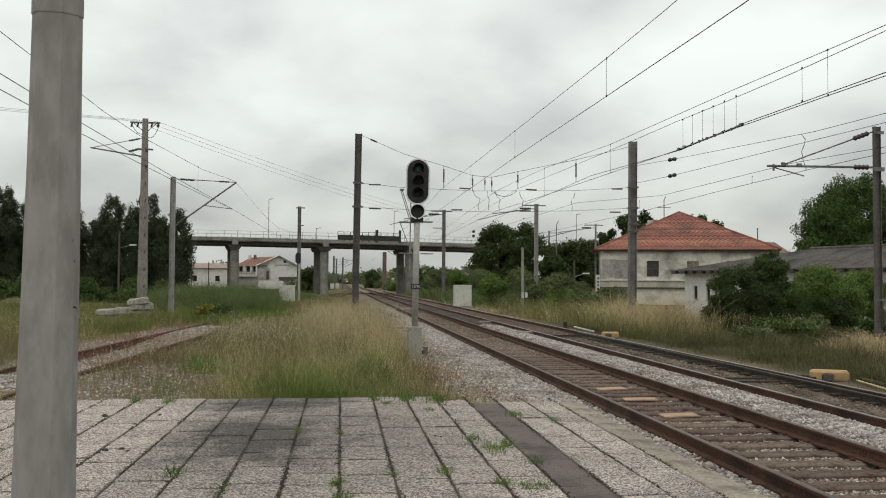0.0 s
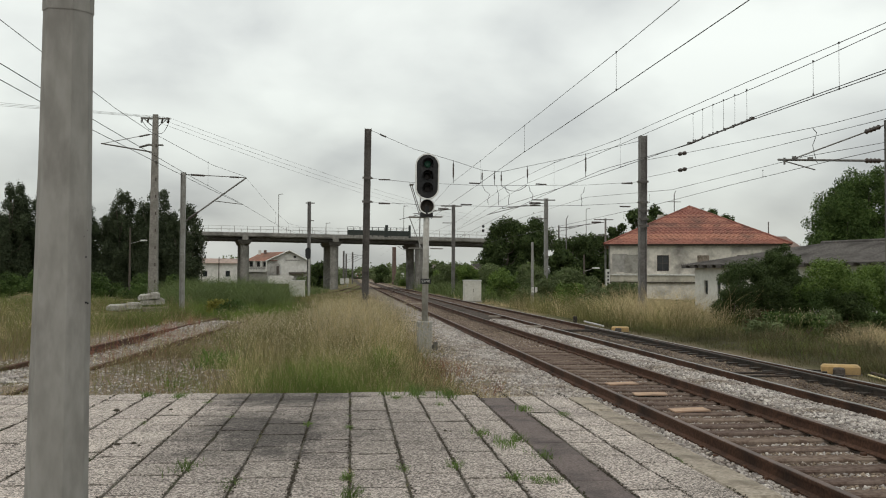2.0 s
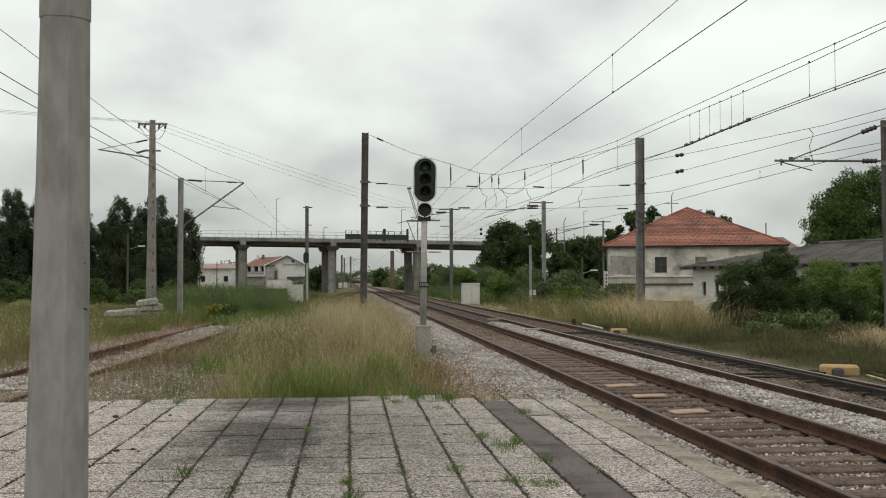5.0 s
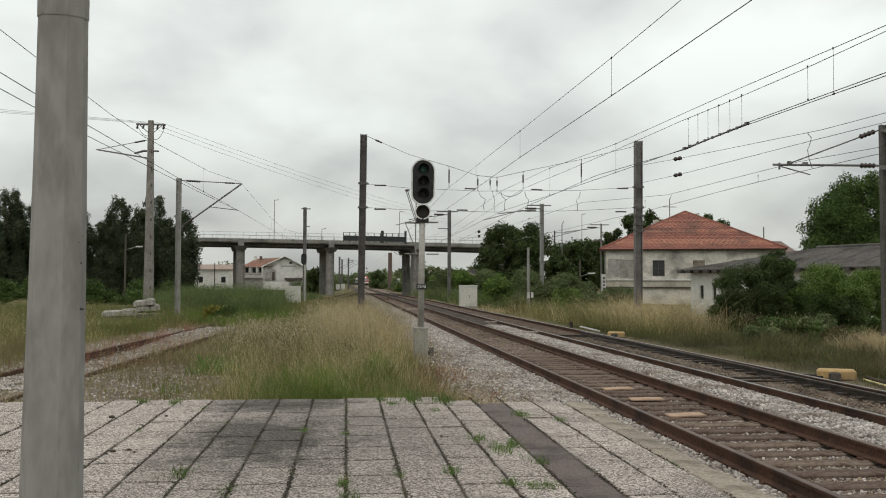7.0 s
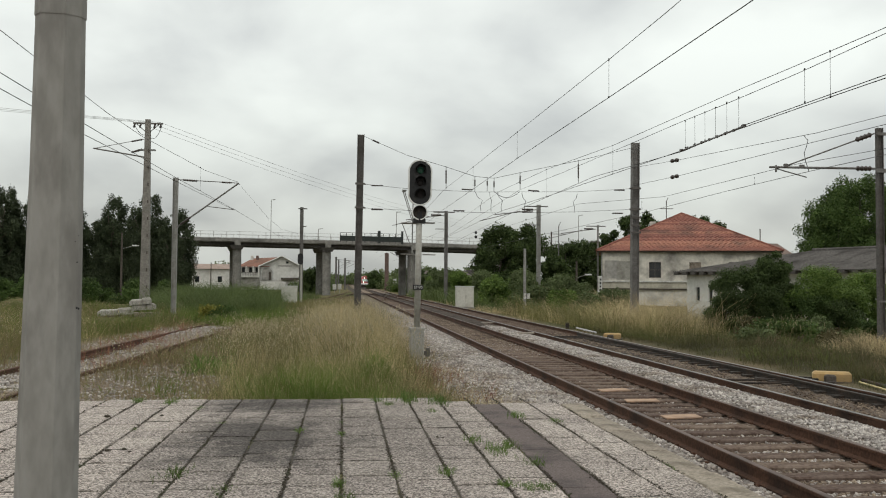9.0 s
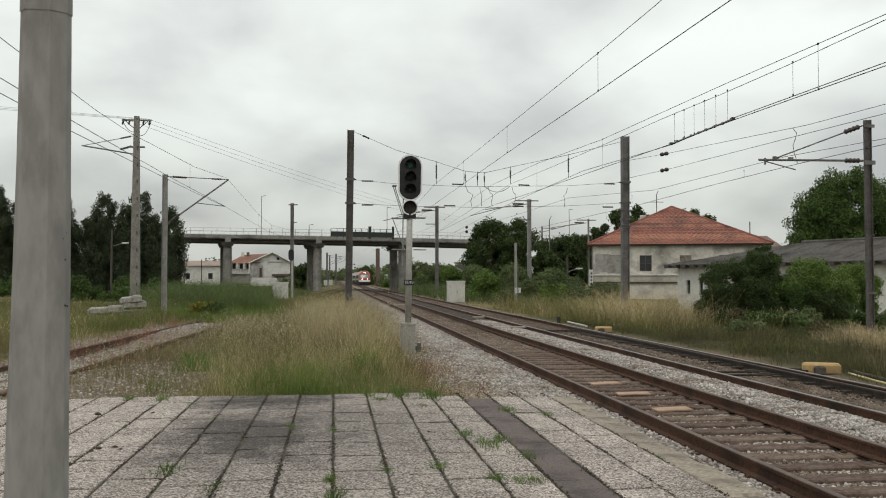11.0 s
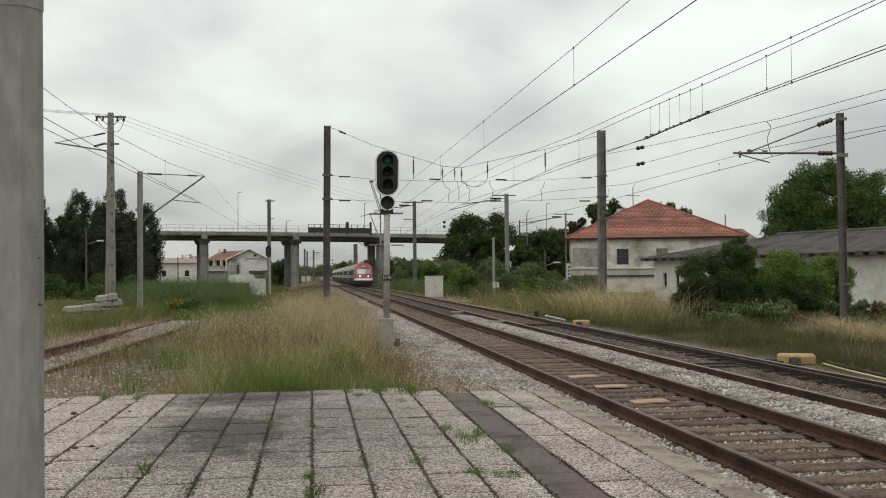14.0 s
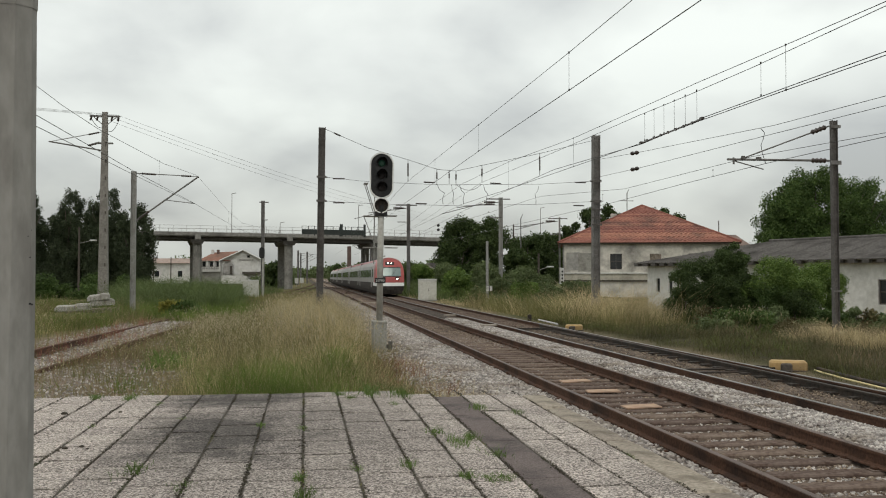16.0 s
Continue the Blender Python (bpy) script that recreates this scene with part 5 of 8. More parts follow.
    part("insulator", insulator((-0.35, 0, 12.1), (-1.2, 0, 11.85), 0.10, 4), INSUL, d)
    part("jumper", Shape().line(sag((-1.0, 0, 13.95), (0, 0, 13.3), 0.35), 0.02).line(sag((1.05, 0, 13.95), (0.1, 0, 13.1), 0.5), 0.02), WIRE, d)
    pw = thing("power_line", 0, 0, 0, "three thin power wires across the sky", "power line")
    for k, off in enumerate((-0.9, 0.0, 0.9)):
        part("wire", Shape().line(sag((-14.95 + off, 72, 14.1), (30 + off * 2, 175, 12.0 + 0.3 * k), 1.2, 12), 0.012), WIRE_THIN, pw)
        part("wire", Shape().line(sag((-14.95 + off, 72, 14.1), (-75 + off, 60, 17.0 + 0.3 * k), 0.4, 6), 0.012), WIRE_THIN, pw)

    # masts further along the line
    for x, y, h, w, m, side, label in ((-4.12, 92, 9.5, 0.34, MAST, 1, "grey steel mast beyond the grass"), (10.61, 95, 9.6, 0.34, MAST, -1, "grey steel mast beside the bushes"), (18.25, 85, 9.7, 0.34, GALV, -1, "grey steel mast in front of trees"), (28.2, 100, 8.9, 0.17, GALV, -1, "steel mast beside the old house")):
        o = mast(x, y, -0.3 if x > 12 else -0.1, h, w, w, m, label, foot=False)
        wide = 2.2 if x > 5 else 0.9
        part("crossarm", Shape().box(side * wide * 0.1, 0, h - 0.15, wide, 0.10, 0.10), MAST, o)
        part("lower_arm", Shape().box(side * wide * 0.22, 0, h - 1.9, wide * 0.6, 0.08, 0.08), MAST, o)
        if x > 5:
            part("insulator", insulator((side * 0.5, 0, h - 0.45), (side * 1.6, 0, h - 0.45), 0.11, 7), INSUL, o)
        if x > 5:
            part("cantilever_tube", Shape().rod((side * 0.2, 0, h - 0.45), (side * 4.2, 0, h - 1.0), 0.04), MAST, o)
            part("steady_arm", Shape().rod((side * 1.8, 0, h - 0.6), (side * 5.6, 0, h - 1.6), 0.035), MAST, o)
    for x, y, h in ((-1.6, 215, 8.0), (0.5, 235, 8.2), (12.0, 170, 8.6), (-1.2, 255, 8.2)):
        o = mast(x, y, float(land(x, y)) - 0.1, h, 0.42, 0.42, MAST, "distant steel catenary mast", foot=False)
        s = 1 if x < 5 else -1
        part("cantilever_tube", Shape().rod((s * 0.1, 0, h - 2.6), (s * 3.4, 0, h - 0.9), 0.05).rod((s * 0.1, 0, h - 0.6), (s * 3.4, 0, h - 0.9), 0.04), MAST, o)
    for x, y, z, h in ((42.6, 118, 9.5, 3.6), (26.6, 112, 6.2, 3.0)):
        o = thing("roof_aerial", x, y, z - 9.0, "thin steel pole with a cross arm", "aerial")
        part("pole", Shape().rod((0, 0, 0), (0, 0, h + 9), 0.06), MAST, o)
        part("crossarm", Shape().box(0, 0, h + 8.0, 1.8, 0.08, 0.08), MAST, o)
        part("tip_rod", Shape().rod((0, 0, h + 9), (0.25, 0, h + 9.5), 0.04), MAST, o)
    # dwarf signal box on the far mast
    s = thing("far_signal", -4.16, 91.2, -0.1, "dark oval signal head on a slim pale post", "railway signal")
    part("post", Shape().rod((0.1, 0, 0), (0.1, 0, 3.8), 0.10), POST_STEEL, s)
    part("head", Shape().loft([[(0.27 * math.cos(a), y, 4.35 + 0.27 * math.sin(a) + (0.27 if math.sin(a) >= 0 else -0.27)) for a in np.linspace(0, 2 * math.pi, 20, endpoint=False)] for y in (-0.15, 0.1)], caps=True), BLACK, s)


def build_signal():
    ob = thing("railway_signal", 1.79, 22.4, 0.0, "colour-light signal with black oval head on a concrete foot", "railway signal")
    ob.matrix_basis = pose(1.79, 22.4, 0.0, 0, 0.75, 0)  # it leans a little towards the track
    part("concrete_foot", Shape().box(0, 0, 0.30, 0.34, 0.34, 0.98, chamfer=0.025).box(0, 0, 0.79, 0.37, 0.37, 0.05, chamfer=0.012), CONCRETE, ob)
    part("foot_bracket", Shape().box(0.06, 0, 0.20, 0.48, 0.08, 0.10, chamfer=0.01).box(0.27, -0.05, 0.22, 0.10, 0.10, 0.20), MAST_BROWN, ob)
    part("post", Shape().rod((0, 0, 0.80), (0, 0, 3.75), 0.078, 0.072, 16), POST_STEEL, ob, smooth=True)
    part("post_collar", Shape().rod((0, 0, 3.40), (0, 0, 3.62), 0.12, n=14).box(0, 0.05, 3.42, 0.3, 0.3, 0.12, chamfer=0.02), BLACK, ob)

    def oval(w, h, y, n=28):
        pts = []
        r = w / 2
        for i in range(n):
            a = 2 * math.pi * i / n
            zc = (h / 2 - r) * (1 if math.sin(a) >= 0 else -1)
            pts.append((r * math.cos(a), y, zc + r * math.sin(a)))
        return pts

    zc = 4.35
    lift = lambda ring: [(x, y, z + zc) for x, y, z in ring]
    head = part("backboard", Shape().loft([lift(oval(0.53, 1.07, 0.02)), lift(oval(0.53, 1.07, -0.05))], caps=True), BLACK, ob, "matt black oval backboard")
    part("rim", Shape().loft([lift(oval(0.525, 1.065, -0.06)), lift(oval(0.588, 1.135, -0.06)), lift(oval(0.588, 1.135, 0.03)), lift(oval(0.525, 1.065, 0.03))] + [lift(oval(0.525, 1.065, -0.06))]), RIM, head, "narrow white rim")
    part("casing", Shape().loft([lift(oval(0.36, 0.90, 0.02)), lift(oval(0.36, 0.90, 0.22))], caps=True), BLACK, ob)
    for k, (dz, m) in enumerate(((0.30, LENS_GREEN), (0.0, LENS_DARK), (-0.30, LENS_DARK))):
        z = zc + dz
        lens = part("lens", Shape().lathe((0, -0.052, z), (0, -1, 0), [(0, 0.085), (0.012, 0.08), (0.03, 0.05), (0.034, 0.01)], 20), m, ob, "green lens, faintly lit" if k == 0 else "dark unlit lens", smooth=True)
        hood = Shape()
        rings = []
        for d, r in ((0.0, 0.125), (0.24, 0.135)):
            rings.append([(r * math.cos(a), -0.052 - d * (0.55 + 0.45 * math.sin(a)), z + r * math.sin(a)) for a in np.linspace(-0.5, math.pi + 0.5, 16)])
        inner = [[(x * 0.94, y, z + (w - z) * 0.94) for x, y, w in ring] for ring in rings]
        hood.loft(rings, closed=False).loft(inner[::-1], closed=False)
        part("hood", hood, BLACK, ob)
    # the small round head below
    z2 = 3.62
    small = part("round_head", Shape().lathe((0, 0.06, z2), (0, -1, 0), [(0, 0.12), (0.04, 0.17), (0.14, 0.17)], 22), BLACK, ob)
    part("rim", Shape().loft([[(r * math.cos(2 * math.pi * i / 24), y, z2 + r * math.sin(2 * math.pi * i / 24)) for i in range(24)] for r, y in ((0.165, -0.06), (0.192, -0.06), (0.192, -0.115), (0.165, -0.115), (0.165, -0.06))]), RIM, small)
    part("lens", Shape().lathe((0, -0.09, z2), (0, -1, 0), [(0, 0.16), (0.012, 0.12), (0.02, 0.02)], 20), GREASE, small)
    vis = Shape()
    ring = [[(0.14 * math.cos(a), -0.095 - d * (0.4 + 0.6 * math.sin(a)), z2 + 0.14 * math.sin(a)) for a in np.linspace(0, math.pi, 12)] for d in (0, 0.16)]
    vis.loft(ring, closed=False)
    part("hood", vis, BLACK, small)
    # maintenance steps behind the head
    cage = Shape()
    cage.box(-0.36, 0.35, 4.18, 0.10, 0.30, 0.02).rod((-0.40, 0.3, 4.18), (-0.16, 0.3, 3.45), 0.011).rod((-0.34, 0.5, 4.18), (-0.10, 0.5, 3.45), 0.011).rod((-0.13, 0.4, 4.3), (-0.13, 0.4, 2.2), 0.014)
    part("upper_step", cage, GALV, ob)
    part("middle_step", Shape().box(-0.20, 0.30, 3.37, 0.44, 0.3, 0.022).rod((-0.41, 0.2, 3.375), (-0.10, 0.2, 2.60), 0.011), GALV, ob)
    part("middle_step", Shape().box(0.28, 0.30, 3.39, 0.26, 0.3, 0.02), GALV, ob)
    part("lower_step", Shape().box(-0.24, 0.25, 2.60, 0.34, 0.30, 0.02), GALV, ob)
    part("lower_step", Shape().box(0.28, 0.25, 2.60, 0.30, 0.30, 0.02), GALV, ob)
    plate = part("number_plate", Shape().box(0, -0.095, 1.79, 0.255, 0.02, 0.125, chamfer=0.003), BLACK, ob, "black plate with white characters")
    txt = bpy.data.curves.new("plate_text", "FONT")
    txt.body, txt.size, txt.align_x, txt.align_y, txt.extrude = "S3/90", 0.095, "CENTER", "CENTER", 0.002
    tmp = bpy.data.objects.new("plate_text", txt)
    scene.collection.objects.link(tmp)
    me = bpy.data.meshes.new_from_object(tmp.evaluated_get(bpy.context.evaluated_depsgraph_get()))
    bpy.data.objects.remove(tmp)
    me.materials.append(WHITE)
    t = new("characters", me)
    t.parent = plate
    t.matrix_basis = pose(0, -0.108, 1.79, 90, 0, 0)


def build_lamp_post():
    """The tapered eight-sided post close to the camera."""
    px, py = -1.434, 4.75
    ob = thing("platform_post", px, py, PLAT, "tapered many-sided cast concrete post with a sleeve on top", "lamp post")
    plan = ((-1, 0.0), (-0.80, 0.55), (0.17, 0.78), (0.81, 0.5), (1, 0.1), (0.85, -0.5), (0.0, -0.78), (-0.8, -0.5))
    ux, uy = 0.957, 0.289

    def ring(w, z, shift=0.0):
        return [(shift + w * (u * ux + v * uy), w * (u * uy - v * ux), z) for u, v in plan]

    part("shaft", Shape().loft([ring(0.152, -0.02, -0.012), ring(0.1395, 0.85, -0.005), ring(0.1325, 1.41, 0.002), ring(0.1245, 2.0, 0.006), ring(0.117, 2.76, 0.008)][::-1], caps=True), POST, ob)
    part("sleeve", Shape().loft([ring(0.1205, 2.74, 0.008), ring(0.1215, 2.745, 0.008), ring(0.112, 5.2, 0.008)][::-1], caps=True), POST, ob, "upper concrete sleeve with an open seam")
    pits = Shape()
    g = np.random.default_rng(9)
    for k in range(16):
        z = g.uniform(1.2, 2.6)
        w = 0.1325 - 0.0125 * (z - 1.41) / 0.6 + 0.0005
        u = g.choice([0.80, 0.86, 0.70]) + g.normal(0, 0.02)
        v = float(np.interp(u, [0.17, 0.81, 1.0], [0.78, 0.5, 0.1]))
        c = Vector((0.004 + w * (u * ux + v * uy), w * (u * uy - v * ux), z))
        pits.lathe(c, (ux * 0.6 + uy * 0.8, uy * 0.6 - ux * 0.8, 0), [(-0.004, 0.006), (0.0008, float(g.uniform(0.002, 0.005))), (0.001, 0.001)], 6)
    part("air_pits", pits, BLACK, ob, "small dark air holes in the cast face")


build_overhead()
build_signal()
build_lamp_post()


# ---- line-side things ----
def build_lineside():
    for x, y, turn, w, label in ((9.74, 17.55, 24, 0.72, "faded yellow point machine cover beside the rail"), (9.52, 31.9, 20, 0.60, "small faded yellow point machine cover")):
        ob = thing("point_machine", x, y, -0.06, label, "point machine", turn=-turn, group="point machines")
        part("cover", Shape().box(0, 0, 0.14, w, 0.34, 0.20, chamfer=0.04), YELLOW, ob)
        part("base_plate", Shape().box(0, 0, 0.03, w + 0.12, 0.54, 0.05, chamfer=0.01), GREASE, ob)
        part("lock_box", Shape().box(-0.05, -0.26, 0.11, 0.22, 0.14, 0.18, chamfer=0.03), WOOD_DARK, ob)
        part("drive_rod", Shape().rod((-w / 2, 0, 0.10), (-w / 2 - 0.5, 0.05, 0.10), 0.022), GREASE, ob)
    c = thing("conduit", 0, 0, 0, "yellow conduit running along the rail", "conduit")
    part("pipe", Shape().line([(10.0, 17.0, 0.03), (9.72, 15.6, 0.03), (9.50, 14.0, 0.03), (9.42, 10.0, 0.03), (9.4, 6.0, 0.03)], 0.017, 8), CABLE_YELLOW, c)
    single("dark_conduit", Shape().line([(10.25, 17.3, 0.03), (9.95, 15.6, 0.03), (9.70, 14.0, 0.03), (9.62, 6.0, 0.03)], 0.035, 8), GREASE, "black cable duct along the rail", "conduit")
    w = single("white_rod", Shape().line([(9.66, 37.5, 0.10), (9.56, 34.2, 0.08)], 0.035, 6), WHITE, "white painted signal rod beside the rail", "rod")
    s = thing("marker_stub", 9.55, 38.6, -0.05, "short dark marker stub", "marker")
    part("stub", Shape().box(0, 0, 0.15, 0.16, 0.16, 0.34, chamfer=0.03), GREASE, s)

    # equipment cabinets
    def cabinet(x, y, z, w, h, d, label):
        ob = thing("equipment_cabinet", x, y, z, label, "cabinet", group="equipment cabinets")
        part("body", Shape().box(0, 0, h / 2, w, d, h - 0.02, chamfer=0.02), CABINET, ob)
        part("lid", Shape().box(0, 0, h - 0.005, w + 0.08, d + 0.08, 0.07, chamfer=0.015), WHITE, ob)
        part("plinth", Shape().box(0, 0, -0.12, w + 0.1, d + 0.1, 0.34), CONCRETE, ob)
        for s in (-1, 1):
            door = part("door", Shape().box(s * w / 4, -d / 2 - 0.012, h * 0.48, w / 2 - 0.05, 0.02, h * 0.84, chamfer=0.006), CABINET, ob)
        part("handle", Shape().box(0.06, -d / 2 - 0.035, h * 0.5, 0.03, 0.03, 0.22), WOOD_DARK, door)
        part("vent", Shape().box(-w / 4, -d / 2 - 0.026, h * 0.78, 0.3, 0.01, 0.12), CABINET, door)

    cabinet(9.54, 72, 0.05, 1.36, 1.66, 0.8, "pale equipment cabinet in front of bushes")
    cabinet(-4.84, 85, 0.0, 1.40, 1.60, 0.8, "pale equipment cabinet in tall grass")

    # board post beside the bushes
    ob = thing("line_side_post", 12.36, 62, -0.45, "slim grey post with a small white board", "post")
    part("post", Shape().rod((0, 0, -0.1), (0, 0, 4.8), 0.10, 0.09, 10), GALV, ob)
    part("board", Shape().box(0.12, -0.12, 1.55, 0.42, 0.03, 0.36, chamfer=0.005), WHITE, ob)
    part("board_bar", Shape().box(0.12, -0.142, 1.55, 0.06, 0.01, 0.34), BLACK, ob)

    # tall white board with dark holes by the house
    ob = thing("slotted_post", 26.45, 93, -0.45, "white concrete post with a row of holes", "post")
    part("post", Shape().box(0, 0, 1.65, 0.42, 0.20, 3.3, chamfer=0.03), WHITE, ob)
    for k in range(8):
        part("hole", Shape().box(0.02, -0.105, 0.4 + 0.36 * k, 0.16, 0.02, 0.20), BLACK, ob)

    # stack of old concrete slabs in the grass
    g = np.random.default_rng(5)
    for x, y, z, a, l in ((-11.5, 48.6, 0.34, 6, 1.6), (-10.55, 49.9, 0.84, 4, 1.0), (-10.4, 50.0, 0.56, 12, 1.1)):
        ob = single("concrete_block", Shape().box(0, 0, 0, l, 0.7, 0.26, chamfer=0.05).box(l * 0.28, -0.05, 0.04, l * 0.5, 0.66, 0.29, turn=7, chamfer=0.08).box(-l * 0.33, 0.04, -0.04, l * 0.42, 0.6, 0.27, turn=-9, chamfer=0.08), BLOCK, "broken pale concrete block lying in the grass", "concrete block", "blocks in the grass")
        ob.matrix_basis = pose(x, y, z, 3, g.normal(0, 3), a)
    rub = Shape()
    for k in range(9):
        rub.box(-12.0 + 0.3 * k + g.normal(0, 0.1), 49.6 + g.normal(0, 0.3), 0.12, 0.5, 0.4, 0.36, turn=g.uniform(0, 90), chamfer=0.04)
    tagged(single("rubble", rub, KERB, "heap of concrete rubble under the blocks", "rubble"), kind="stuff")

    # bits of dirt on the paving
    for x, y, s in ((-1.95, 8.04, 0.035), (-1.83, 8.10, 0.03), (-1.98, 7.93, 0.028), (-1.76, 8.0, 0.02), (-2.45, 10.05, 0.045), (-1.9, 10.1, 0.03), (0.88, 8.55, 0.025), (0.93, 8.52, 0.02)):
        single("clod", Shape().lathe((x, y, PLAT - 0.004), (0.1, 0.2, 1), [(0, s * 0.6), (s * 0.3, s * 0.8), (s * 0.6, s * 0.5), (s * 0.75, s * 0.1)], 7), MORTAR, "small dark clod of earth on the paving", "dirt", "clods on the paving")


# ---- buildings ----
def window(parent, x, y, z, w, h, deep=0.12, frame_mat=None, cross=True, name="window"):
    """A recessed window in a wall that faces -y: frame, glass and bars; x, z is its middle."""
    f = Shape()
    t = 0.07
    f.box(x - w / 2 + t / 2, y + 0.04, z, t, 0.10, h).box(x + w / 2 - t / 2, y + 0.04, z, t, 0.10, h)
    f.box(x, y + 0.04, z - h / 2 + t / 2, w - 2 * t, 0.10, t).box(x, y + 0.04, z + h / 2 - t / 2, w - 2 * t, 0.10, t)
    win = part(name, f, frame_mat or WOOD_DARK, parent)
    part("pane", Shape().box(x, y + 0.07, z, w - 2 * t, 0.02, h - 2 * t), GLASS, win)
    if cross:
        part("glazing_bar", Shape().box(x, y + 0.045, z, w - 2 * t, 0.05, 0.05).box(x, y + 0.043, z, 0.05, 0.05, h - 2 * t), frame_mat or WOOD_DARK, win)
    return win


def wall_with_holes(x0, x1, z0, z1, y, deep, holes):
    """A wall facing -y with openings (x0, x1, z0, z1) cut right through."""
    xs = sorted({x0, x1, *[h[0] for h in holes], *[h[1] for h in holes]})
    zs = sorted({z0, z1, *[h[2] for h in holes], *[h[3] for h in holes]})
    s = Shape()
    for a, b in zip(xs[:-1], xs[1:]):
        run = None
        for c, d in zip(zs[:-1], zs[1:]):
            hole = any(a >= h[0] - 1e-6 and b <= h[1] + 1e-6 and c >= h[2] - 1e-6 and d <= h[3] + 1e-6 for h in holes)
            if not hole:
                s.box((a + b) / 2, y + deep / 2, (c + d) / 2, b - a, deep, d - c)
    return s.weld()


def tiled_slope(parent, a, b, c, d, rows, step, material, name="roof_tile"):
    """Rows of tiles on a slope with eaves a-b and top c-d (over a and b): one long course a row, ribbed crosswise."""
    a, b, c, d = (Vector(p) for p in (a, b, c, d))
    up = ((c + d) / 2 - (a + b) / 2).normalized()
    n = (b - a).cross(up).normalized()
    for r in range(rows):
        f0, f1 = r / rows, (r + 1) / rows + 0.012
        p, q = a.lerp(c, f0), b.lerp(d, f0)
        p2, q2 = a.lerp(c, min(1, f1)), b.lerp(d, min(1, f1))
        k = max(2, int((q - p).length / step) * 2)
        low, high = [], []
        for i in range(k + 1):
            wave = n * (0.035 if i % 2 else 0.0)
            low.append(p.lerp(q, i / k) + n * 0.034 + wave)
            high.append(p2.lerp(q2, i / k) + n * 0.012 + wave)
        s = Shape().loft([low, high], closed=False).loft([[v - n * 0.04 for v in low], low], closed=False)
        part("tile_course", s, material, parent)


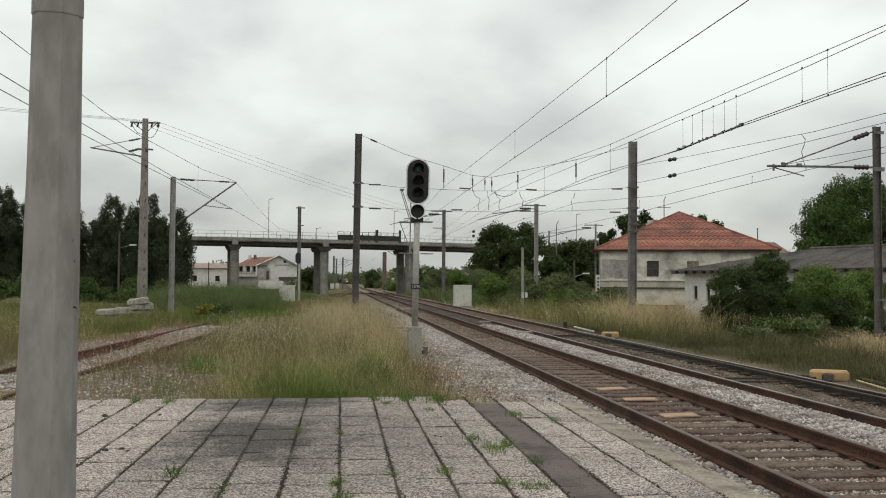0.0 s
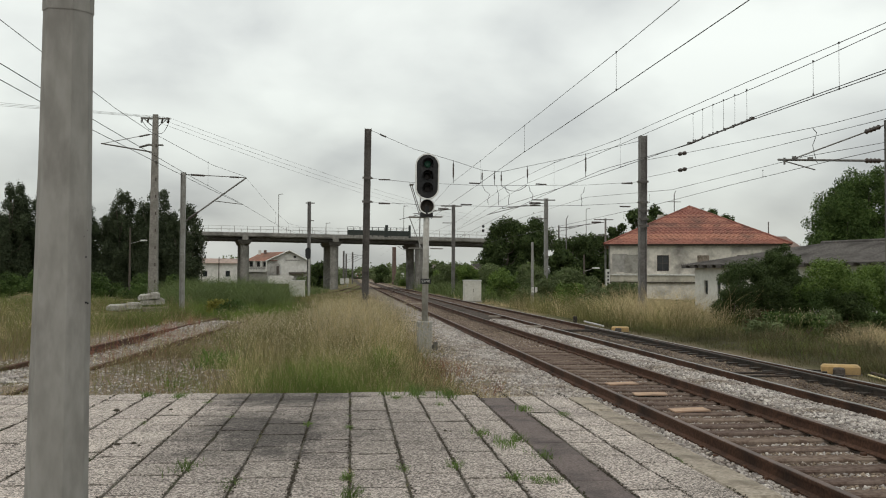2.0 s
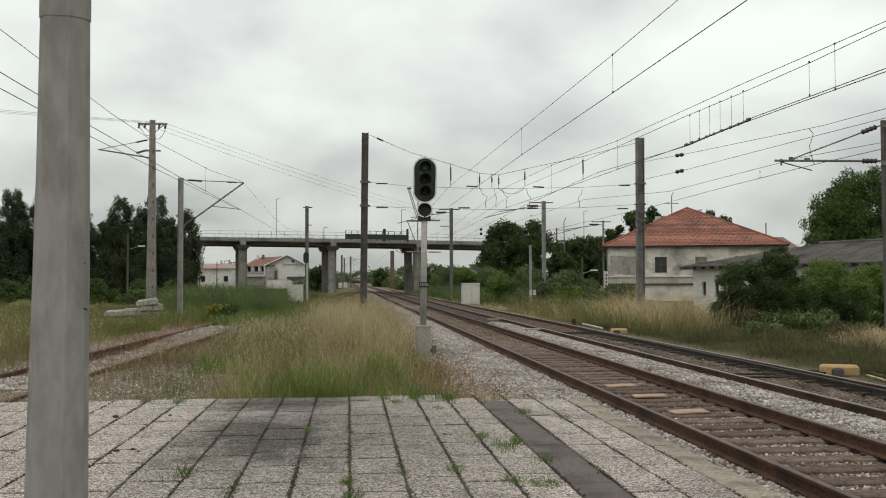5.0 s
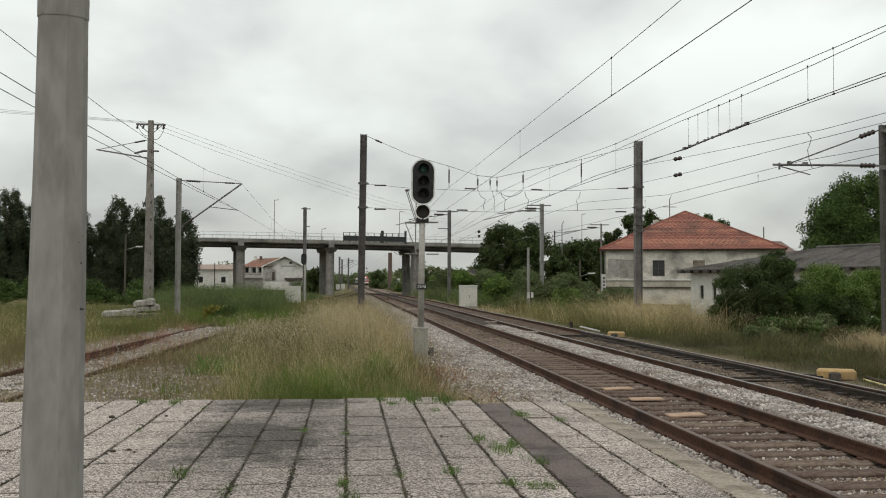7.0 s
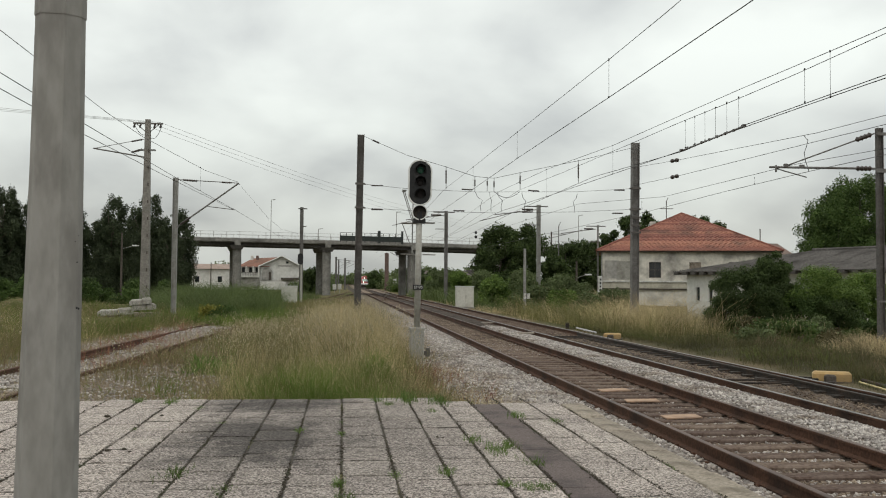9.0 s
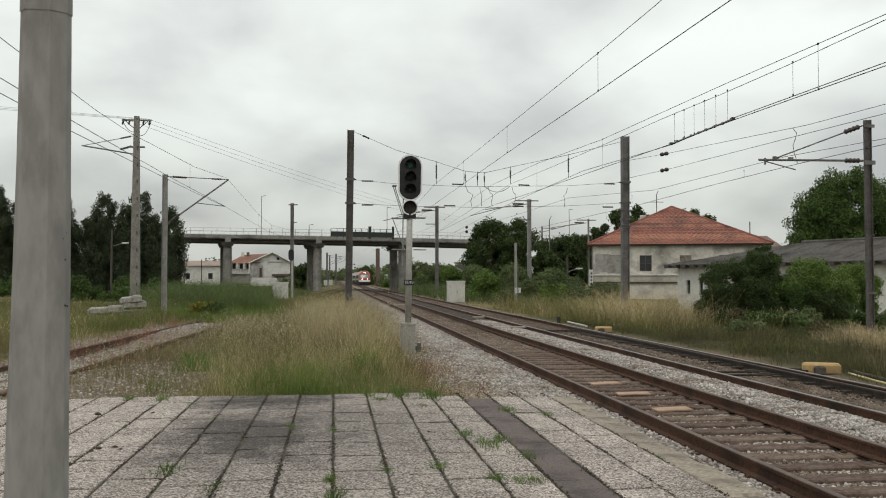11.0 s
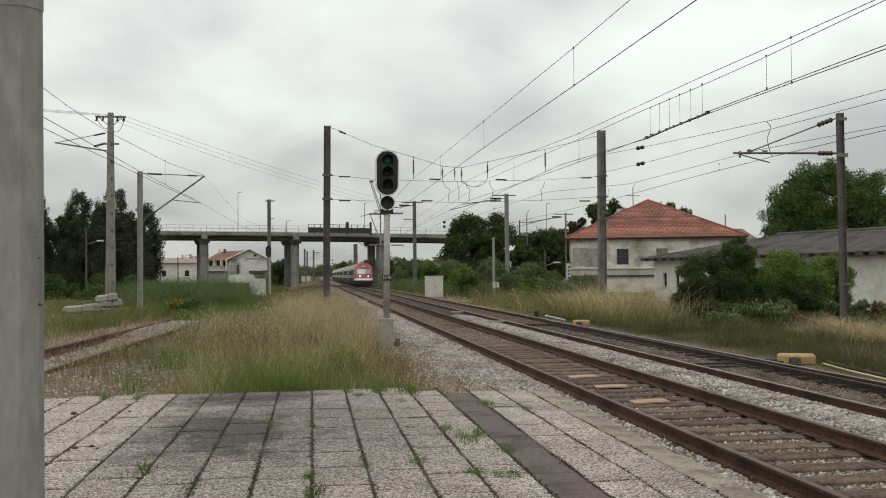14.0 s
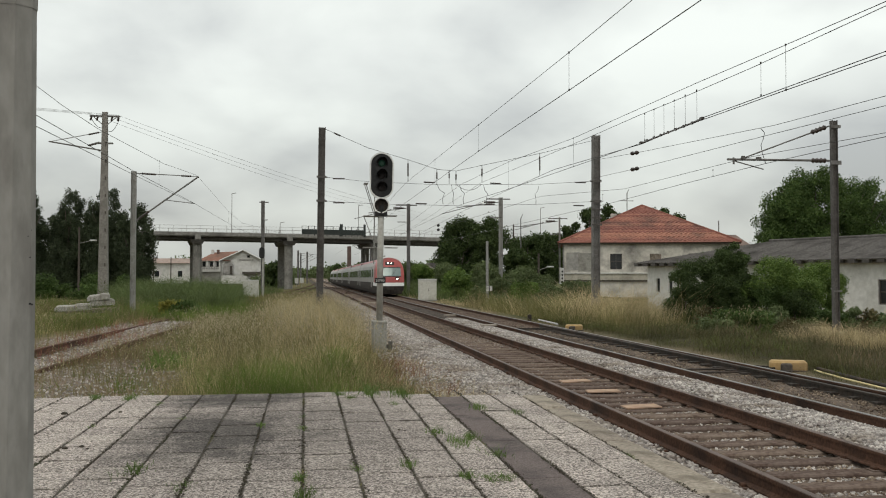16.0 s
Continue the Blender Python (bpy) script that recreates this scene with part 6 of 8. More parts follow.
def build_old_house():
    X0, X1, Y0, Y1 = 27.15, 45.0, 95.0, 109.0
    base = -0.5
    ob = thing("old_house", 0, 0, 0, "derelict two-storey house with peeling walls and orange tiled hip roof", "house")
    ob.matrix_basis = Matrix.Translation((X0, Y0, 0)) @ pose(0, 0, 0, 0, 0, -16) @ Matrix.Translation((-X0, -Y0, 0))
    holes = [(32.10, 33.34, 2.70, 4.36), (40.2, 41.4, 2.70, 4.36)]
    part("wall", wall_with_holes(X0, X1, base, 5.45, Y0, 0.45, holes), PLASTER_OLD, ob, "peeling stained plaster wall")
    sides = Shape().box(X0 + 0.225, (Y0 + Y1) / 2 + 0.2, (base + 5.45) / 2, 0.45, Y1 - Y0 - 0.5, 5.45 - base)
    part("wall", sides, PLASTER_OLD, ob)
    part("wall", Shape().box(X1 - 0.225, (Y0 + Y1) / 2 + 0.2, (base + 5.45) / 2, 0.45, Y1 - Y0 - 0.5, 5.45 - base), PLASTER_OLD, ob)
    part("wall", Shape().box((X0 + X1) / 2, Y1, (base + 5.45) / 2, X1 - X0 - 1, 0.4, 5.45 - base), PLASTER_OLD, ob)
    part("floor_slab", Shape().box((X0 + X1) / 2, (Y0 + Y1) / 2, 2.2, X1 - X0 - 1, Y1 - Y0 - 1, 0.2), DARK_ROOM, ob)
    part("ceiling_slab", Shape().box((X0 + X1) / 2, (Y0 + Y1) / 2, 5.2, X1 - X0 - 1, Y1 - Y0 - 1, 0.2), DARK_ROOM, ob)
    # bricked-up openings, string course, corner quoin, old door recess
    part("bricked_window", Shape().box(29.6, Y0 - 0.012, 3.45, 1.7, 0.02, 1.95), CONCRETE, ob, "bricked-up grey window")
    part("render_patch", Shape().box(28.25, Y0 - 0.008, 3.55, 1.5, 0.02, 1.9), RENDER_GREY, ob, "grey cement patch on the wall")
    part("bricked_window", Shape().box(36.8, Y0 - 0.012, 3.6, 1.2, 0.02, 1.5), KERB, ob)
    part("string_course", Shape().box((X0 + 36.6) / 2, Y0 - 0.10, 2.30, 36.6 - X0 + 0.2, 0.24, 0.12, chamfer=0.02), WHITE, ob)
    part("parapet_band", Shape().box((X0 + 36.6) / 2, Y0 - 0.05, 1.92, 36.6 - X0, 0.12, 0.64), PLASTER_BAND, ob, "weathered band above the lintel")
    part("lintel", Shape().box((X0 + 36.6) / 2, Y0 - 0.09, 1.50, 36.6 - X0, 0.22, 0.16), WOOD_DARK, ob, "dark rotten timber lintel")
    part("downpipe", Shape().rod((X0 + 0.06, Y0 - 0.12, base), (X0 + 0.06, Y0 - 0.12, 5.4), 0.08), GALV, ob)
    part("eaves_board", Shape().box((X0 + X1) / 2, Y0 - 0.30, 5.42, X1 - X0 + 0.9, 0.24, 0.14), WOOD_DARK, ob)
    window(ob, 32.72, Y0 + 0.18, 3.53, 1.24, 1.66)
    window(ob, 40.8, Y0 + 0.18, 3.53, 1.20, 1.66)
    part("doorway", Shape().box(30.6, Y0 - 0.03, 0.9, 0.8, 0.05, 2.2), WOOD_DARK, ob, "dark wooden shutter")
    # the hip roof
    roof = part("roof", Shape().add([(X0 - 0.5, Y0 - 0.5, 5.5), (X1 + 0.5, Y0 - 0.5, 5.5), (X1 + 0.5, Y1 + 0.5, 5.5), (X0 - 0.5, Y1 + 0.5, 5.5), (36.0, 102, 9.95)], [(0, 1, 4), (1, 2, 4), (2, 3, 4), (3, 0, 4), (3, 2, 1, 0)]), TILE_OLD, ob, "orange clay tile roof")
    ap = (36.0, 102.0, 9.98)
    tiled_slope(roof, (X0 - 0.5, Y0 - 0.52, 5.5), (X1 + 0.5, Y0 - 0.52, 5.5), ap, (36.02, 102.0, 9.98), 28, 0.5, TILE)
    tiled_slope(roof, (X0 - 0.52, Y1 + 0.5, 5.5), (X0 - 0.52, Y0 - 0.5, 5.5), (36.0, 102.02, 9.98), ap, 28, 0.6, TILE)
    hip = Shape().rod((X0 - 0.5, Y0 - 0.5, 5.56), ap, 0.13, n=7).rod((X1 + 0.5, Y0 - 0.5, 5.56), ap, 0.13, n=7).rod((X0 - 0.5, Y1 + 0.5, 5.56), ap, 0.13, n=7)
    part("ridge_tiles", hip, TILE, roof)
    chim = part("chimney", Shape().box(33.2, 108.5, 8.3, 0.7, 0.7, 2.4, chamfer=0.03), PLASTER_OLD, roof)
    part("flue_pipe", Shape().rod((43.6, 97, 5.7), (43.6, 97, 7.9), 0.06), MAST, roof)
    # low roof of a building behind
    o = thing("rear_house", 0, 0, 0, "low building with a faded clay roof behind the old house", "house")
    part("wall", Shape().box(50.5, 117, 2.8, 13.0, 8, 6.4), PLASTER_OLD, o)
    part("roof", Shape().add([(43.2, 112.5, 6.0), (57.5, 112.5, 6.0), (57.5, 121.5, 6.0), (43.2, 121.5, 6.0), (46, 117, 7.6), (57.5, 117, 7.6)], [(0, 1, 5, 4), (2, 3, 4, 5), (3, 0, 4), (1, 2, 5), (3, 2, 1, 0)]), mat("brown_weathered_tile", (0.17, 0.115, 0.095), (0.23, 0.165, 0.14), (0.12, 0.09, 0.078), grain=3, patch=0.5, bump=0.3), o)


def build_shed():
    """The long white shed: local x along its front from the far corner, local y into it."""
    p, q = Vector((25.4, 66.0)), Vector((33.4, 42.0))
    d = q - p
    turn = math.degrees(math.atan2(d.y, d.x))
    n = d.length
    ob = thing("storage_shed", p.x, p.y, -0.5, "long low whitewashed shed with a dark corrugated roof", "shed", turn=turn)
    eave, ridge, hip = 3.52, 4.85, 8.0
    slots = [(1.0 + 1.35 * k, 1.40 + 1.35 * k, 1.30, 2.28) for k in range(3)]
    big = [(19.75, 21.2, 0.85, 2.25)]
    holes = slots + big
    part("wall", wall_with_holes(0, n + 8, -0.2, eave, 0, 0.35, holes), PLASTER, ob, "whitewashed wall")
    part("wall", Shape().box(0.175, 4.2, 1.7, 0.35, 7.65, 3.9).add([(0.0, 0.4, 3.6), (0.35, 0.4, 3.6), (0.35, 8.0, 3.6), (0, 8.0, 3.6), (0, 4.2, 3.62), (0.35, 4.2, 3.62)], [(0, 3, 4), (1, 5, 2), (0, 4, 5, 1), (3, 2, 5, 4)]), PLASTER, ob)
    part("wall", Shape().box(n / 2 + 4, 8.2, 1.7, n + 8, 0.35, 3.6), PLASTER, ob)
    part("dark_interior", Shape().box(n / 2 + 4, 1.4, 1.6, n + 7, 0.1, 3.4), DARK_ROOM, ob)
    for a, b, c, e in slots:
        win = part("window", Shape().box((a + b) / 2, 0.14, (c + e) / 2, b - a, 0.03, e - c), GLASS, ob)
        part("sill", Shape().box((a + b) / 2, -0.03, c - 0.04, b - a + 0.16, 0.12, 0.07), WHITE, win)
    for a, b, c, e in big:
        window(ob, (a + b) / 2, 0.12, (c + e) / 2, b - a, e - c)
    part("wall_fitting", Shape().box(3.4, -0.10, 2.78, 0.34, 0.16, 0.12).rod((3.5, -0.1, 2.8), (3.8, -0.14, 2.62), 0.04), WOOD_DARK, ob)
    # corrugated sheets
    w = 1.0
    for k in range(int((n + 9) / w)):
        x0 = -0.7 + k * w
        rings_a, rings_b = [], []
        for i in range(13):
            x = x0 + w * i / 12 * 1.02
            z = 0.028 * math.cos(i / 12 * 2 * math.pi * 6) + (0.008 if k % 2 else 0)
            rings_a.append((x, -0.75, eave - 0.10 + z))
            f = min(1.0, max(0.0, (x + 0.7) / (hip + 0.7)))
            rings_b.append((x, -0.75 + 4.95 * max(f, 0.02), eave - 0.10 + (ridge - eave + 0.10) * max(f, 0.02) + z))
        s = Shape().loft([rings_a, rings_b], closed=False).loft([[(x, y, z - 0.03) for x, y, z in rings_b], [(x, y, z - 0.03) for x, y, z in rings_a]], closed=False)
        s.loft([[(x, y, z - 0.03) for x, y, z in rings_a], rings_a], closed=False)
        part("roof_sheet", s, FIBRE, ob)
    back = Shape().add([(hip, 4.2, ridge), (n + 8, 4.2, ridge), (n + 8, 9.0, eave - 0.2), (-0.7, 9.0, eave - 0.2), (-0.7, -0.75, eave - 0.11)], [(0, 1, 2, 3), (0, 3, 4)])
    part("rear_roof", back, FIBRE, ob)
    part("ridge_cap", Shape().rod((hip, 4.2, ridge + 0.02), (n + 8, 4.2, ridge + 0.02), 0.14, n=8), FIBRE, ob)
    part("eaves_beam", Shape().box(n / 2 + 3.6, -0.35, eave - 0.24, n + 8.6, 0.10, 0.16), WOOD_DARK, ob)
    tooth = Shape().box(0, 0, 0, 0.45, 0.30, 0.20)
    tm = tooth.mesh("rafter_end", FIBRE)
    for k in range(int((n + 8) / 0.95)):
        o = new("rafter_end", tm)
        o.parent = ob
        o.matrix_basis = pose(-0.4 + 0.95 * k, -0.60, eave - 0.24)


def build_bridge():
    """The road bridge: deck on bents of twin columns, with railings and a screened stretch."""
    ob = thing("road_bridge", 0, 150, 0, "long concrete road bridge on twin columns over the railway", "bridge")
    x0, x1 = -75.0, 75.0

    def top(x):
        return 8.62 - 0.0155 * (x + 2) - 0.00012 * (x + 2) ** 2

    def strip(y0, y1, lo, hi, material, name, label=""):
        rings = []
        for x in np.linspace(x0, x1, 51):
            t = top(x)
            rings.append([(x, y0, t + lo), (x, y0, t + hi), (x, y1, t + hi), (x, y1, t + lo)])
        return part(name, Shape().loft(rings, caps=True), material, ob, label)

    strip(-4.6, 4.6, -0.66, -0.16, BRIDGE, "deck")
    strip(-4.8, -4.3, -0.52, 0.0, BRIDGE, "edge_beam", "pale concrete edge beam")
    strip(4.3, 4.8, -0.52, 0.0, BRIDGE, "edge_beam")
    # girders, like the pier caps below, carry the deck's shade in their colour
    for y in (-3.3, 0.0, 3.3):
        strip(y - 0.45, y + 0.45, -1.14, -0.67, BRIDGE_SHADE, "girder", "precast girder, under-deck shade in its colour")
    for y in (-4.62, 4.62):
        rail = Shape()
        for h in (0.5, 1.02):
            rail.line([(x, y, top(x) + h) for x in np.linspace(x0, x1, 40)], 0.016, 4)
        part("railing", rail, GALV, ob)
        for k in range(75):
            x = x0 + 2 * k + 1
            part("railing_post", Shape().box(x, y, top(x) + 0.50, 0.05, 0.05, 1.06), GALV, ob)
    for bx in (-58.3, -44.4, -30.5, -16.55, -2.6, 11.05, 24.9, 38.8, 52.7):
        t = top(bx) - 1.14
        bent = part("pier_cap", Shape().loft([[(bx - 0.55, -4.4, t - 0.62), (bx + 0.95, -4.4, t - 0.62), (bx - 0.65, 4.4, t - 0.62), (bx - 2.15, 4.4, t - 0.62)], [(bx - 0.9, -4.7, t), (bx + 1.3, -4.7, t), (bx - 0.3, 4.7, t), (bx - 2.5, 4.7, t)]], caps=True), BRIDGE_SHADE, ob)
        for y in (-3.2, 3.2):
            part("column", Shape().rod((bx + (0.0 if y < 0 else -1.2), y, -0.6), (bx + (0.0 if y < 0 else -1.2), y, t - 0.5), 0.68, n=12), BRIDGE, bent, smooth=False)
        part("bearing_block", Shape().box(bx + 0.25, -4.72, t + 0.42, 0.9, 0.3, 0.84), BRIDGE, bent, "pale bearing block")
    # screened stretch over the tracks
    for k in range(10):
        a, b = k * 0.965 - 0.5, (k + 1) * 0.965 - 0.5
        part("screen_panel", Shape().box((a + b) / 2, -4.75, top(a) + 0.36, b - a - 0.06, 0.06, 0.9), MESH_GREEN, ob)
        part("screen_rail", Shape().box((a + b) / 2, -4.75, top(a) + 1.28, b - a, 0.05, 0.06), MESH_GREEN, ob)
        part("screen_post", Shape().box(a, -4.78, top(a) + 0.55, 0.10, 0.10, 1.5), MESH_GREEN, ob)
    part("screen_post", Shape().box(9.25, -4.8, top(9.3) + 0.75, 0.34, 0.2, 2.0), MESH_GREEN, ob)
    part("screen_post", Shape().box(5.6, -4.8, top(5.6) + 0.75, 0.45, 0.3, 1.9), MESH_GREEN, ob)
    for x, h in ((-11.9, 6.8), (-4.1, 2.2), (8.8, 5.4), (-60, 6.5), (40, 6.0)):
        part("lamp_pole", Shape().rod((x, 3.8, top(x)), (x, 3.8, top(x) + h), 0.06, 0.05).rod((x, 3.8, top(x) + h), (x + 0.7, 3.8, top(x) + h + 0.12), 0.05), GALV, ob)
    # traffic signal heads seen on the deck
    for z in (1.25, 1.95):
        part("small_lamp", Shape().lathe((21.0, -4.6, top(21) + z), (0, -1, 0), [(0, 0.20), (0.2, 0.24), (0.25, 0.1)], 10), BLACK, ob)


def build_far_buildings():
    # white villa behind the bridge
    ob = thing("white_villa", 0, 0, 0.3, "white villa with orange tiled gable roof and arched porch", "house")
    Y = 210.0
    part("wall", Shape().box(-16.3, Y + 5, 2.7, 13.0, 9.6, 5.3), PLASTER_FAR, ob)
    gable = Shape().add([(-18.1, Y - 0.3, 5.45), (-9.7, Y - 0.3, 5.45), (-13.7, Y - 0.3, 7.4), (-18.1, Y + 3, 5.45), (-9.7, Y + 3, 5.45), (-13.7, Y + 3, 7.4)], [(0, 1, 2), (3, 5, 4), (0, 2, 5, 3), (1, 4, 5, 2)])
    part("gable_wall", Shape().box(-13.9, Y - 0.15, 2.9, 8.4, 0.3, 5.1).add(gable.v, gable.f), PLASTER_FAR, ob)
    rf = Shape().add([(-18.9, Y - 0.9, 5.3), (-13.7, Y - 0.9, 7.7), (-9.1, Y - 0.9, 5.3), (-18.9, Y + 10, 5.3), (-13.7, Y + 10, 7.7), (-9.1, Y + 10, 5.3)], [(0, 3, 4, 1), (1, 4, 5, 2)])
    roof = part("roof", rf, TILE_OLD, ob, "orange tiled roof")
    for p, q in (((-18.9, 5.2), (-13.7, 7.6)), ((-13.7, 7.6), (-9.1, 5.2))):
        part("verge_board", Shape().rod((p[0], Y - 0.98, p[1]), (q[0], Y - 0.98, q[1]), 0.16, n=4), WHITE, roof, "white verge board")
    part("roof", Shape().add([(-23.6, Y - 0.8, 5.2), (-16.5, Y - 0.8, 5.2), (-13.7, Y + 5, 7.6), (-20.6, Y + 5, 7.2), (-23.6, Y + 10, 5.2), (-16.5, Y + 10, 5.2)], [(0, 1, 2, 3), (0, 3, 4), (4, 3, 2, 5)]), TILE_OLD, ob)
    for x in (-20.7, -19.5):
        part("chimney", Shape().box(x, Y + 4, 7.1, 0.6, 0.6, 1.4, chamfer=0.05), PLASTER_FAR if x < -20 else BRICK_RED, ob)

    def arch(r, y, z):
        return [(-16.9 + r * math.cos(a), y, z + (r * math.sin(a) if math.sin(a) > -0.01 else -1.7)) for a in np.linspace(0, 2 * math.pi, 24, endpoint=False)]

    part("porch_arch", Shape().loft([arch(1.45, Y - 0.42, 3.9), arch(1.45, Y - 0.31, 3.9)], caps=True), WHITE, ob, "white arch surround")
    part("porch_opening", Shape().loft([arch(1.2, Y - 0.45, 3.85), arch(1.2, Y - 0.43, 3.85)], caps=True), RENDER_GREY, ob, "shaded arched porch")
    part("porch_door", Shape().box(-16.3, Y - 0.47, 3.15, 0.55, 0.03, 1.9), WOOD_DARK, ob)
    for x, z, w, h in ((-12.5, 6.2, 0.6, 0.5), (-22.2, 4.5, 0.7, 1.1), (-20.6, 4.5, 0.7, 1.1), (-19.2, 4.5, 0.6, 1.1)):
        win = part("window", Shape().box(x, Y - (0.33 if x > -18 else 0.03), z, w, 0.06, h), WOOD_DARK, ob)
        part("pane", Shape().box(x, Y - (0.37 if x > -18 else 0.07), z, w - 0.2, 0.03, h - 0.2), GLASS, win)
    part("balcony", Shape().box(-21.0, Y - 0.9, 2.95, 4.2, 1.6, 0.25), PLASTER_FAR, ob)
    part("balcony_railing", Shape().box(-21.0, Y - 1.65, 3.85, 4.2, 0.06, 0.08).box(-21.0, Y - 1.65, 3.5, 4.2, 0.04, 0.06), WOOD_DARK, ob)
    for k in range(12):
        part("baluster", Shape().box(-23.0 + 0.36 * k, Y - 1.65, 3.45, 0.10, 0.05, 0.75), RENDER_GREY, ob)
    for x in (-23.0, -21.4, -19.9, -18.7):
        part("porch_pillar", Shape().box(x, Y - 1.5, 4.15, 0.26, 0.26, 2.2), PLASTER_FAR, ob)
    part("lower_wall", Shape().box(-20.9, Y - 1.0, 1.6, 4.6, 0.3, 2.4), CONCRETE, ob)
    part("lower_awning", Shape().box(-11.8, Y - 1.2, 2.55, 3.9, 1.6, 0.45), WOOD_DARK, ob)
    part("facade_band", Shape().box(-13.0, Y - 0.34, 5.42, 3.2, 0.06, 0.26), RENDER_GREY, ob)
    part("terrace_wall", Shape().box(-15.4, Y - 3, 1.0, 5.6, 0.3, 1.8), PLASTER_FAR, ob)
    # white sheds further left
    for x, y, w, h, roofm, label in ((-28.2, 200, 8.6, 4.4, ROOF_PALE, "white outbuilding with a shallow tiled roof"), (-34.2, 205, 7.0, 3.6, ROOF_PALE, "low white outbuilding with a grey roof"), (-42, 230, 12, 5, TILE_OLD, "pale house half hidden by trees")):
        o = thing("outbuilding", 0, 0, 0.4, label, "building", group="white outbuildings")
        part("wall", Shape().box(x, y + 3, h / 2, w, 6, h), PLASTER_FAR, o)
        part("roof", Shape().add([(x - w / 2 - 0.4, y - 0.5, h), (x + w / 2 + 0.4, y - 0.5, h), (x + w / 2 + 0.4, y + 3, h + 1.1), (x - w / 2 - 0.4, y + 3, h + 1.1), (x - w / 2 - 0.4, y + 6.5, h), (x + w / 2 + 0.4, y + 6.5, h)], [(0, 1, 2, 3), (3, 2, 5, 4), (0, 3, 4), (1, 5, 2)]), roofm, o)
        for k in (-0.3, 0.25):
            part("window", Shape().box(x + w * k, y - 0.03, h * 0.5, 0.9, 0.06, 1.2), GLASS, o)
    # brown roofs and a brick tower behind the bridge
    o = thing("brown_roof_house", 0, 0, -0.9, "wide low house with a brown roof beyond the bridge", "house")
    part("wall", Shape().box(24, 235, 2.0, 18, 9, 5.0), PLASTER_OLD, o)
    part("roof", Shape().add([(13.5, 229, 3.6), (34.5, 229, 3.6), (31, 235, 6.2), (17, 235, 6.2), (13.5, 241, 3.6), (34.5, 241, 3.6)], [(0, 1, 2, 3), (3, 2, 5, 4), (0, 3, 4), (1, 5, 2)]), ROOF_BROWN, o)
    part("annex", Shape().box(38, 240, 2.8, 12, 8, 7.4), FIBRE, o)
    o = thing("brick_tower", 10.6, 225, 0.6, "slim red-brown brick tower beyond the bridge", "tower")
    part("shaft", Shape().box(0, 0, 4.2, 0.95, 0.95, 9.2, chamfer=0.1), BRICK_RED, o)
    # telegraph and lamp poles among the trees
    for x, y, h, arm in ((-23.2, 100, 7.2, 1.1), (-29.9, 190, 6.5, 0), (-26.8, 192, 6.0, 0), (23.2, 90, 4.6, 0.9), (27.5, 120, 9, 0)):
        o = thing("utility_pole", x, y, float(land(x, y)) - 0.1, "slim pole with a lamp arm" if arm else "slim wooden utility pole", "utility pole", group="utility poles")
        part("pole", Shape().rod((0, 0, 0), (0, 0, h), 0.13, 0.09), WOOD_DARK, o)
        if arm:
            part("lamp_arm", Shape().rod((0, 0, h - 1.7), (arm, 0, h - 1.4), 0.03), GALV, o)
            part("lamp_head", Shape().box(arm + 0.3, 0, h - 1.35, 0.7, 0.25, 0.14, chamfer=0.03), WHITE, o)
    # small white marker boards near the far end of the points
    for x, y, h in ((11.5, 205, 2.4), (-0.6, 175, 1.4), (-1.6, 178, 1.3), (13.4, 140, 1.0)):
        o = thing("marker_board", x, y, float(land(x, y)) - 0.1, "small white line-side board on a stake", "marker", group="marker boards")
        part("stake", Shape().rod((0, 0, 0), (0, 0, h), 0.06), GALV, o)
        part("board", Shape().box(0, -0.08, h, 0.7, 0.05, 1.0, chamfer=0.01), WHITE, o)


build_lineside()
build_old_house()
build_shed()
build_bridge()
build_far_buildings()


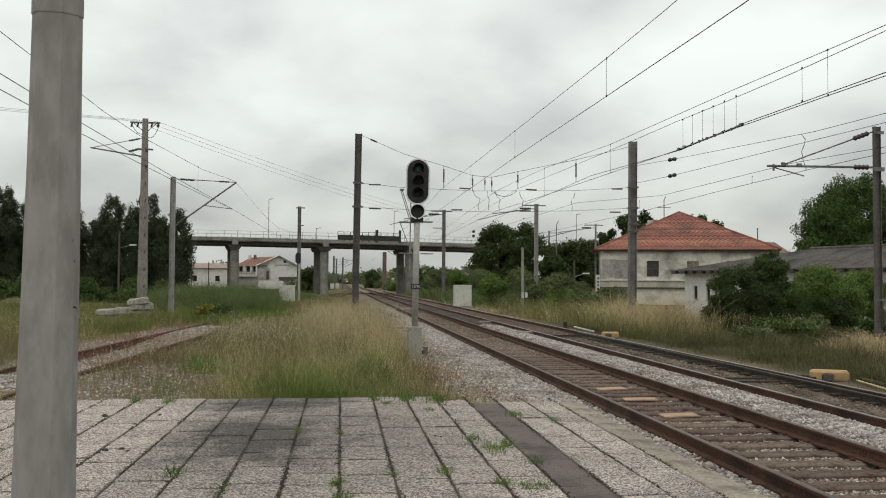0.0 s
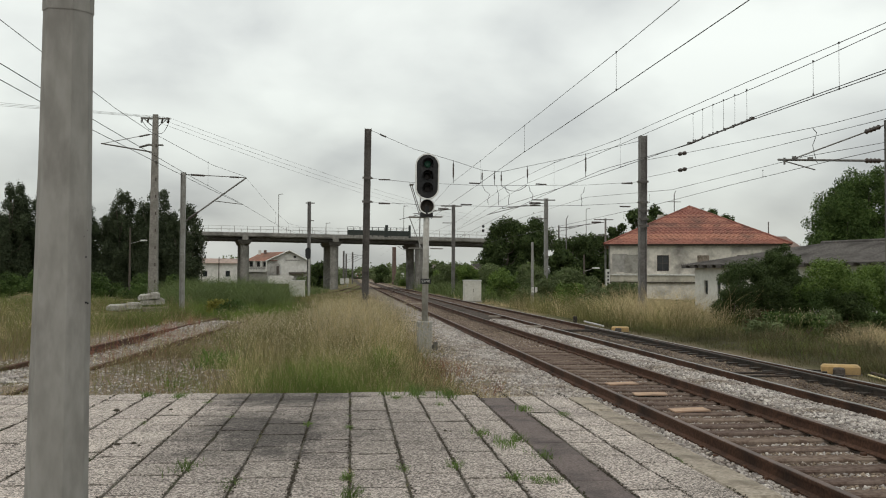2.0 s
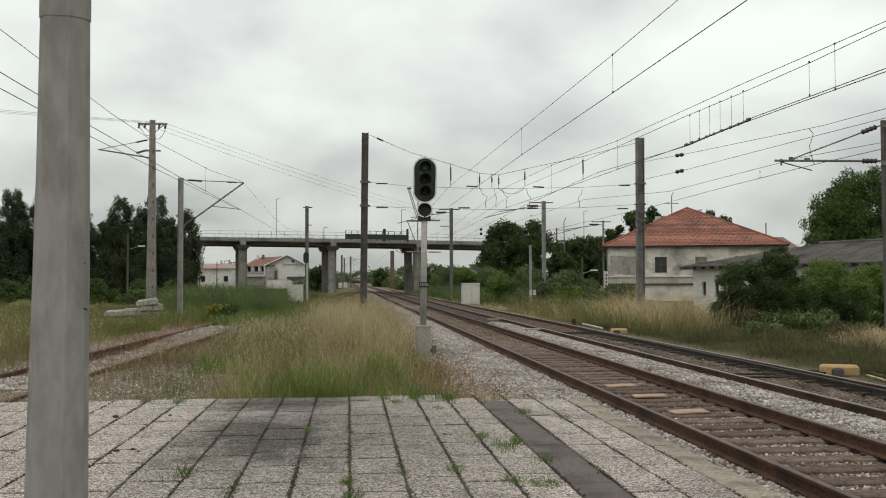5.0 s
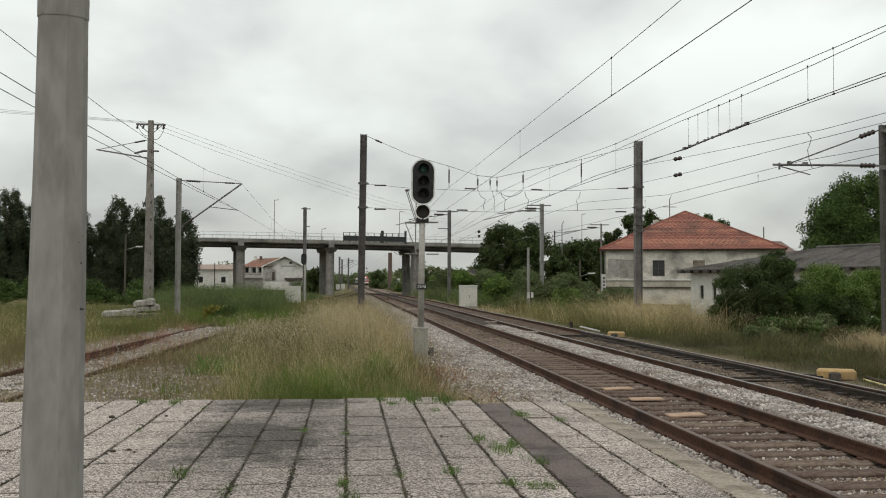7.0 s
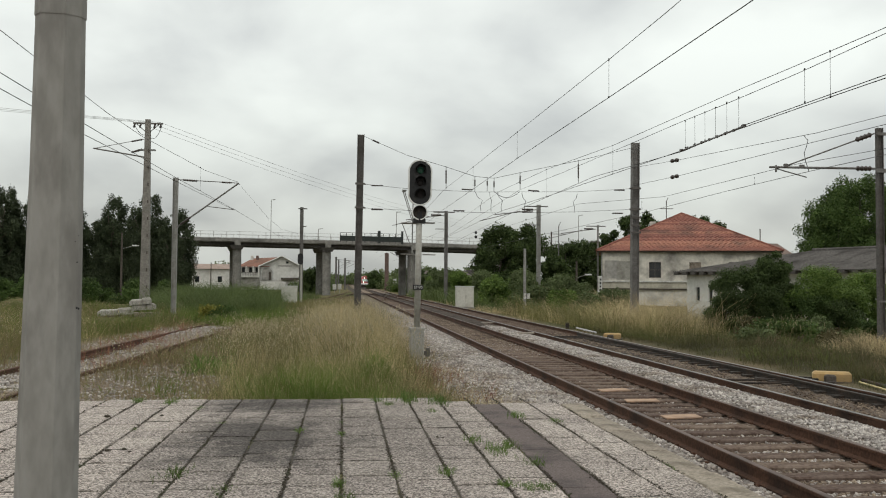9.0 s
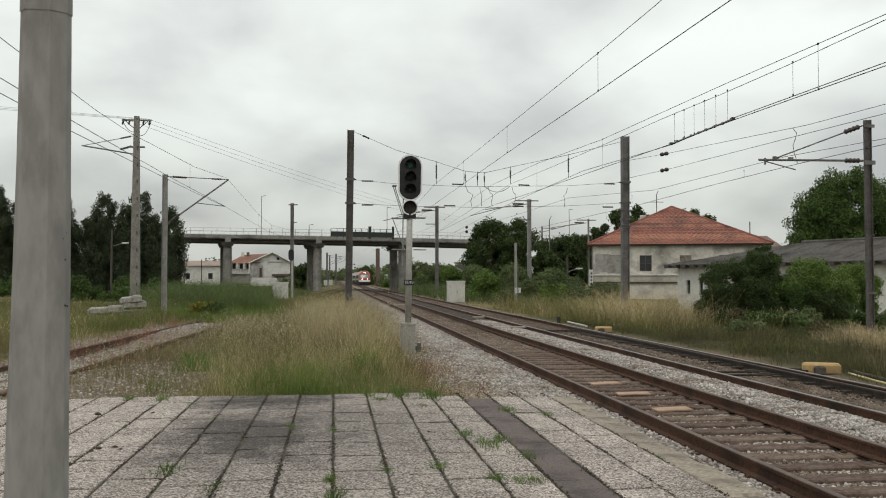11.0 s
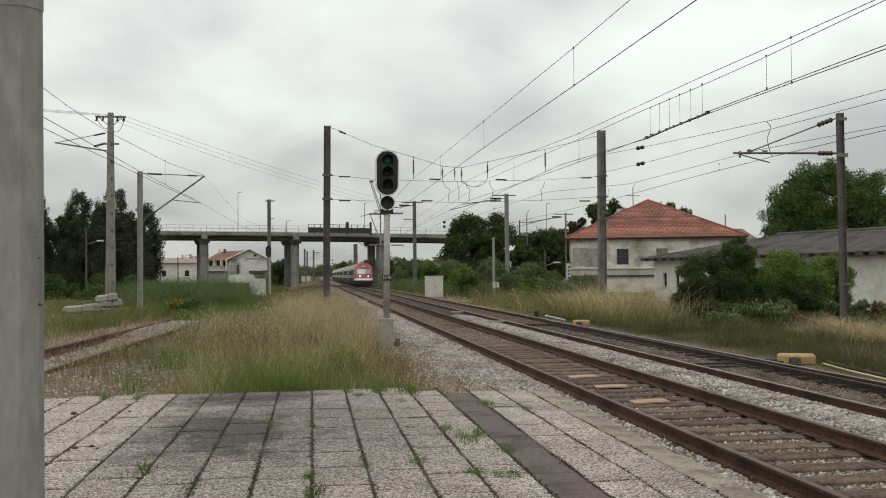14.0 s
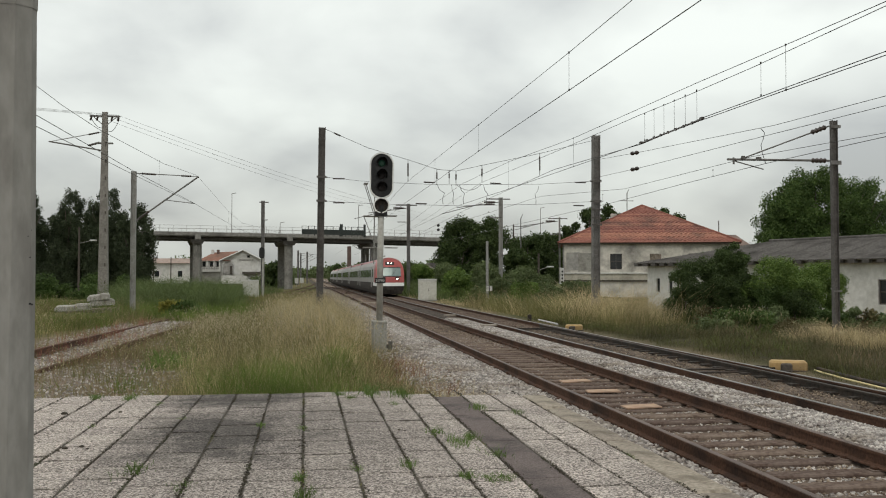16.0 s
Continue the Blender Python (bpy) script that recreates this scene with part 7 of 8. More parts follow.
# ---- trees and bushes ----
def build_trees():
    g = np.random.default_rng(21)
    # dark poplars behind the siding
    row = [(-46.5, 121, 13.9, 2.9), (-42.2, 119, 14.2, 2.6), (-38.2, 122, 13.6, 2.7), (-33.6, 119, 13.9, 2.5), (-29.2, 120, 13.2, 2.5), (-24.4, 119, 13.1, 2.6), (-21.2, 118, 11.9, 2.35), (-36.0, 127, 11.4, 2.6), (-31.4, 127, 10.6, 2.6), (-26.6, 126, 11.0, 2.5), (-44.4, 127, 12.0, 2.6), (-40.2, 129, 11.0, 2.6), (-23.0, 127, 9.6, 2.2), (-50.5, 123, 14.2, 3.0)]
    for k, (x, y, h, r) in enumerate(row):
        tree("poplar_tree", x, y, h, r, LEAF_DARK, "dark full poplar in a row beyond the siding", 100 + k, leaves=40000, leaf=0.115, r=0.78, tall=2.3, group="poplar row")
    # round trees right of the bridge
    tree("broad_tree", 18.8, 110, 9.4, 3.0, LEAF_DEEP, "dense round dark green tree beyond the bushes", 131, leaves=24000, leaf=0.15, n=80, r=1.0, foot=0.03)
    tree("broad_tree", 22.4, 112, 9.4, 3.2, LEAF_DEEP, "dense round dark green tree beyond the bushes", 132, leaves=24000, leaf=0.15, n=80, r=1.0, foot=0.03)
    tree("broad_tree", 28.4, 116, 7.3, 3.4, LEAF_DEEP, "lower round green tree beside the old house", 133, leaves=20000, leaf=0.15, n=70, r=1.0, foot=0.03)
    tree("broad_tree", 25.2, 108, 5.2, 2.2, LEAF_DEEP, "small dense tree beside the old house", 134, leaves=6000, leaf=0.25, n=36, r=0.95, foot=0.02)
    # big tree behind the shed
    for k, (x, y, h, r) in enumerate(((41.8, 74, 9.4, 3.0), (44.4, 75, 12.4, 4.4), (48.6, 76, 11.6, 4.2), (43.2, 77, 11.0, 3.4), (46.4, 78, 11.6, 4.0), (53.0, 79, 9.8, 3.6))):
        tree("broad_tree", x, y, h, r, LEAF_MID, "large leafy green tree behind the shed", 140 + k, leaves=36000, leaf=0.10, n=110, r=1.0, foot=0.15, trunk=0.22)
    # trees behind the old house
    for k, (x, y, h) in enumerate(((38.6, 130, 10.2), (41.6, 131, 12.8), (45.0, 131, 12.8), (52.4, 131, 12.8), (55.8, 132, 11.8), (31.8, 118, 7.6))):
        tree("broad_tree", x, y, h, 2.7, LEAF_DEEP, "dark green treetop behind the old house", 150 + k, leaves=9000, leaf=0.2, n=30, r=1.1, foot=0.25)
    # shrub near the far pier and the foot of the bridge
    for k, (x, y, h, r) in enumerate(((-4.9, 165, 4.4, 1.7), (14.5, 185, 4.2, 2.4), (-8.5, 240, 4.6, 2.2), (24.5, 152, 7.4, 2.6), (19.0, 195, 4.4, 2.4), (9.0, 262, 4.8, 2.0))):
        tree("broad_tree", x, y, h, r, LEAF_DEEP, "dark bushy tree near the bridge", 160 + k, leaves=5000, leaf=0.32, n=34, r=1.1, foot=0.02)

    # thicket in front of the shed
    thicket = [
        (16.2, 36.6, 1.3, 2.85, LEAF_DEEP), (15.55, 36.2, 0.8, 2.0, LEAF_DEEP), (17.1, 36.3, 0.9, 2.3, LEAF_DEEP),
        (17.8, 37.4, 0.95, 3.35, LEAF_DEEP), (18.3, 37.8, 0.9, 3.75, LEAF_DEEP), (18.7, 37.6, 0.8, 3.3, LEAF_MID), (18.3, 36.9, 0.8, 2.6, LEAF_DEEP), (17.5, 36.6, 0.8, 1.7, LEAF_DEEP),
        (19.7, 36.9, 1.45, 3.0, LEAF_BUSH), (20.7, 36.6, 1.1, 2.7, LEAF_BUSH), (19.0, 36.2, 1.0, 2.0, LEAF_MID), (20.2, 35.6, 1.0, 1.7, LEAF_DEEP),
        (23.0, 38.6, 1.2, 3.0, LEAF_BUSH),
    ]
    for k, (x, y, r, h, m) in enumerate(thicket):
        b = []
        for i in range(34):
            u = (i + g.uniform(0, 1)) / 34
            a = g.uniform(0, 2 * np.pi)
            q = r * math.sqrt(max(0.04, 1 - (1.75 * u - 0.78) ** 2)) * g.uniform(0.2, 0.9) ** 0.6
            s = min(0.5, r * 0.36) * g.uniform(0.6, 1.15)
            foot = 1.0 if x > 22 else 0.15  # the last one carries its leaves on bare stems
            b.append((math.cos(a) * q, math.sin(a) * q, foot + (h - 0.2 - foot) * u, s, s, s * 0.85))
        bush("bush", x, y, b, int(30000 * max(0.5, r * h / 3.5)), 0.034, m, "dense dark green shrub in front of the shed" if m == LEAF_DEEP else "bright green leafy shrub in front of the shed", 200 + k, "thicket by the shed")
    # low scrub before the thicket
    for k in range(16):
        x, y = 12.8 + 0.62 * k + g.normal(0, 0.6), 28.8 + 0.30 * k + g.normal(0, 1.4)
        b = []
        for i in range(9):
            a, q = g.uniform(0, 2 * np.pi), g.uniform(0, 0.6)
            s = g.uniform(0.16, 0.34)
            b.append((math.cos(a) * q, math.sin(a) * q, 0.10 + g.uniform(0, 0.30 + 0.45 * (k * 7 % 5) / 4), s, s, s * 0.8))
        bush("low_scrub", x, y, b, 1500, 0.055, (LEAF_GREY_HAZE, LEAF_MID, SCRUB_BROWN)[k % 3], ("low grey-green scrub on the verge", "low green scrub on the verge", "withered brown scrub on the verge")[k % 3], 300 + k, "scrub on the verge", "scrub")
    b = [(g.normal(0, 0.28), g.normal(0, 0.25), 0.3 + 0.6 * g.uniform(0, 1), 0.17, 0.17, 0.24) for i in range(12)]
    bush("broom_bush", -6.3, 46.0, b, 2600, 0.06, BROOM, "yellow-green broom bush at the end of the siding", 330)
    b = [(g.normal(0, 0.5), g.normal(0, 0.3), 0.25 + 0.4 * g.uniform(0, 1), 0.3, 0.3, 0.3) for i in range(14)]
    bush("low_scrub", -5.5, 45.6, b[:5], 1500, 0.05, LEAF_MID, "low green scrub over the siding rails", 331, "", "scrub")
    # low bushes along the line
    spots = [(13.6, 82, 2.2, 2.9), (16.2, 78, 2.4, 3.2), (18.4, 77, 2.4, 2.7), (17.4, 72, 1.6, 1.9), (19.0, 71, 1.4, 1.6), (15.4, 73, 1.6, 2.2), (18.0, 92, 2.6, 3.2), (20.4, 80, 2.2, 2.5), (14.8, 94, 2.4, 3.2), (13.4, 104, 2.2, 3.2), (13.6, 116, 2.4, 3.4), (13.4, 128, 2.4, 3.5), (14.0, 140, 2.4, 3.4), (13.8, 158, 2.4, 3.3), (13.6, 176, 2.4, 3.4), (13.2, 198, 2.4, 3.4), (22.4, 76, 1.8, 1.9), (24.0, 78, 1.8, 1.7)]
    for k, (x, y, r, h) in enumerate(spots):
        b = []
        for i in range(18):
            a, u = g.uniform(0, 2 * np.pi), g.uniform(0.0, 1)
            q = r * g.uniform(0.1, 0.85) * (1.15 - 0.7 * u)
            s = r * g.uniform(0.24, 0.42)
            b.append((math.cos(a) * q, math.sin(a) * q, 0.25 + (h - 0.5) * u, s, s, s * 0.85))
        bush("bush", x, y, b, 20000, 0.088, LEAF_GREY_HAZE if k % 3 else LEAF_BUSH, "wide green bramble bush beside the line", 230 + k, "brambles along the line")
    spots = [(-30, 84, 2.2, 2.0), (-26, 82, 2.3, 2.1), (-22, 84, 2.2, 1.9), (-18.5, 82, 2.0, 2.0), (-34, 86, 2.4, 2.2), (-38, 80, 2.4, 2.2), (-15.5, 86, 2.0, 2.0), (-42, 82, 2.4, 2.2)]
    for k, (x, y, r, h) in enumerate(spots):
        b = []
        for i in range(14):
            a, u = g.uniform(0, 2 * np.pi), g.uniform(0.0, 1)
            q = r * g.uniform(0.1, 0.9) * (1.15 - 0.7 * u)
            s = r * g.uniform(0.24, 0.42)
            b.append((math.cos(a) * q, math.sin(a) * q, 0.2 + (h - 0.5) * u, s, s, s * 0.8))
        bush("bush", x, y, b, 9000, 0.085, LEAF_MID, "low green shrub at the foot of the poplars", 260 + k, "shrubs under the poplars")
    # hedges along both sides of the line beyond the bridge, haze put into their leaf colour
    blobs = []
    for k in range(170):
        y = g.uniform(188, 420)
        x = float(bend(y)) + (g.uniform(11.6, 17) if k % 2 else g.uniform(-10, -3.6))
        h = g.uniform(1.6, 3.4)
        for j in range(3):
            s = h * g.uniform(0.35, 0.55)
            blobs.append((x + g.normal(0, 0.8), y, float(land(x, y)) + h * g.uniform(0.15, 0.7), s * 1.2, s, s))
    ob = new("far_hedge", quads("far_hedge", leaf_cloud(blobs, 40000, 0.32, 0.45, True), LEAF_GREY_HAZE, 3))
    tagged(ob, "hedges along the line beyond the bridge, greyed for haze", "hedge", kind="stuff")
    # distant woods, their leaves paler and greyer to stand in for haze
    blobs = []
    for k in range(150):
        x = g.uniform(-230, 230)
        if -14 < x < 10:
            continue
        y = g.uniform(330, 520)
        h = g.uniform(4.5, 9.0)
        for j in range(3):
            s = h * g.uniform(0.35, 0.6)
            blobs.append((x + g.normal(0, 3), y, float(land(x, y)) + h * g.uniform(0.2, 0.75), s * 1.2, s, s))
    ob = new("distant_woods", quads("distant_woods", leaf_cloud(blobs, 60000, 0.8, 0.45, True), LEAF_GREY_HAZE, 3))
    tagged(ob, "distant green woods along the skyline, greyed for haze", "woods", kind="stuff")
    blobs = []
    for k in range(150):
        x = -75 + 120 * k / 150 + g.normal(0, 0.8)
        y = 615 + g.uniform(-25, 60)
        s = g.uniform(2.6, 4.4)
        blobs.append((x, y, float(land(0, y)) + s * g.uniform(0.5, 1.1), s * 1.3, s, s))
    ob = new("distant_woods", quads("distant_woods", leaf_cloud(blobs, 30000, 0.8, 0.5, True), LEAF_GREY_HAZE, 3))
    tagged(ob, "far tree line where the railway curves away, greyed for haze", "woods", kind="stuff")


def build_grass():
    def wave(x, y, sx, sy, phase):
        return np.sin(x * sx + phase) * np.sin(y * sy + phase * 1.7) + 0.5 * np.sin(x * sx * 2.3 + y * sy * 1.9 + phase)

    def island(x, y):
        """The strip of grass between the siding and the ballast."""
        left = -2.1 + 0.6 * np.sin(y * 0.5) - 0.02 * (y - 12) + rng.normal(0, 0.35, len(x))
        right = 1.25 + 0.2 * np.sin(y * 0.9) + rng.normal(0, 0.18, len(x)) + 0.014 * (y - 12)
        return (x > left) & (x < right)

    def grow(name, material, label, count, place, height, width, lean=0.35, segments=2):
        ob = new(name, quads(name, blades(count, place, height, width, lean, segments), material))
        tagged(ob, label, "grass", kind="stuff")

    def heads(label, count, place, height, size):
        stalk, head = seed_heads(count, place, height, size)
        ob = new("seed_grass", quads("seed_grass", head, GRASS_SEED))
        tagged(ob, label, "grass", kind="stuff")
        low = new("stalks", quads("stalks", stalk, GRASS_OLIVE))
        low.parent = ob

    def dryness(x, y):
        """0 at the lush platform end, 1 in the straw-coloured part behind."""
        return smooth_step(15.0, 24.0, y + 1.6 * (x - 0.2) + 1.3 * wave(x, y, 1.1, 0.6, 0.9) + rng.normal(0, 1.6, len(x)))

    def chance(p):
        return rng.uniform(0, 1, len(p)) < p

    def over(x0, x1, y0, y1, soft=0.5):
        """A patch with ragged edges: true inside the given stretch of the plan."""
        def keep(x, y):
            dx, dy = rng.normal(0, soft, len(x)), rng.normal(0, soft * 2, len(x))
            return (x + dx > x0) & (x + dx < x1) & (y + dy > y0) & (y + dy < y1)
        return keep

    # island: a low matted cover, then taller growth patch by patch
    grow("mixed_grass", GRASS_MIX, "matted half dry grass on the island between the tracks", 34000, tufts(-3.0, 2.0, 11.65, 46, 40, 0.18, 1.3, island), 0.26, 0.008, 1.9, 2)
    grow("green_grass", GRASS_OLIVE, "olive green grass over the island between the tracks", 42000, tufts(-3.0, 1.8, 11.62, 46, 50, 0.17, 1.35, lambda x, y: island(x, y) & chance(1.0 - 0.55 * dryness(x, y))), 0.52, 0.0062, 0.95, 3)
    grow("brown_weed", WEED_BROWN, "brown dead stems among the island grass", 22000, tufts(-3.2, 2.0, 13, 46, 26, 0.2, 1.2, lambda x, y: island(x, y) & (wave(x, y, 1.3, 0.6, 0.2) > -0.35)), 0.60, 0.0055, 0.7, 3)
    grow("green_grass", GRASS_LUSH, "lush green grass at the platform end", 32000, tufts(-1.9, 1.1, 11.62, 18.0, 60, 0.15, 1.1, lambda x, y: over(-0.95, 0.45, 11, 16.5, 0.4)(x, y) & (wave(x, y, 2.1, 1.1, 0.9) > -0.55)), 0.86, 0.0062, 0.75, 3)
    grow("green_grass", GRASS_OLIVE, "upright olive grass behind the lush patch", 22000, tufts(-1.8, 1.6, 13.0, 26.0, 44, 0.18, 1.1, over(-1.5, 1.1, 13, 25, 0.5)), 0.80, 0.0058, 0.6, 3)
    grow("green_grass", GRASS_LUSH, "green tussocks on the island", 9000, tufts(-3.2, 1.2, 12, 38, 80, 0.14, 1.3, lambda x, y: island(x, y) & (wave(x, y, 1.7, 0.7, 2.2) > 0.3)), 0.55, 0.008, 0.8, 3)
    grow("dry_grass", GRASS_STRAW, "tall soft straw-coloured grass on the island", 60000, tufts(-2.0, 2.2, 17, 50, 80, 0.19, 1.15, lambda x, y: over(-0.62, 0.85, 17.5, 52, 0.25)(x / (1 + 0.022 * (y - 20)), y) & chance(0.25 + 0.75 * dryness(x, y))), 1.12, 0.0052, 0.62, 3)
    grow("dry_grass", GRASS_STRAW, "thin pale dry stems standing in the green grass", 9000, tufts(-2.6, 1.6, 13, 27, 12, 0.22, 1.1, island), 0.95, 0.0036, 0.55, 3)
    heads("tall grass with pale feathery seed heads", 1900, tufts(-2.6, 0.6, 15.0, 28, 12, 0.24, 1.1, island), 0.74, 0.030)
    heads("tall dry grass with feathery seed heads", 3200, tufts(-1.2, 2.0, 18.0, 48, 16, 0.26, 1.0, island), 0.98, 0.048)
    grow("broad_weed", GRASS_LUSH, "upright dark green weed in the grass", 260, lambda n: np.stack([0.55 + rng.normal(0, 0.09, n), 17.6 + rng.normal(0, 0.1, n)], 1), 0.95, 0.024, 0.45, 3)
    grow("broad_weed", LEAF_LIGHT, "bright green leafy weeds beside the siding", 720, tufts(-3.1, -2.2, 18.8, 21.4, 60, 0.16, 1.0), 0.52, 0.020, 0.9, 3)
    grow("broad_weed", GRASS_LUSH, "green leafy weeds where the siding ends", 2200, tufts(-5.2, -2.6, 38, 48, 60, 0.3, 1.0), 0.65, 0.026, 1.0, 3)
    heads("pale seed heads over the leafy weeds", 700, tufts(-2.6, -1.9, 20.0, 25.0, 22, 0.2, 1.0), 0.85, 0.042)
    # greener growth between the island and the siding
    grow("green_grass", GRASS_LUSH, "uneven green weeds between island and siding", 9000, tufts(-4.6, -0.8, 24, 60, 50, 0.24, 1.1, lambda x, y: (x > siding_mid(y) + 1.2) & (wave(x, y, 0.9, 0.4, 0.5) > -0.35)), 0.50, 0.010, 0.9, 3)
    grow("green_grass", GRASS_OLIVE, "olive weeds between island and siding", 12000, tufts(-4.6, -0.6, 22, 60, 44, 0.22, 1.1, lambda x, y: x > siding_mid(y) + 1.2), 0.52, 0.009, 0.85, 3)
    grow("brown_weed", WEED_BROWN, "brown weeds between island and siding", 12000, tufts(-4.6, -0.6, 20, 58, 30, 0.2, 1.1, lambda x, y: (x > siding_mid(y) + 1.15) & (wave(x, y, 1.1, 0.5, 1.4) > -0.4)), 0.58, 0.008, 0.7, 3)
    # a fringe along the edge of the paving
    grow("green_grass", GRASS_OLIVE, "uneven grass fringe along the platform end", 15000, tufts(-7.5, 2.2, 11.62, 12.7, 34, 0.13, 1.2, lambda x, y: wave(x, y, 2.3, 1.0, 0.6) > -0.55), 0.58, 0.0065, 0.8, 3)
    grow("dry_grass", GRASS_STRAW, "dry stems along the platform end", 1800, tufts(-7.0, 2.4, 11.65, 13.4, 12, 0.16, 1.2), 0.72, 0.0042, 0.6, 3)
    # brown weeds where the grass meets the ballast
    grow("brown_weed", WEED_BROWN, "low brown withered weeds at the ballast edge", 10000, tufts(0.9, 2.8, 11.5, 36, 16, 0.14, 1.4, lambda x, y: chance(1.1 - 0.8 * np.abs(x - 1.4))), 0.36, 0.0065, 0.9, 3)
    grow("dry_grass", GRASS_STRAW, "thin dry grass at the ballast edge", 4200, tufts(1.1, 2.3, 13, 46, 16, 0.15, 1.2), 0.36, 0.0052, 0.8, 3)
    grow("red_sorrel", WEED_PINK, "reddish dock seed stalks at the ballast edge", 900, tufts(1.2, 2.3, 14, 20, 12, 0.14, 1.0), 0.42, 0.008, 0.7)
    grow("sparse_grass", GRASS_OLIVE, "sparse green weeds at the platform end", 3500, tufts(1.0, 3.2, 11.45, 13.2, 16, 0.10, 1.2), 0.20, 0.008, 1.0)
    # thin growth over the siding gravel
    grow("sparse_grass", GRASS_OLIVE, "sparse weeds in the gravel of the siding", 14000, tufts(-8.6, -1.8, 11.7, 44, 22, 0.15, 1.3, lambda x, y: (wave(x, y, 1.0, 0.5, 0.4) > 0.0) & ((np.abs(x - siding_mid(y)) > 1.1) | chance(0.25 + 0 * x))), 0.46, 0.0065, 0.9, 3)
    grow("brown_weed", WEED_BROWN, "withered weeds in the gravel of the siding", 8500, tufts(-5.0, -1.6, 12.2, 44, 16, 0.17, 1.2, lambda x, y: (wave(x, y, 0.9, 0.4, 2.0) > -0.2) & (x > siding_mid(y) + 1.1)), 0.58, 0.0058, 0.75, 3)
    grow("green_grass", GRASS_LUSH, "green tufts in the gravel of the siding", 3600, tufts(-4.8, -1.8, 13.0, 42, 34, 0.13, 1.2, lambda x, y: wave(x, y, 0.8, 0.6, 3.0) > 0.35), 0.40, 0.008, 0.9, 3)
    heads("scattered grass with pale seed heads", 1300, tufts(-4.6, -1.6, 14, 40, 6, 0.3, 1.1), 0.62, 0.032)
    grow("brown_weed", WEED_BROWN, "withered weeds along the siding rails", 6000, tufts(-7.1, -3.4, 15, 44, 18, 0.12, 1.2, lambda x, y: (np.abs(np.abs(x - siding_mid(y)) - 0.95) < 0.2)), 0.36, 0.007, 0.9)
    grow("sparse_grass", GRASS_OLIVE, "green weeds along the siding rails", 6000, tufts(-7.1, -3.4, 14, 44, 18, 0.12, 1.2, lambda x, y: (np.abs(np.abs(x - siding_mid(y)) - 0.95) < 0.24)), 0.36, 0.007, 0.9)
    grow("red_sorrel", WEED_PINK, "reddish weeds beside the siding rails", 3600, tufts(-7.2, -4.5, 20, 36, 14, 0.16, 1.0, lambda x, y: (np.abs(np.abs(x - siding_mid(y)) - 0.85) < 0.22) | chance(0.12 + 0 * x)), 0.55, 0.008, 0.8)
    # left field
    def field(x, y):
        low = (np.abs(x / y + 0.225) < 0.034) & (y > 42) & (y < 51)  # trodden round the concrete blocks
        return (x < siding_mid(y) - 1.35 + rng.normal(0, 0.25, len(x))) & (x > -0.47 * y - 1.0) & ~low

    grow("mixed_grass", GRASS_OLIVE, "rough olive grass beside the siding", 52000, tufts(-25, -7, 17, 62, 44, 0.28, 1.0, field), 0.85, 0.009, 0.9, 3)
    grow("green_grass", GRASS_GREEN, "green tussocks beyond the siding", 34000, tufts(-26, -7, 26, 70, 60, 0.32, 1.0, lambda x, y: field(x, y) & (wave(x, y, 0.35, 0.22, 1.2) > 0.0)), 1.15, 0.011, 0.9, 3)
    grow("dry_grass", GRASS_STRAW, "soft dry grass beyond the siding", 13000, tufts(-24, -7, 18, 58, 60, 0.30, 1.0, lambda x, y: field(x, y) & (wave(x, y, 0.3, 0.3, 0.3) > -0.3)), 1.05, 0.006, 0.8, 3)
    grow("brown_weed", WEED_BROWN, "brown withered weeds beyond the siding", 15000, tufts(-24, -7, 20, 58, 50, 0.3, 1.0, lambda x, y: field(x, y) & (wave(x, y, 0.5, 0.35, 1.9) > -0.1)), 1.0, 0.008, 0.8, 3)
    heads("tall pale seed heads beyond the siding", 1200, tufts(-20, -7.3, 22, 48, 9, 0.35, 1.1, field), 0.9, 0.04)
    # tall growth beyond the siding, and over its far end
    grow("reeds", REED, "tall green growth over the buried end of the siding", 30000, tufts(-11.0, -3.9, 50, 80, 34, 0.45, 1.0, lambda x, y: (x < -0.3 - 0.068 * y) & (wave(x, y, 0.6, 0.3, 0.9) > -0.75)), 1.95, 0.017, 0.9, 3)
    grow("green_grass", GRASS_LUSH, "leafy green weeds where the siding is buried", 14000, tufts(-8.5, -3.0, 42, 56, 50, 0.3, 1.0, lambda x, y: wave(x, y, 0.8, 0.5, 0.2) > -0.5), 0.85, 0.014, 0.9, 3)
    grow("mixed_grass", GRASS_OLIVE, "olive grass before the pale cabinet", 12000, tufts(-5.5, 0.4, 50, 90, 40, 0.35, 1.0), 0.6, 0.014, 1.0, 3)
    grow("reeds", REED, "tall green reeds between siding and bridge", 48000, tufts(-17, -6.6, 56, 84, 34, 0.5, 1.0, lambda x, y: (x > -0.185 * y + rng.normal(0, 0.5, len(x))) & (wave(x, y, 0.5, 0.25, 0.5) > -0.7)), 2.3, 0.022, 1.0)
    grow("reeds", REED, "lower green reeds round the cabinet", 9000, tufts(-9, -1.5, 84, 110, 34, 0.5, 1.0, lambda x, y: (x < -2.2 - 0.0 * y) & (wave(x, y, 0.5, 0.25, 1.5) > -0.8) & (np.abs(x - np.interp(y, [84, 92, 112], [-3.6, -2.75, -1.3])) > 1.6) & ((y > 85.5) | (np.abs(x + 4.84) > 1.1))), 1.7, 0.024, 1.2)
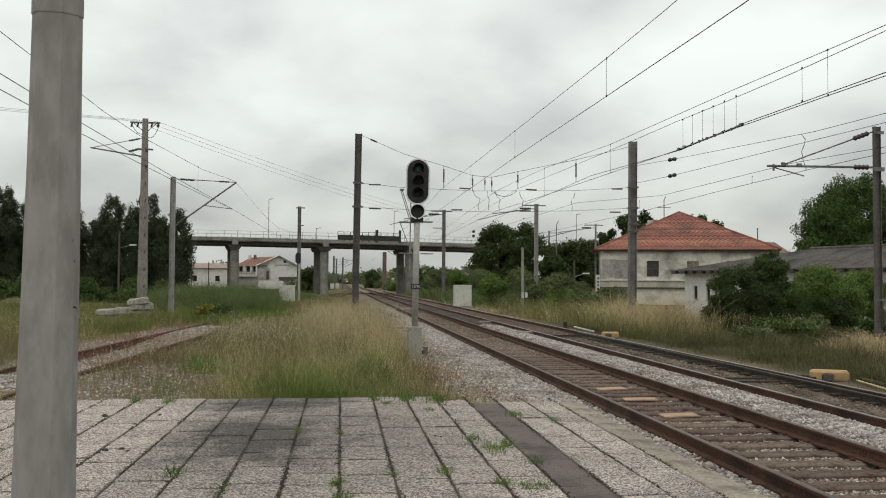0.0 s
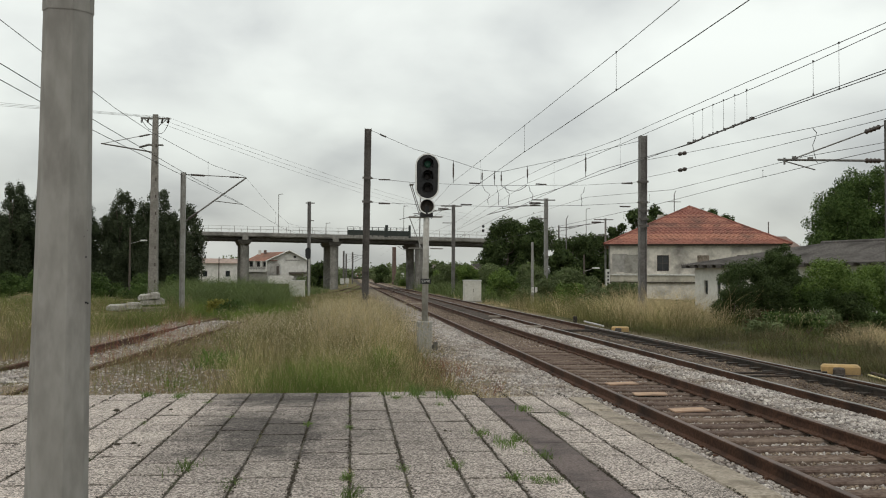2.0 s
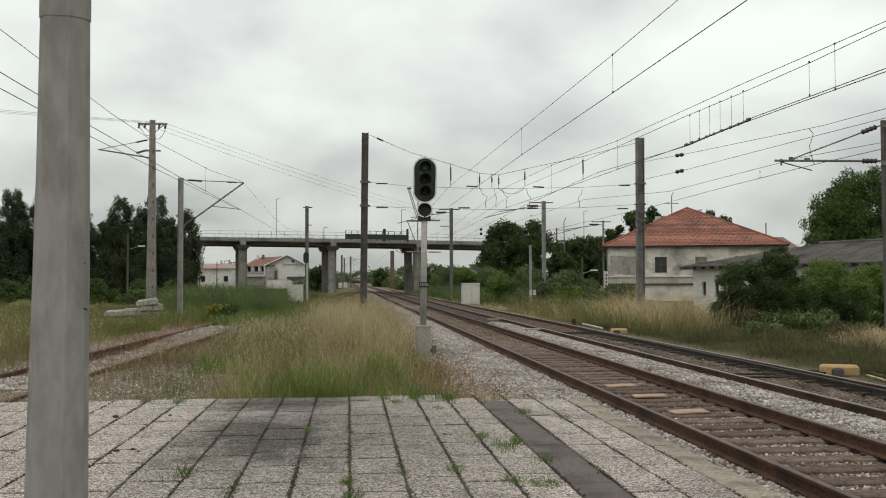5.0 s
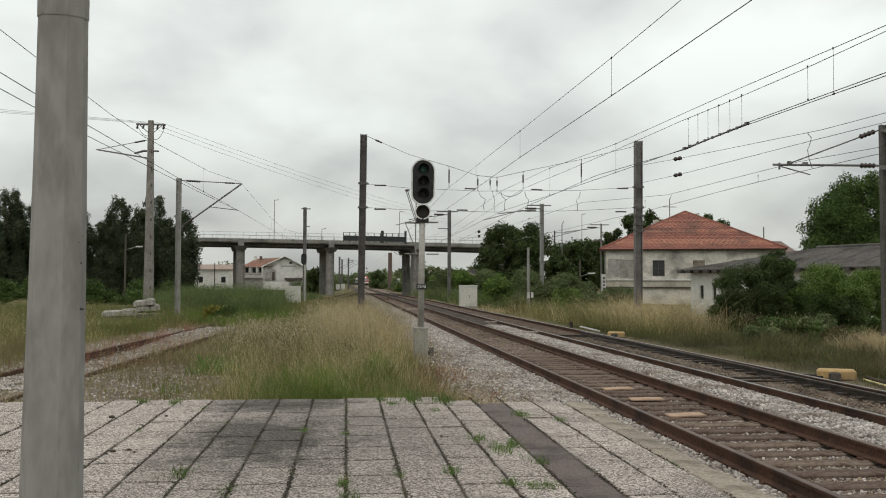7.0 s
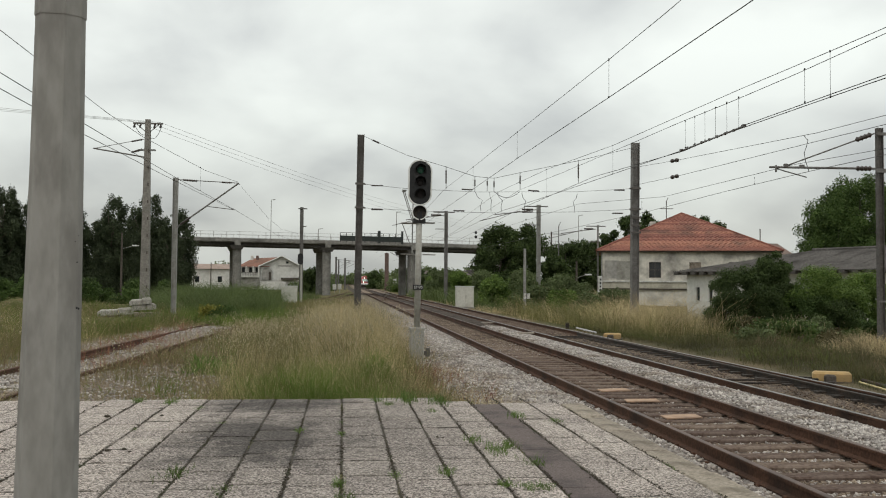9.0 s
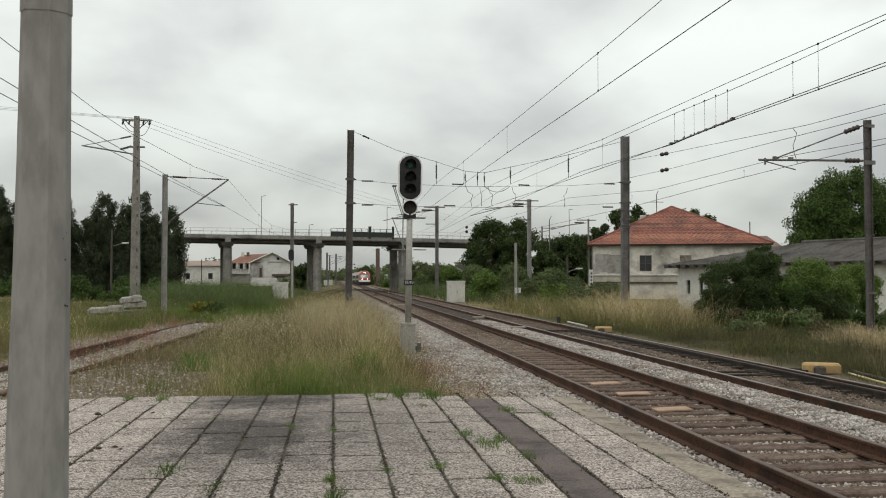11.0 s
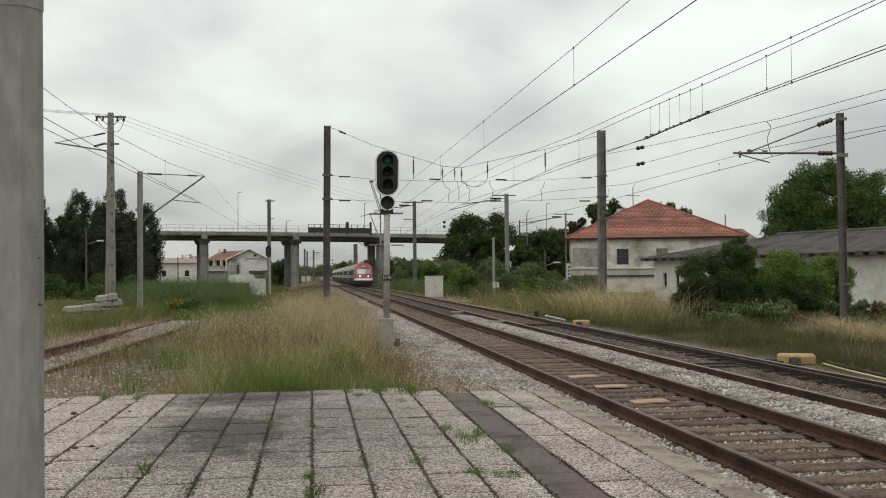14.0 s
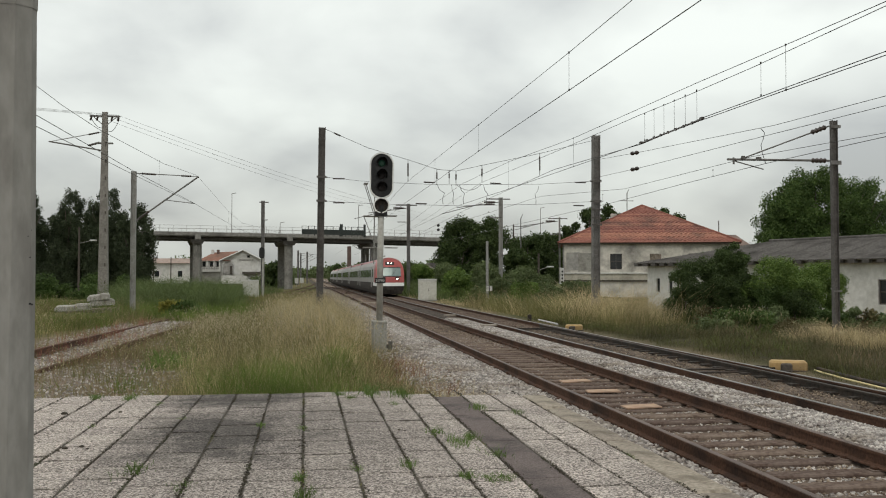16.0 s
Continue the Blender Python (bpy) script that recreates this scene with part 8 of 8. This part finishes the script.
    grow("reeds", REED, "tall green reeds beside the further track", 16000, tufts(10.4, 20, 76, 140, 30, 0.5, 1.0), 2.1, 0.05, 1.0)
    grow("green_grass", GRASS_OLIVE, "olive grass between siding and main line", 18000, tufts(-8.5, 1.7, 40, 125, 34, 0.35, 1.1, lambda x, y: (x < 1.9 - 0.012 * (y - 42)) & (wave(x, y, 0.5, 0.2, 1.5) > -0.5)), 0.42, 0.018, 1.6)
    grow("green_grass", GRASS_GREEN, "green tussocks between siding and main line", 8000, tufts(-8.5, 0.5, 40, 100, 40, 0.32, 1.1, lambda x, y: wave(x, y, 0.6, 0.3, 0.3) > 0.1), 0.55, 0.018, 1.5)
    grow("mixed_grass", WEED_BROWN, "brown weeds between siding and main line", 11000, tufts(-7.5, 3.0, 38, 110, 34, 0.3, 1.1), 0.40, 0.016, 1.5)
    grow("dry_grass", GRASS_STRAW, "dry grass between siding and main line", 8000, tufts(-1.6, 1.9, 38, 80, 40, 0.28, 1.1), 0.50, 0.013, 1.7)
    # right verge: low dark growth by the rail, tall dry grass behind
    grow("verge_grass", GRASS_DARK, "low dark growth beside the track", 40000, tufts(9.6, 15, 12, 40, 34, 0.20, 1.1, lambda x, y: (x > 9.8 + rng.normal(0, 0.15, len(x))) & (wave(x, y, 1.2, 0.8, 0.7) > -0.9)), 0.34, 0.008, 1.3)
    grow("verge_grass", GRASS_DARK, "dark half dry scrub grass on the verge", 46000, tufts(10.4, 24, 14, 38, 44, 0.26, 1.1, lambda x, y: (x > 10.3 + rng.normal(0, 0.25, len(x))) & (x < 12 + 0.32 * y)), 0.60, 0.008, 0.95, 3)
    grow("green_grass", GRASS_MIX, "low green growth on the verge", 16000, tufts(9.8, 20, 12, 40, 40, 0.24, 1.1, lambda x, y: (x < 11 + 0.30 * y) & (wave(x, y, 0.7, 0.45, 2.4) > -0.2)), 0.40, 0.009, 1.0, 3)
    grow("brown_weed", WEED_BROWN, "brown weeds on the verge", 5000, tufts(9.7, 20, 12, 42, 40, 0.24, 1.1, lambda x, y: (x < 11 + 0.30 * y) & (wave(x, y, 0.9, 0.5, 1.1) > 0.1)), 0.70, 0.007, 0.8, 3)
    grow("dry_grass", GRASS_STRAW, "tall dry grass round the grey mast", 9000, tufts(10.6, 19, 36, 62, 50, 0.28, 1.0, lambda x, y: ((y > 44) | (x > 13.0)) & (x < 9.6 + 0.16 * y) & (wave(x, y, 0.9, 0.5, 0.4) > -0.6)), lambda p: np.clip(1.55 + 0.9 * np.sin(p[:, 0] * 1.15 + 0.2) * np.sin(p[:, 1] * 0.45 + 1.0), 0.7, 2.5), 0.011, 0.9, 3)
    grow("dry_grass", GRASS_STRAW, "tall dry grass clump in front of the shed corner", 6500, tufts(11.8, 14.6, 35, 43, 60, 0.3, 1.0), 2.5, 0.013, 1.0)
    grow("dry_grass", GRASS_STRAW, "tall dry grass beside the bracket mast", 8000, tufts(12.6, 19, 21, 25.8, 50, 0.24, 1.0, lambda x, y: x > 10.9 + 0.12 * y), 0.95, 0.011, 1.4)
    grow("green_grass", GRASS_OLIVE, "olive growth among the tall dry grass", 17000, tufts(10.4, 17, 33, 60, 44, 0.3, 1.0, lambda x, y: x < 9.6 + 0.15 * y), 1.85, 0.012, 0.9, 3)
    grow("dry_grass", WEED_BROWN, "thin dry grass before the thicket", 7000, tufts(10.6, 20, 14, 40, 46, 0.30, 1.1, lambda x, y: (x < 11.5 + 0.30 * y) & (wave(x, y, 0.55, 0.35, 0.4) > 0.05)), 0.75, 0.007, 0.8, 3)
    grow("green_grass", GRASS_GREEN, "green tussocks beside the track", 9000, tufts(10.2, 16, 20, 38, 60, 0.26, 1.1, lambda x, y: (x < 6 + 0.30 * y) & (wave(x, y, 0.8, 0.4, 1.9) > 0.1)), 0.50, 0.010, 1.1, 3)
    heads("dry grass heads on the verge", 700, tufts(11, 15, 26, 54, 10, 0.3, 1.0), 0.85, 0.036)
    grow("green_grass", GRASS_OLIVE, "green grass under the thicket by the shed", 12000, tufts(12.5, 24, 30, 41, 40, 0.3, 1.0), 0.7, 0.018, 1.5)
    grow("dry_grass", GRASS_STRAW, "dry grass in front of the brambles", 9000, tufts(9.8, 27, 50, 94, 40, 0.35, 1.0), 0.8, 0.015, 1.1)
    grow("dry_grass", GRASS_STRAW, "dry grass before the shed wall", 4500, tufts(22, 33, 32, 60, 40, 0.35, 1.0), 1.1, 0.018, 1.4)

    # moss and seedlings along the joints of the paving
    col = rng.choice([-2.0, -1.6, -1.2, -0.8, -0.4, -0.4, 0.0, 0.0, 0.0, 0.0, 0.4, 0.8, 0.8, 1.17, 1.17, 1.53, 1.87, 2.22], 42000)
    my = rng.uniform(5.4, 11.45, 42000)
    on = (wave(col * 3.1, my, 1.0, 1.9, 0.8) + rng.normal(0, 0.35, 42000)) > 0.74 - 0.6 * (col == 0.0)
    mxy = np.stack([col[on] + rng.normal(0, 0.011, on.sum()), my[on]], 1)
    v = blades(len(mxy), lambda c: mxy, 0.040, 0.006, 1.4)
    v[:, 2] += PLAT - 0.005 - np.repeat(land(mxy[:, 0], mxy[:, 1]), 8)
    ob = new("joint_moss", quads("joint_moss", v, GRASS_OLIVE))
    tagged(ob, "olive moss and seedlings along the paving joints", "weed", kind="stuff")

    # crumbs of soil and grit that spill from the joints over the slab edges
    def crumbs(n):
        at = rng.choice([-3.2, -2.8, -2.4, -2.0, -1.6, -1.2, -0.8, -0.4, 0.0, 0.4, 0.8, 1.17, 1.53, 1.87, 2.22, 2.57], n)
        y = rng.uniform(5.0, 11.48, n)
        ok = (wave(at * 2.7, y, 1.0, 2.6, 0.3) + rng.normal(0, 0.5, n)) > -0.1
        at, y = at[ok], y[ok]
        return np.stack([at + rng.normal(0, 0.012, len(at)), y, np.full(len(at), PLAT + 0.001)], 1)

    tagged(stones(9000, crumbs, 0.0075, 0, MORTAR, "joint_grit"), "dark soil and grit along the paving joints", "grit", kind="stuff")

    # weeds in the joints of the paving
    spots = [(-1.21, 7.04, 0.10), (-0.80, 6.55, 0.08), (-0.82, 6.35, 0.05), (1.53, 7.26, 0.10), (1.31, 7.80, 0.11), (1.20, 8.35, 0.08), (1.46, 8.05, 0.07), (0.01, 6.05, 0.09), (0.40, 6.9, 0.06), (0.79, 6.95, 0.07), (1.16, 6.5, 0.06), (1.30, 6.4, 0.06), (1.42, 6.42, 0.07), (0.80, 11.2, 0.14), (1.17, 11.1, 0.15), (0.42, 11.25, 0.08), (0.55, 10.9, 0.07), (-2.0, 11.2, 0.10), (-1.6, 10.7, 0.07), (1.88, 9.9, 0.10), (2.22, 9.5, 0.07), (-2.4, 11.3, 0.08), (0.0, 8.8, 0.05), (0.0, 9.6, 0.05), (-0.4, 9.0, 0.05), (2.56, 7.1, 0.05), (-1.2, 9.6, 0.05), (-2.0, 9.2, 0.05), (1.0, 10.3, 0.06), (-0.02, 6.6, 0.05)]
    for k, (x, y, s) in enumerate(spots):
        s *= 1.6
        n = int(60 + 420 * s)
        xy = np.stack([x + rng.normal(0, s * 0.30, n), y + rng.normal(0, s * 0.7, n)], 1)
        v = blades(n, lambda c: xy, s * 0.85, 0.007, 0.9)
        v[:, 2] += PLAT - np.repeat(land(xy[:, 0], xy[:, 1]), 8)
        ob = new("joint_weed", quads("joint_weed", v, WEED_GREEN))
        tagged(ob, "small green weed growing from a paving joint", "weed", "weeds in the paving", "stuff")


build_trees()
build_grass()
build_stones()


# ---- the train ----
def build_train():
    """A six-car tilting train; its nose at the origin, the cars behind it along +y, rail tops at z 0."""
    ob = thing("train", 7.93, 87, RAIL_TOP, "white express train with red nose and dark window band", "train")
    prof = [(1.18, 0.16), (1.36, 0.55), (1.42, 0.92), (1.45, 1.25), (1.45, 1.72), (1.42, 2.52), (1.34, 2.86), (1.14, 3.22), (0.82, 3.48), (0.42, 3.60), (0.0, 3.64)]
    H = 3.64

    def rake(z):
        return 0.22 + 1.5 * max(0.0, (z - 1.2) / 2.44) ** 1.5 + 0.12 * max(0.0, (1.0 - z) / 0.7) ** 2

    def side_point(i, y, f=1.0, fh=1.0):
        x, z = prof[i]
        zz = 0.32 + (z - 0.32) * fh
        return x * f, y, zz

    stations = [(0.0, 0.90, 0.985, 1.0), (0.6, 0.95, 0.99, 0.75), (1.6, 0.98, 1.0, 0.35), (3.0, 1.0, 1.0, 0.0)]

    def ring(y, f, fh, k, lo, hi, s):
        out = []
        for i in range(lo, hi + 1):
            x, z = prof[i]
            zz = 0.32 + (z - 0.32) * fh
            out.append((s * x * f, y + rake(zz) * k, zz))
        return out

    def shell(name, lo, hi, material, y_from, y_to, parent, label="", front=False, out=0.0, sides=(-1, 1)):
        sh = Shape()
        for s in sides:
            st = [p for p in stations if y_from <= p[0] <= y_to] if front else [(y_from, 1, 1, 0), (y_to, 1, 1, 0)]
            rings = [[(x + s * out, y, z) for x, y, z in ring(y, f, fh, k, lo, hi, s)] for y, f, fh, k in st]
            if s < 0:
                rings = rings[::-1]
            sh.loft(rings, closed=False)
        return part(name, sh, material, parent, label, smooth=False)

    length, gap = 25.6, 0.45
    for c in range(6):
        y0 = c * (length + gap)
        y1 = y0 + length
        car = part("car", Shape().box(0, y0 + length / 2 + (1.6 if c == 0 else 0), 0.55, 2.3, length - (4 if c == 0 else 0.6), 0.4), TRAIN_DARK, ob, "dark underframe of a car")
        a = 3.0 if c == 0 else y0
        if c == 0:
            shell("nose_skirt", 0, 2, TRAIN_DARK, 0.0, 3.0, car, front=True)
            shell("nose_band", 2, 3, TRAIN_BUMPER, 0.0, 3.0, car, "white band", front=True)
            shell("nose_side", 3, 10, RED, 0.0, 1.6, car, "red nose", front=True)
            for side in (-1, 1):
                shell("nose_rear", 3, 6, TRAIN_WHITE, 1.6, 3.0, car, front=True, sides=(side,))
            shell("nose_roof", 6, 10, RED, 1.6, 3.0, car, "red roof edge", front=True)
        shell("skirt", 0, 3, TRAIN_DARK, a, y1, car)
        shell("lower_side", 3, 4, TRAIN_WHITE, a, y1, car)
        shell("window_band", 4, 5, TRAIN_GLASS, a + 0.2, y1 - 0.2, car, "dark window band")
        shell("upper_side", 4, 7, TRAIN_WHITE, a, y1, car, out=-0.012)
        shell("roof_stripe", 7, 8, RED, a, y1, car, "thin red stripe along the roof edge")
        shell("roof", 8, 10, GALV, a, y1, car)
        if c < 5:
            part("gangway", Shape().box(0, y1 + gap / 2, 1.95, 2.35, gap + 0.2, 2.8), TRAIN_DARK, car)
        for s in (-1, 1):
            for yy in (y0 + (5.0 if c == 0 else 2.0), y1 - 1.6):
                part("door", Shape().box(s * 1.452, yy, 1.75, 0.03, 0.95, 1.95, chamfer=0.004), TRAIN_WHITE, car)
        for yy in (y0 + 4.2, y1 - 3.4):
            bog = part("bogie", Shape().box(0, yy, 0.55, 2.2, 3.2, 0.3, chamfer=0.05), TRAIN_DARK, car)
        for yy in (y0 + 2.85, y0 + 5.55, y1 - 4.75, y1 - 2.05):
            w = Shape()
            for s in (-1, 1):
                w.lathe((s * 0.80, yy, 0.44), (s, 0, 0), [(0, 0.46), (0.03, 0.46), (0.03, 0.43), (0.13, 0.43)], 18)
            w.rod((-0.8, yy, 0.44), (0.8, yy, 0.44), 0.08)
            part("wheelset", w, TRAIN_DARK, car)
    # the face
    lead = ob.children[0]
    f0 = 0.90

    def half(z):
        zs, xs = [p[1] for p in prof], [p[0] for p in prof]
        return float(np.interp(z, zs, xs)) * f0

    def face(z0, z1, wide, material, name, label="", out=0.0, n=9, rows=6, inset=1.0):
        rings = []
        for z in np.linspace(z0, z1, rows):
            w = min(wide, half(z) * inset)
            rings.append([(w * t, rake(0.32 + (z - 0.32) * 0.985) - 0.20 * (1 - (w * t / 1.3) ** 2) + (0.20 * (1 - (half(z) / 1.3) ** 2) if abs(t) > 2 else 0) - out, 0.32 + (z - 0.32) * 0.985) for t in np.linspace(-1, 1, n)])
        sh = Shape().loft(rings, closed=False)
        if out:
            sh.loft([rings[0], [(x, y + out + 0.02, z) for x, y, z in rings[0]]], closed=False).loft([[(x, y + out + 0.02, z) for x, y, z in rings[-1]], rings[-1]], closed=False)
        return part(name, sh, material, lead, label, smooth=True)

    face(0.16, 0.92, 9, TRAIN_DARK, "front_skirt")
    face(0.92, 1.25, 9, TRAIN_BUMPER, "front_bumper", "bright white bumper band")
    face(1.25, 3.64, 9, RED, "front_mask", "red front mask", rows=14)
    # cheeks that close the nose to the shell
    for s in (-1, 1):
        for z0, z1, m in ((0.32, 0.92, TRAIN_DARK), (0.92, 1.25, TRAIN_BUMPER), (1.25, 3.6, RED)):
            edge, back = [], []
            for z in np.linspace(z0, z1, 8):
                zz = 0.32 + (z - 0.32) * 0.985
                edge.append((s * half(z), rake(zz) - 0.20 * (1 - (half(z) / 1.3) ** 2), zz))
                back.append((s * half(z), rake(zz) + 0.02, zz))
            part("cheek", Shape().loft([edge, back], closed=False), m, lead)
    face(1.88, 2.66, 1.0, WINDSCREEN, "windscreen", "sky-reflecting windscreen", out=0.02, n=11)
    face(1.82, 1.88, 1.04, BLACK, "windscreen_seal", out=0.014)
    face(2.66, 2.74, 1.02, BLACK, "windscreen_seal", out=0.014)
    face(2.92, 3.22, 0.42, BLACK, "lamp_panel", out=0.012)
    for x in (-0.17, 0.17):
        y = rake(3.05) - 0.20 * (1 - (x / 1.3) ** 2) - 0.03
        part("top_lamp", Shape().lathe((x, y, 3.07), (0, -1, 0), [(0, 0.055), (0.03, 0.05), (0.045, 0.025)], 14), HEADLIGHT, lead, "lit headlamp")
    for x in (-0.64, 0.64):
        y = rake(1.58) - 0.20 * (1 - (x / 1.3) ** 2)
        part("lamp_housing", Shape().lathe((x, y + 0.02, 1.58), (0, -1, 0), [(0, 0.22), (0.035, 0.20)], 16), BLACK, lead)
        part("headlamp", Shape().lathe((x, y - 0.02, 1.58), (0, -1, 0), [(0, 0.058), (0.03, 0.054), (0.045, 0.025)], 14), HEADLIGHT, lead, "lit headlamp")
    part("wiper", Shape().rod((0.1, rake(1.85) - 0.25, 1.86), (0.55, rake(2.5) - 0.24, 2.45), 0.015, n=5), BLACK, lead)
    part("coupler_cover", Shape().box(0, 0.0, 0.72, 0.5, 0.3, 0.34, chamfer=0.06), TRAIN_DARK, lead)
    # pantograph on the second car
    second = [o for o in ob.children if o.name.startswith("car")][1]
    y = 30.0
    pan = Shape().rod((-0.4, y, 3.7), (-0.3, y + 1.3, 4.5), 0.04).rod((0.4, y, 3.7), (0.3, y + 1.3, 4.5), 0.04).rod((0, y + 1.3, 4.5), (0, y + 0.1, 5.30), 0.035).box(0, y + 0.1, 5.31, 1.6, 0.25, 0.05)
    part("pantograph", pan, MAST, second)
    return ob


TRAIN = build_train()


def motions():
    rows = []
    for k in range(33):
        t = 0.5 * k
        left = 16.0 - t
        y = 86.0 + 26.5 * min(left, 4.5) + 0.5 * min(left, 4.5) ** 2 + 29.5 * max(0.0, left - 4.5)
        rows.append((t, pose(7.93 + float(bend(y)), y, RAIL_TOP + float(rise(y)), 0, 0, math.degrees(math.atan2(float(bend(y)) - float(bend(y + 60)), 60.0)))))
    walk(TRAIN, rows)


motions()
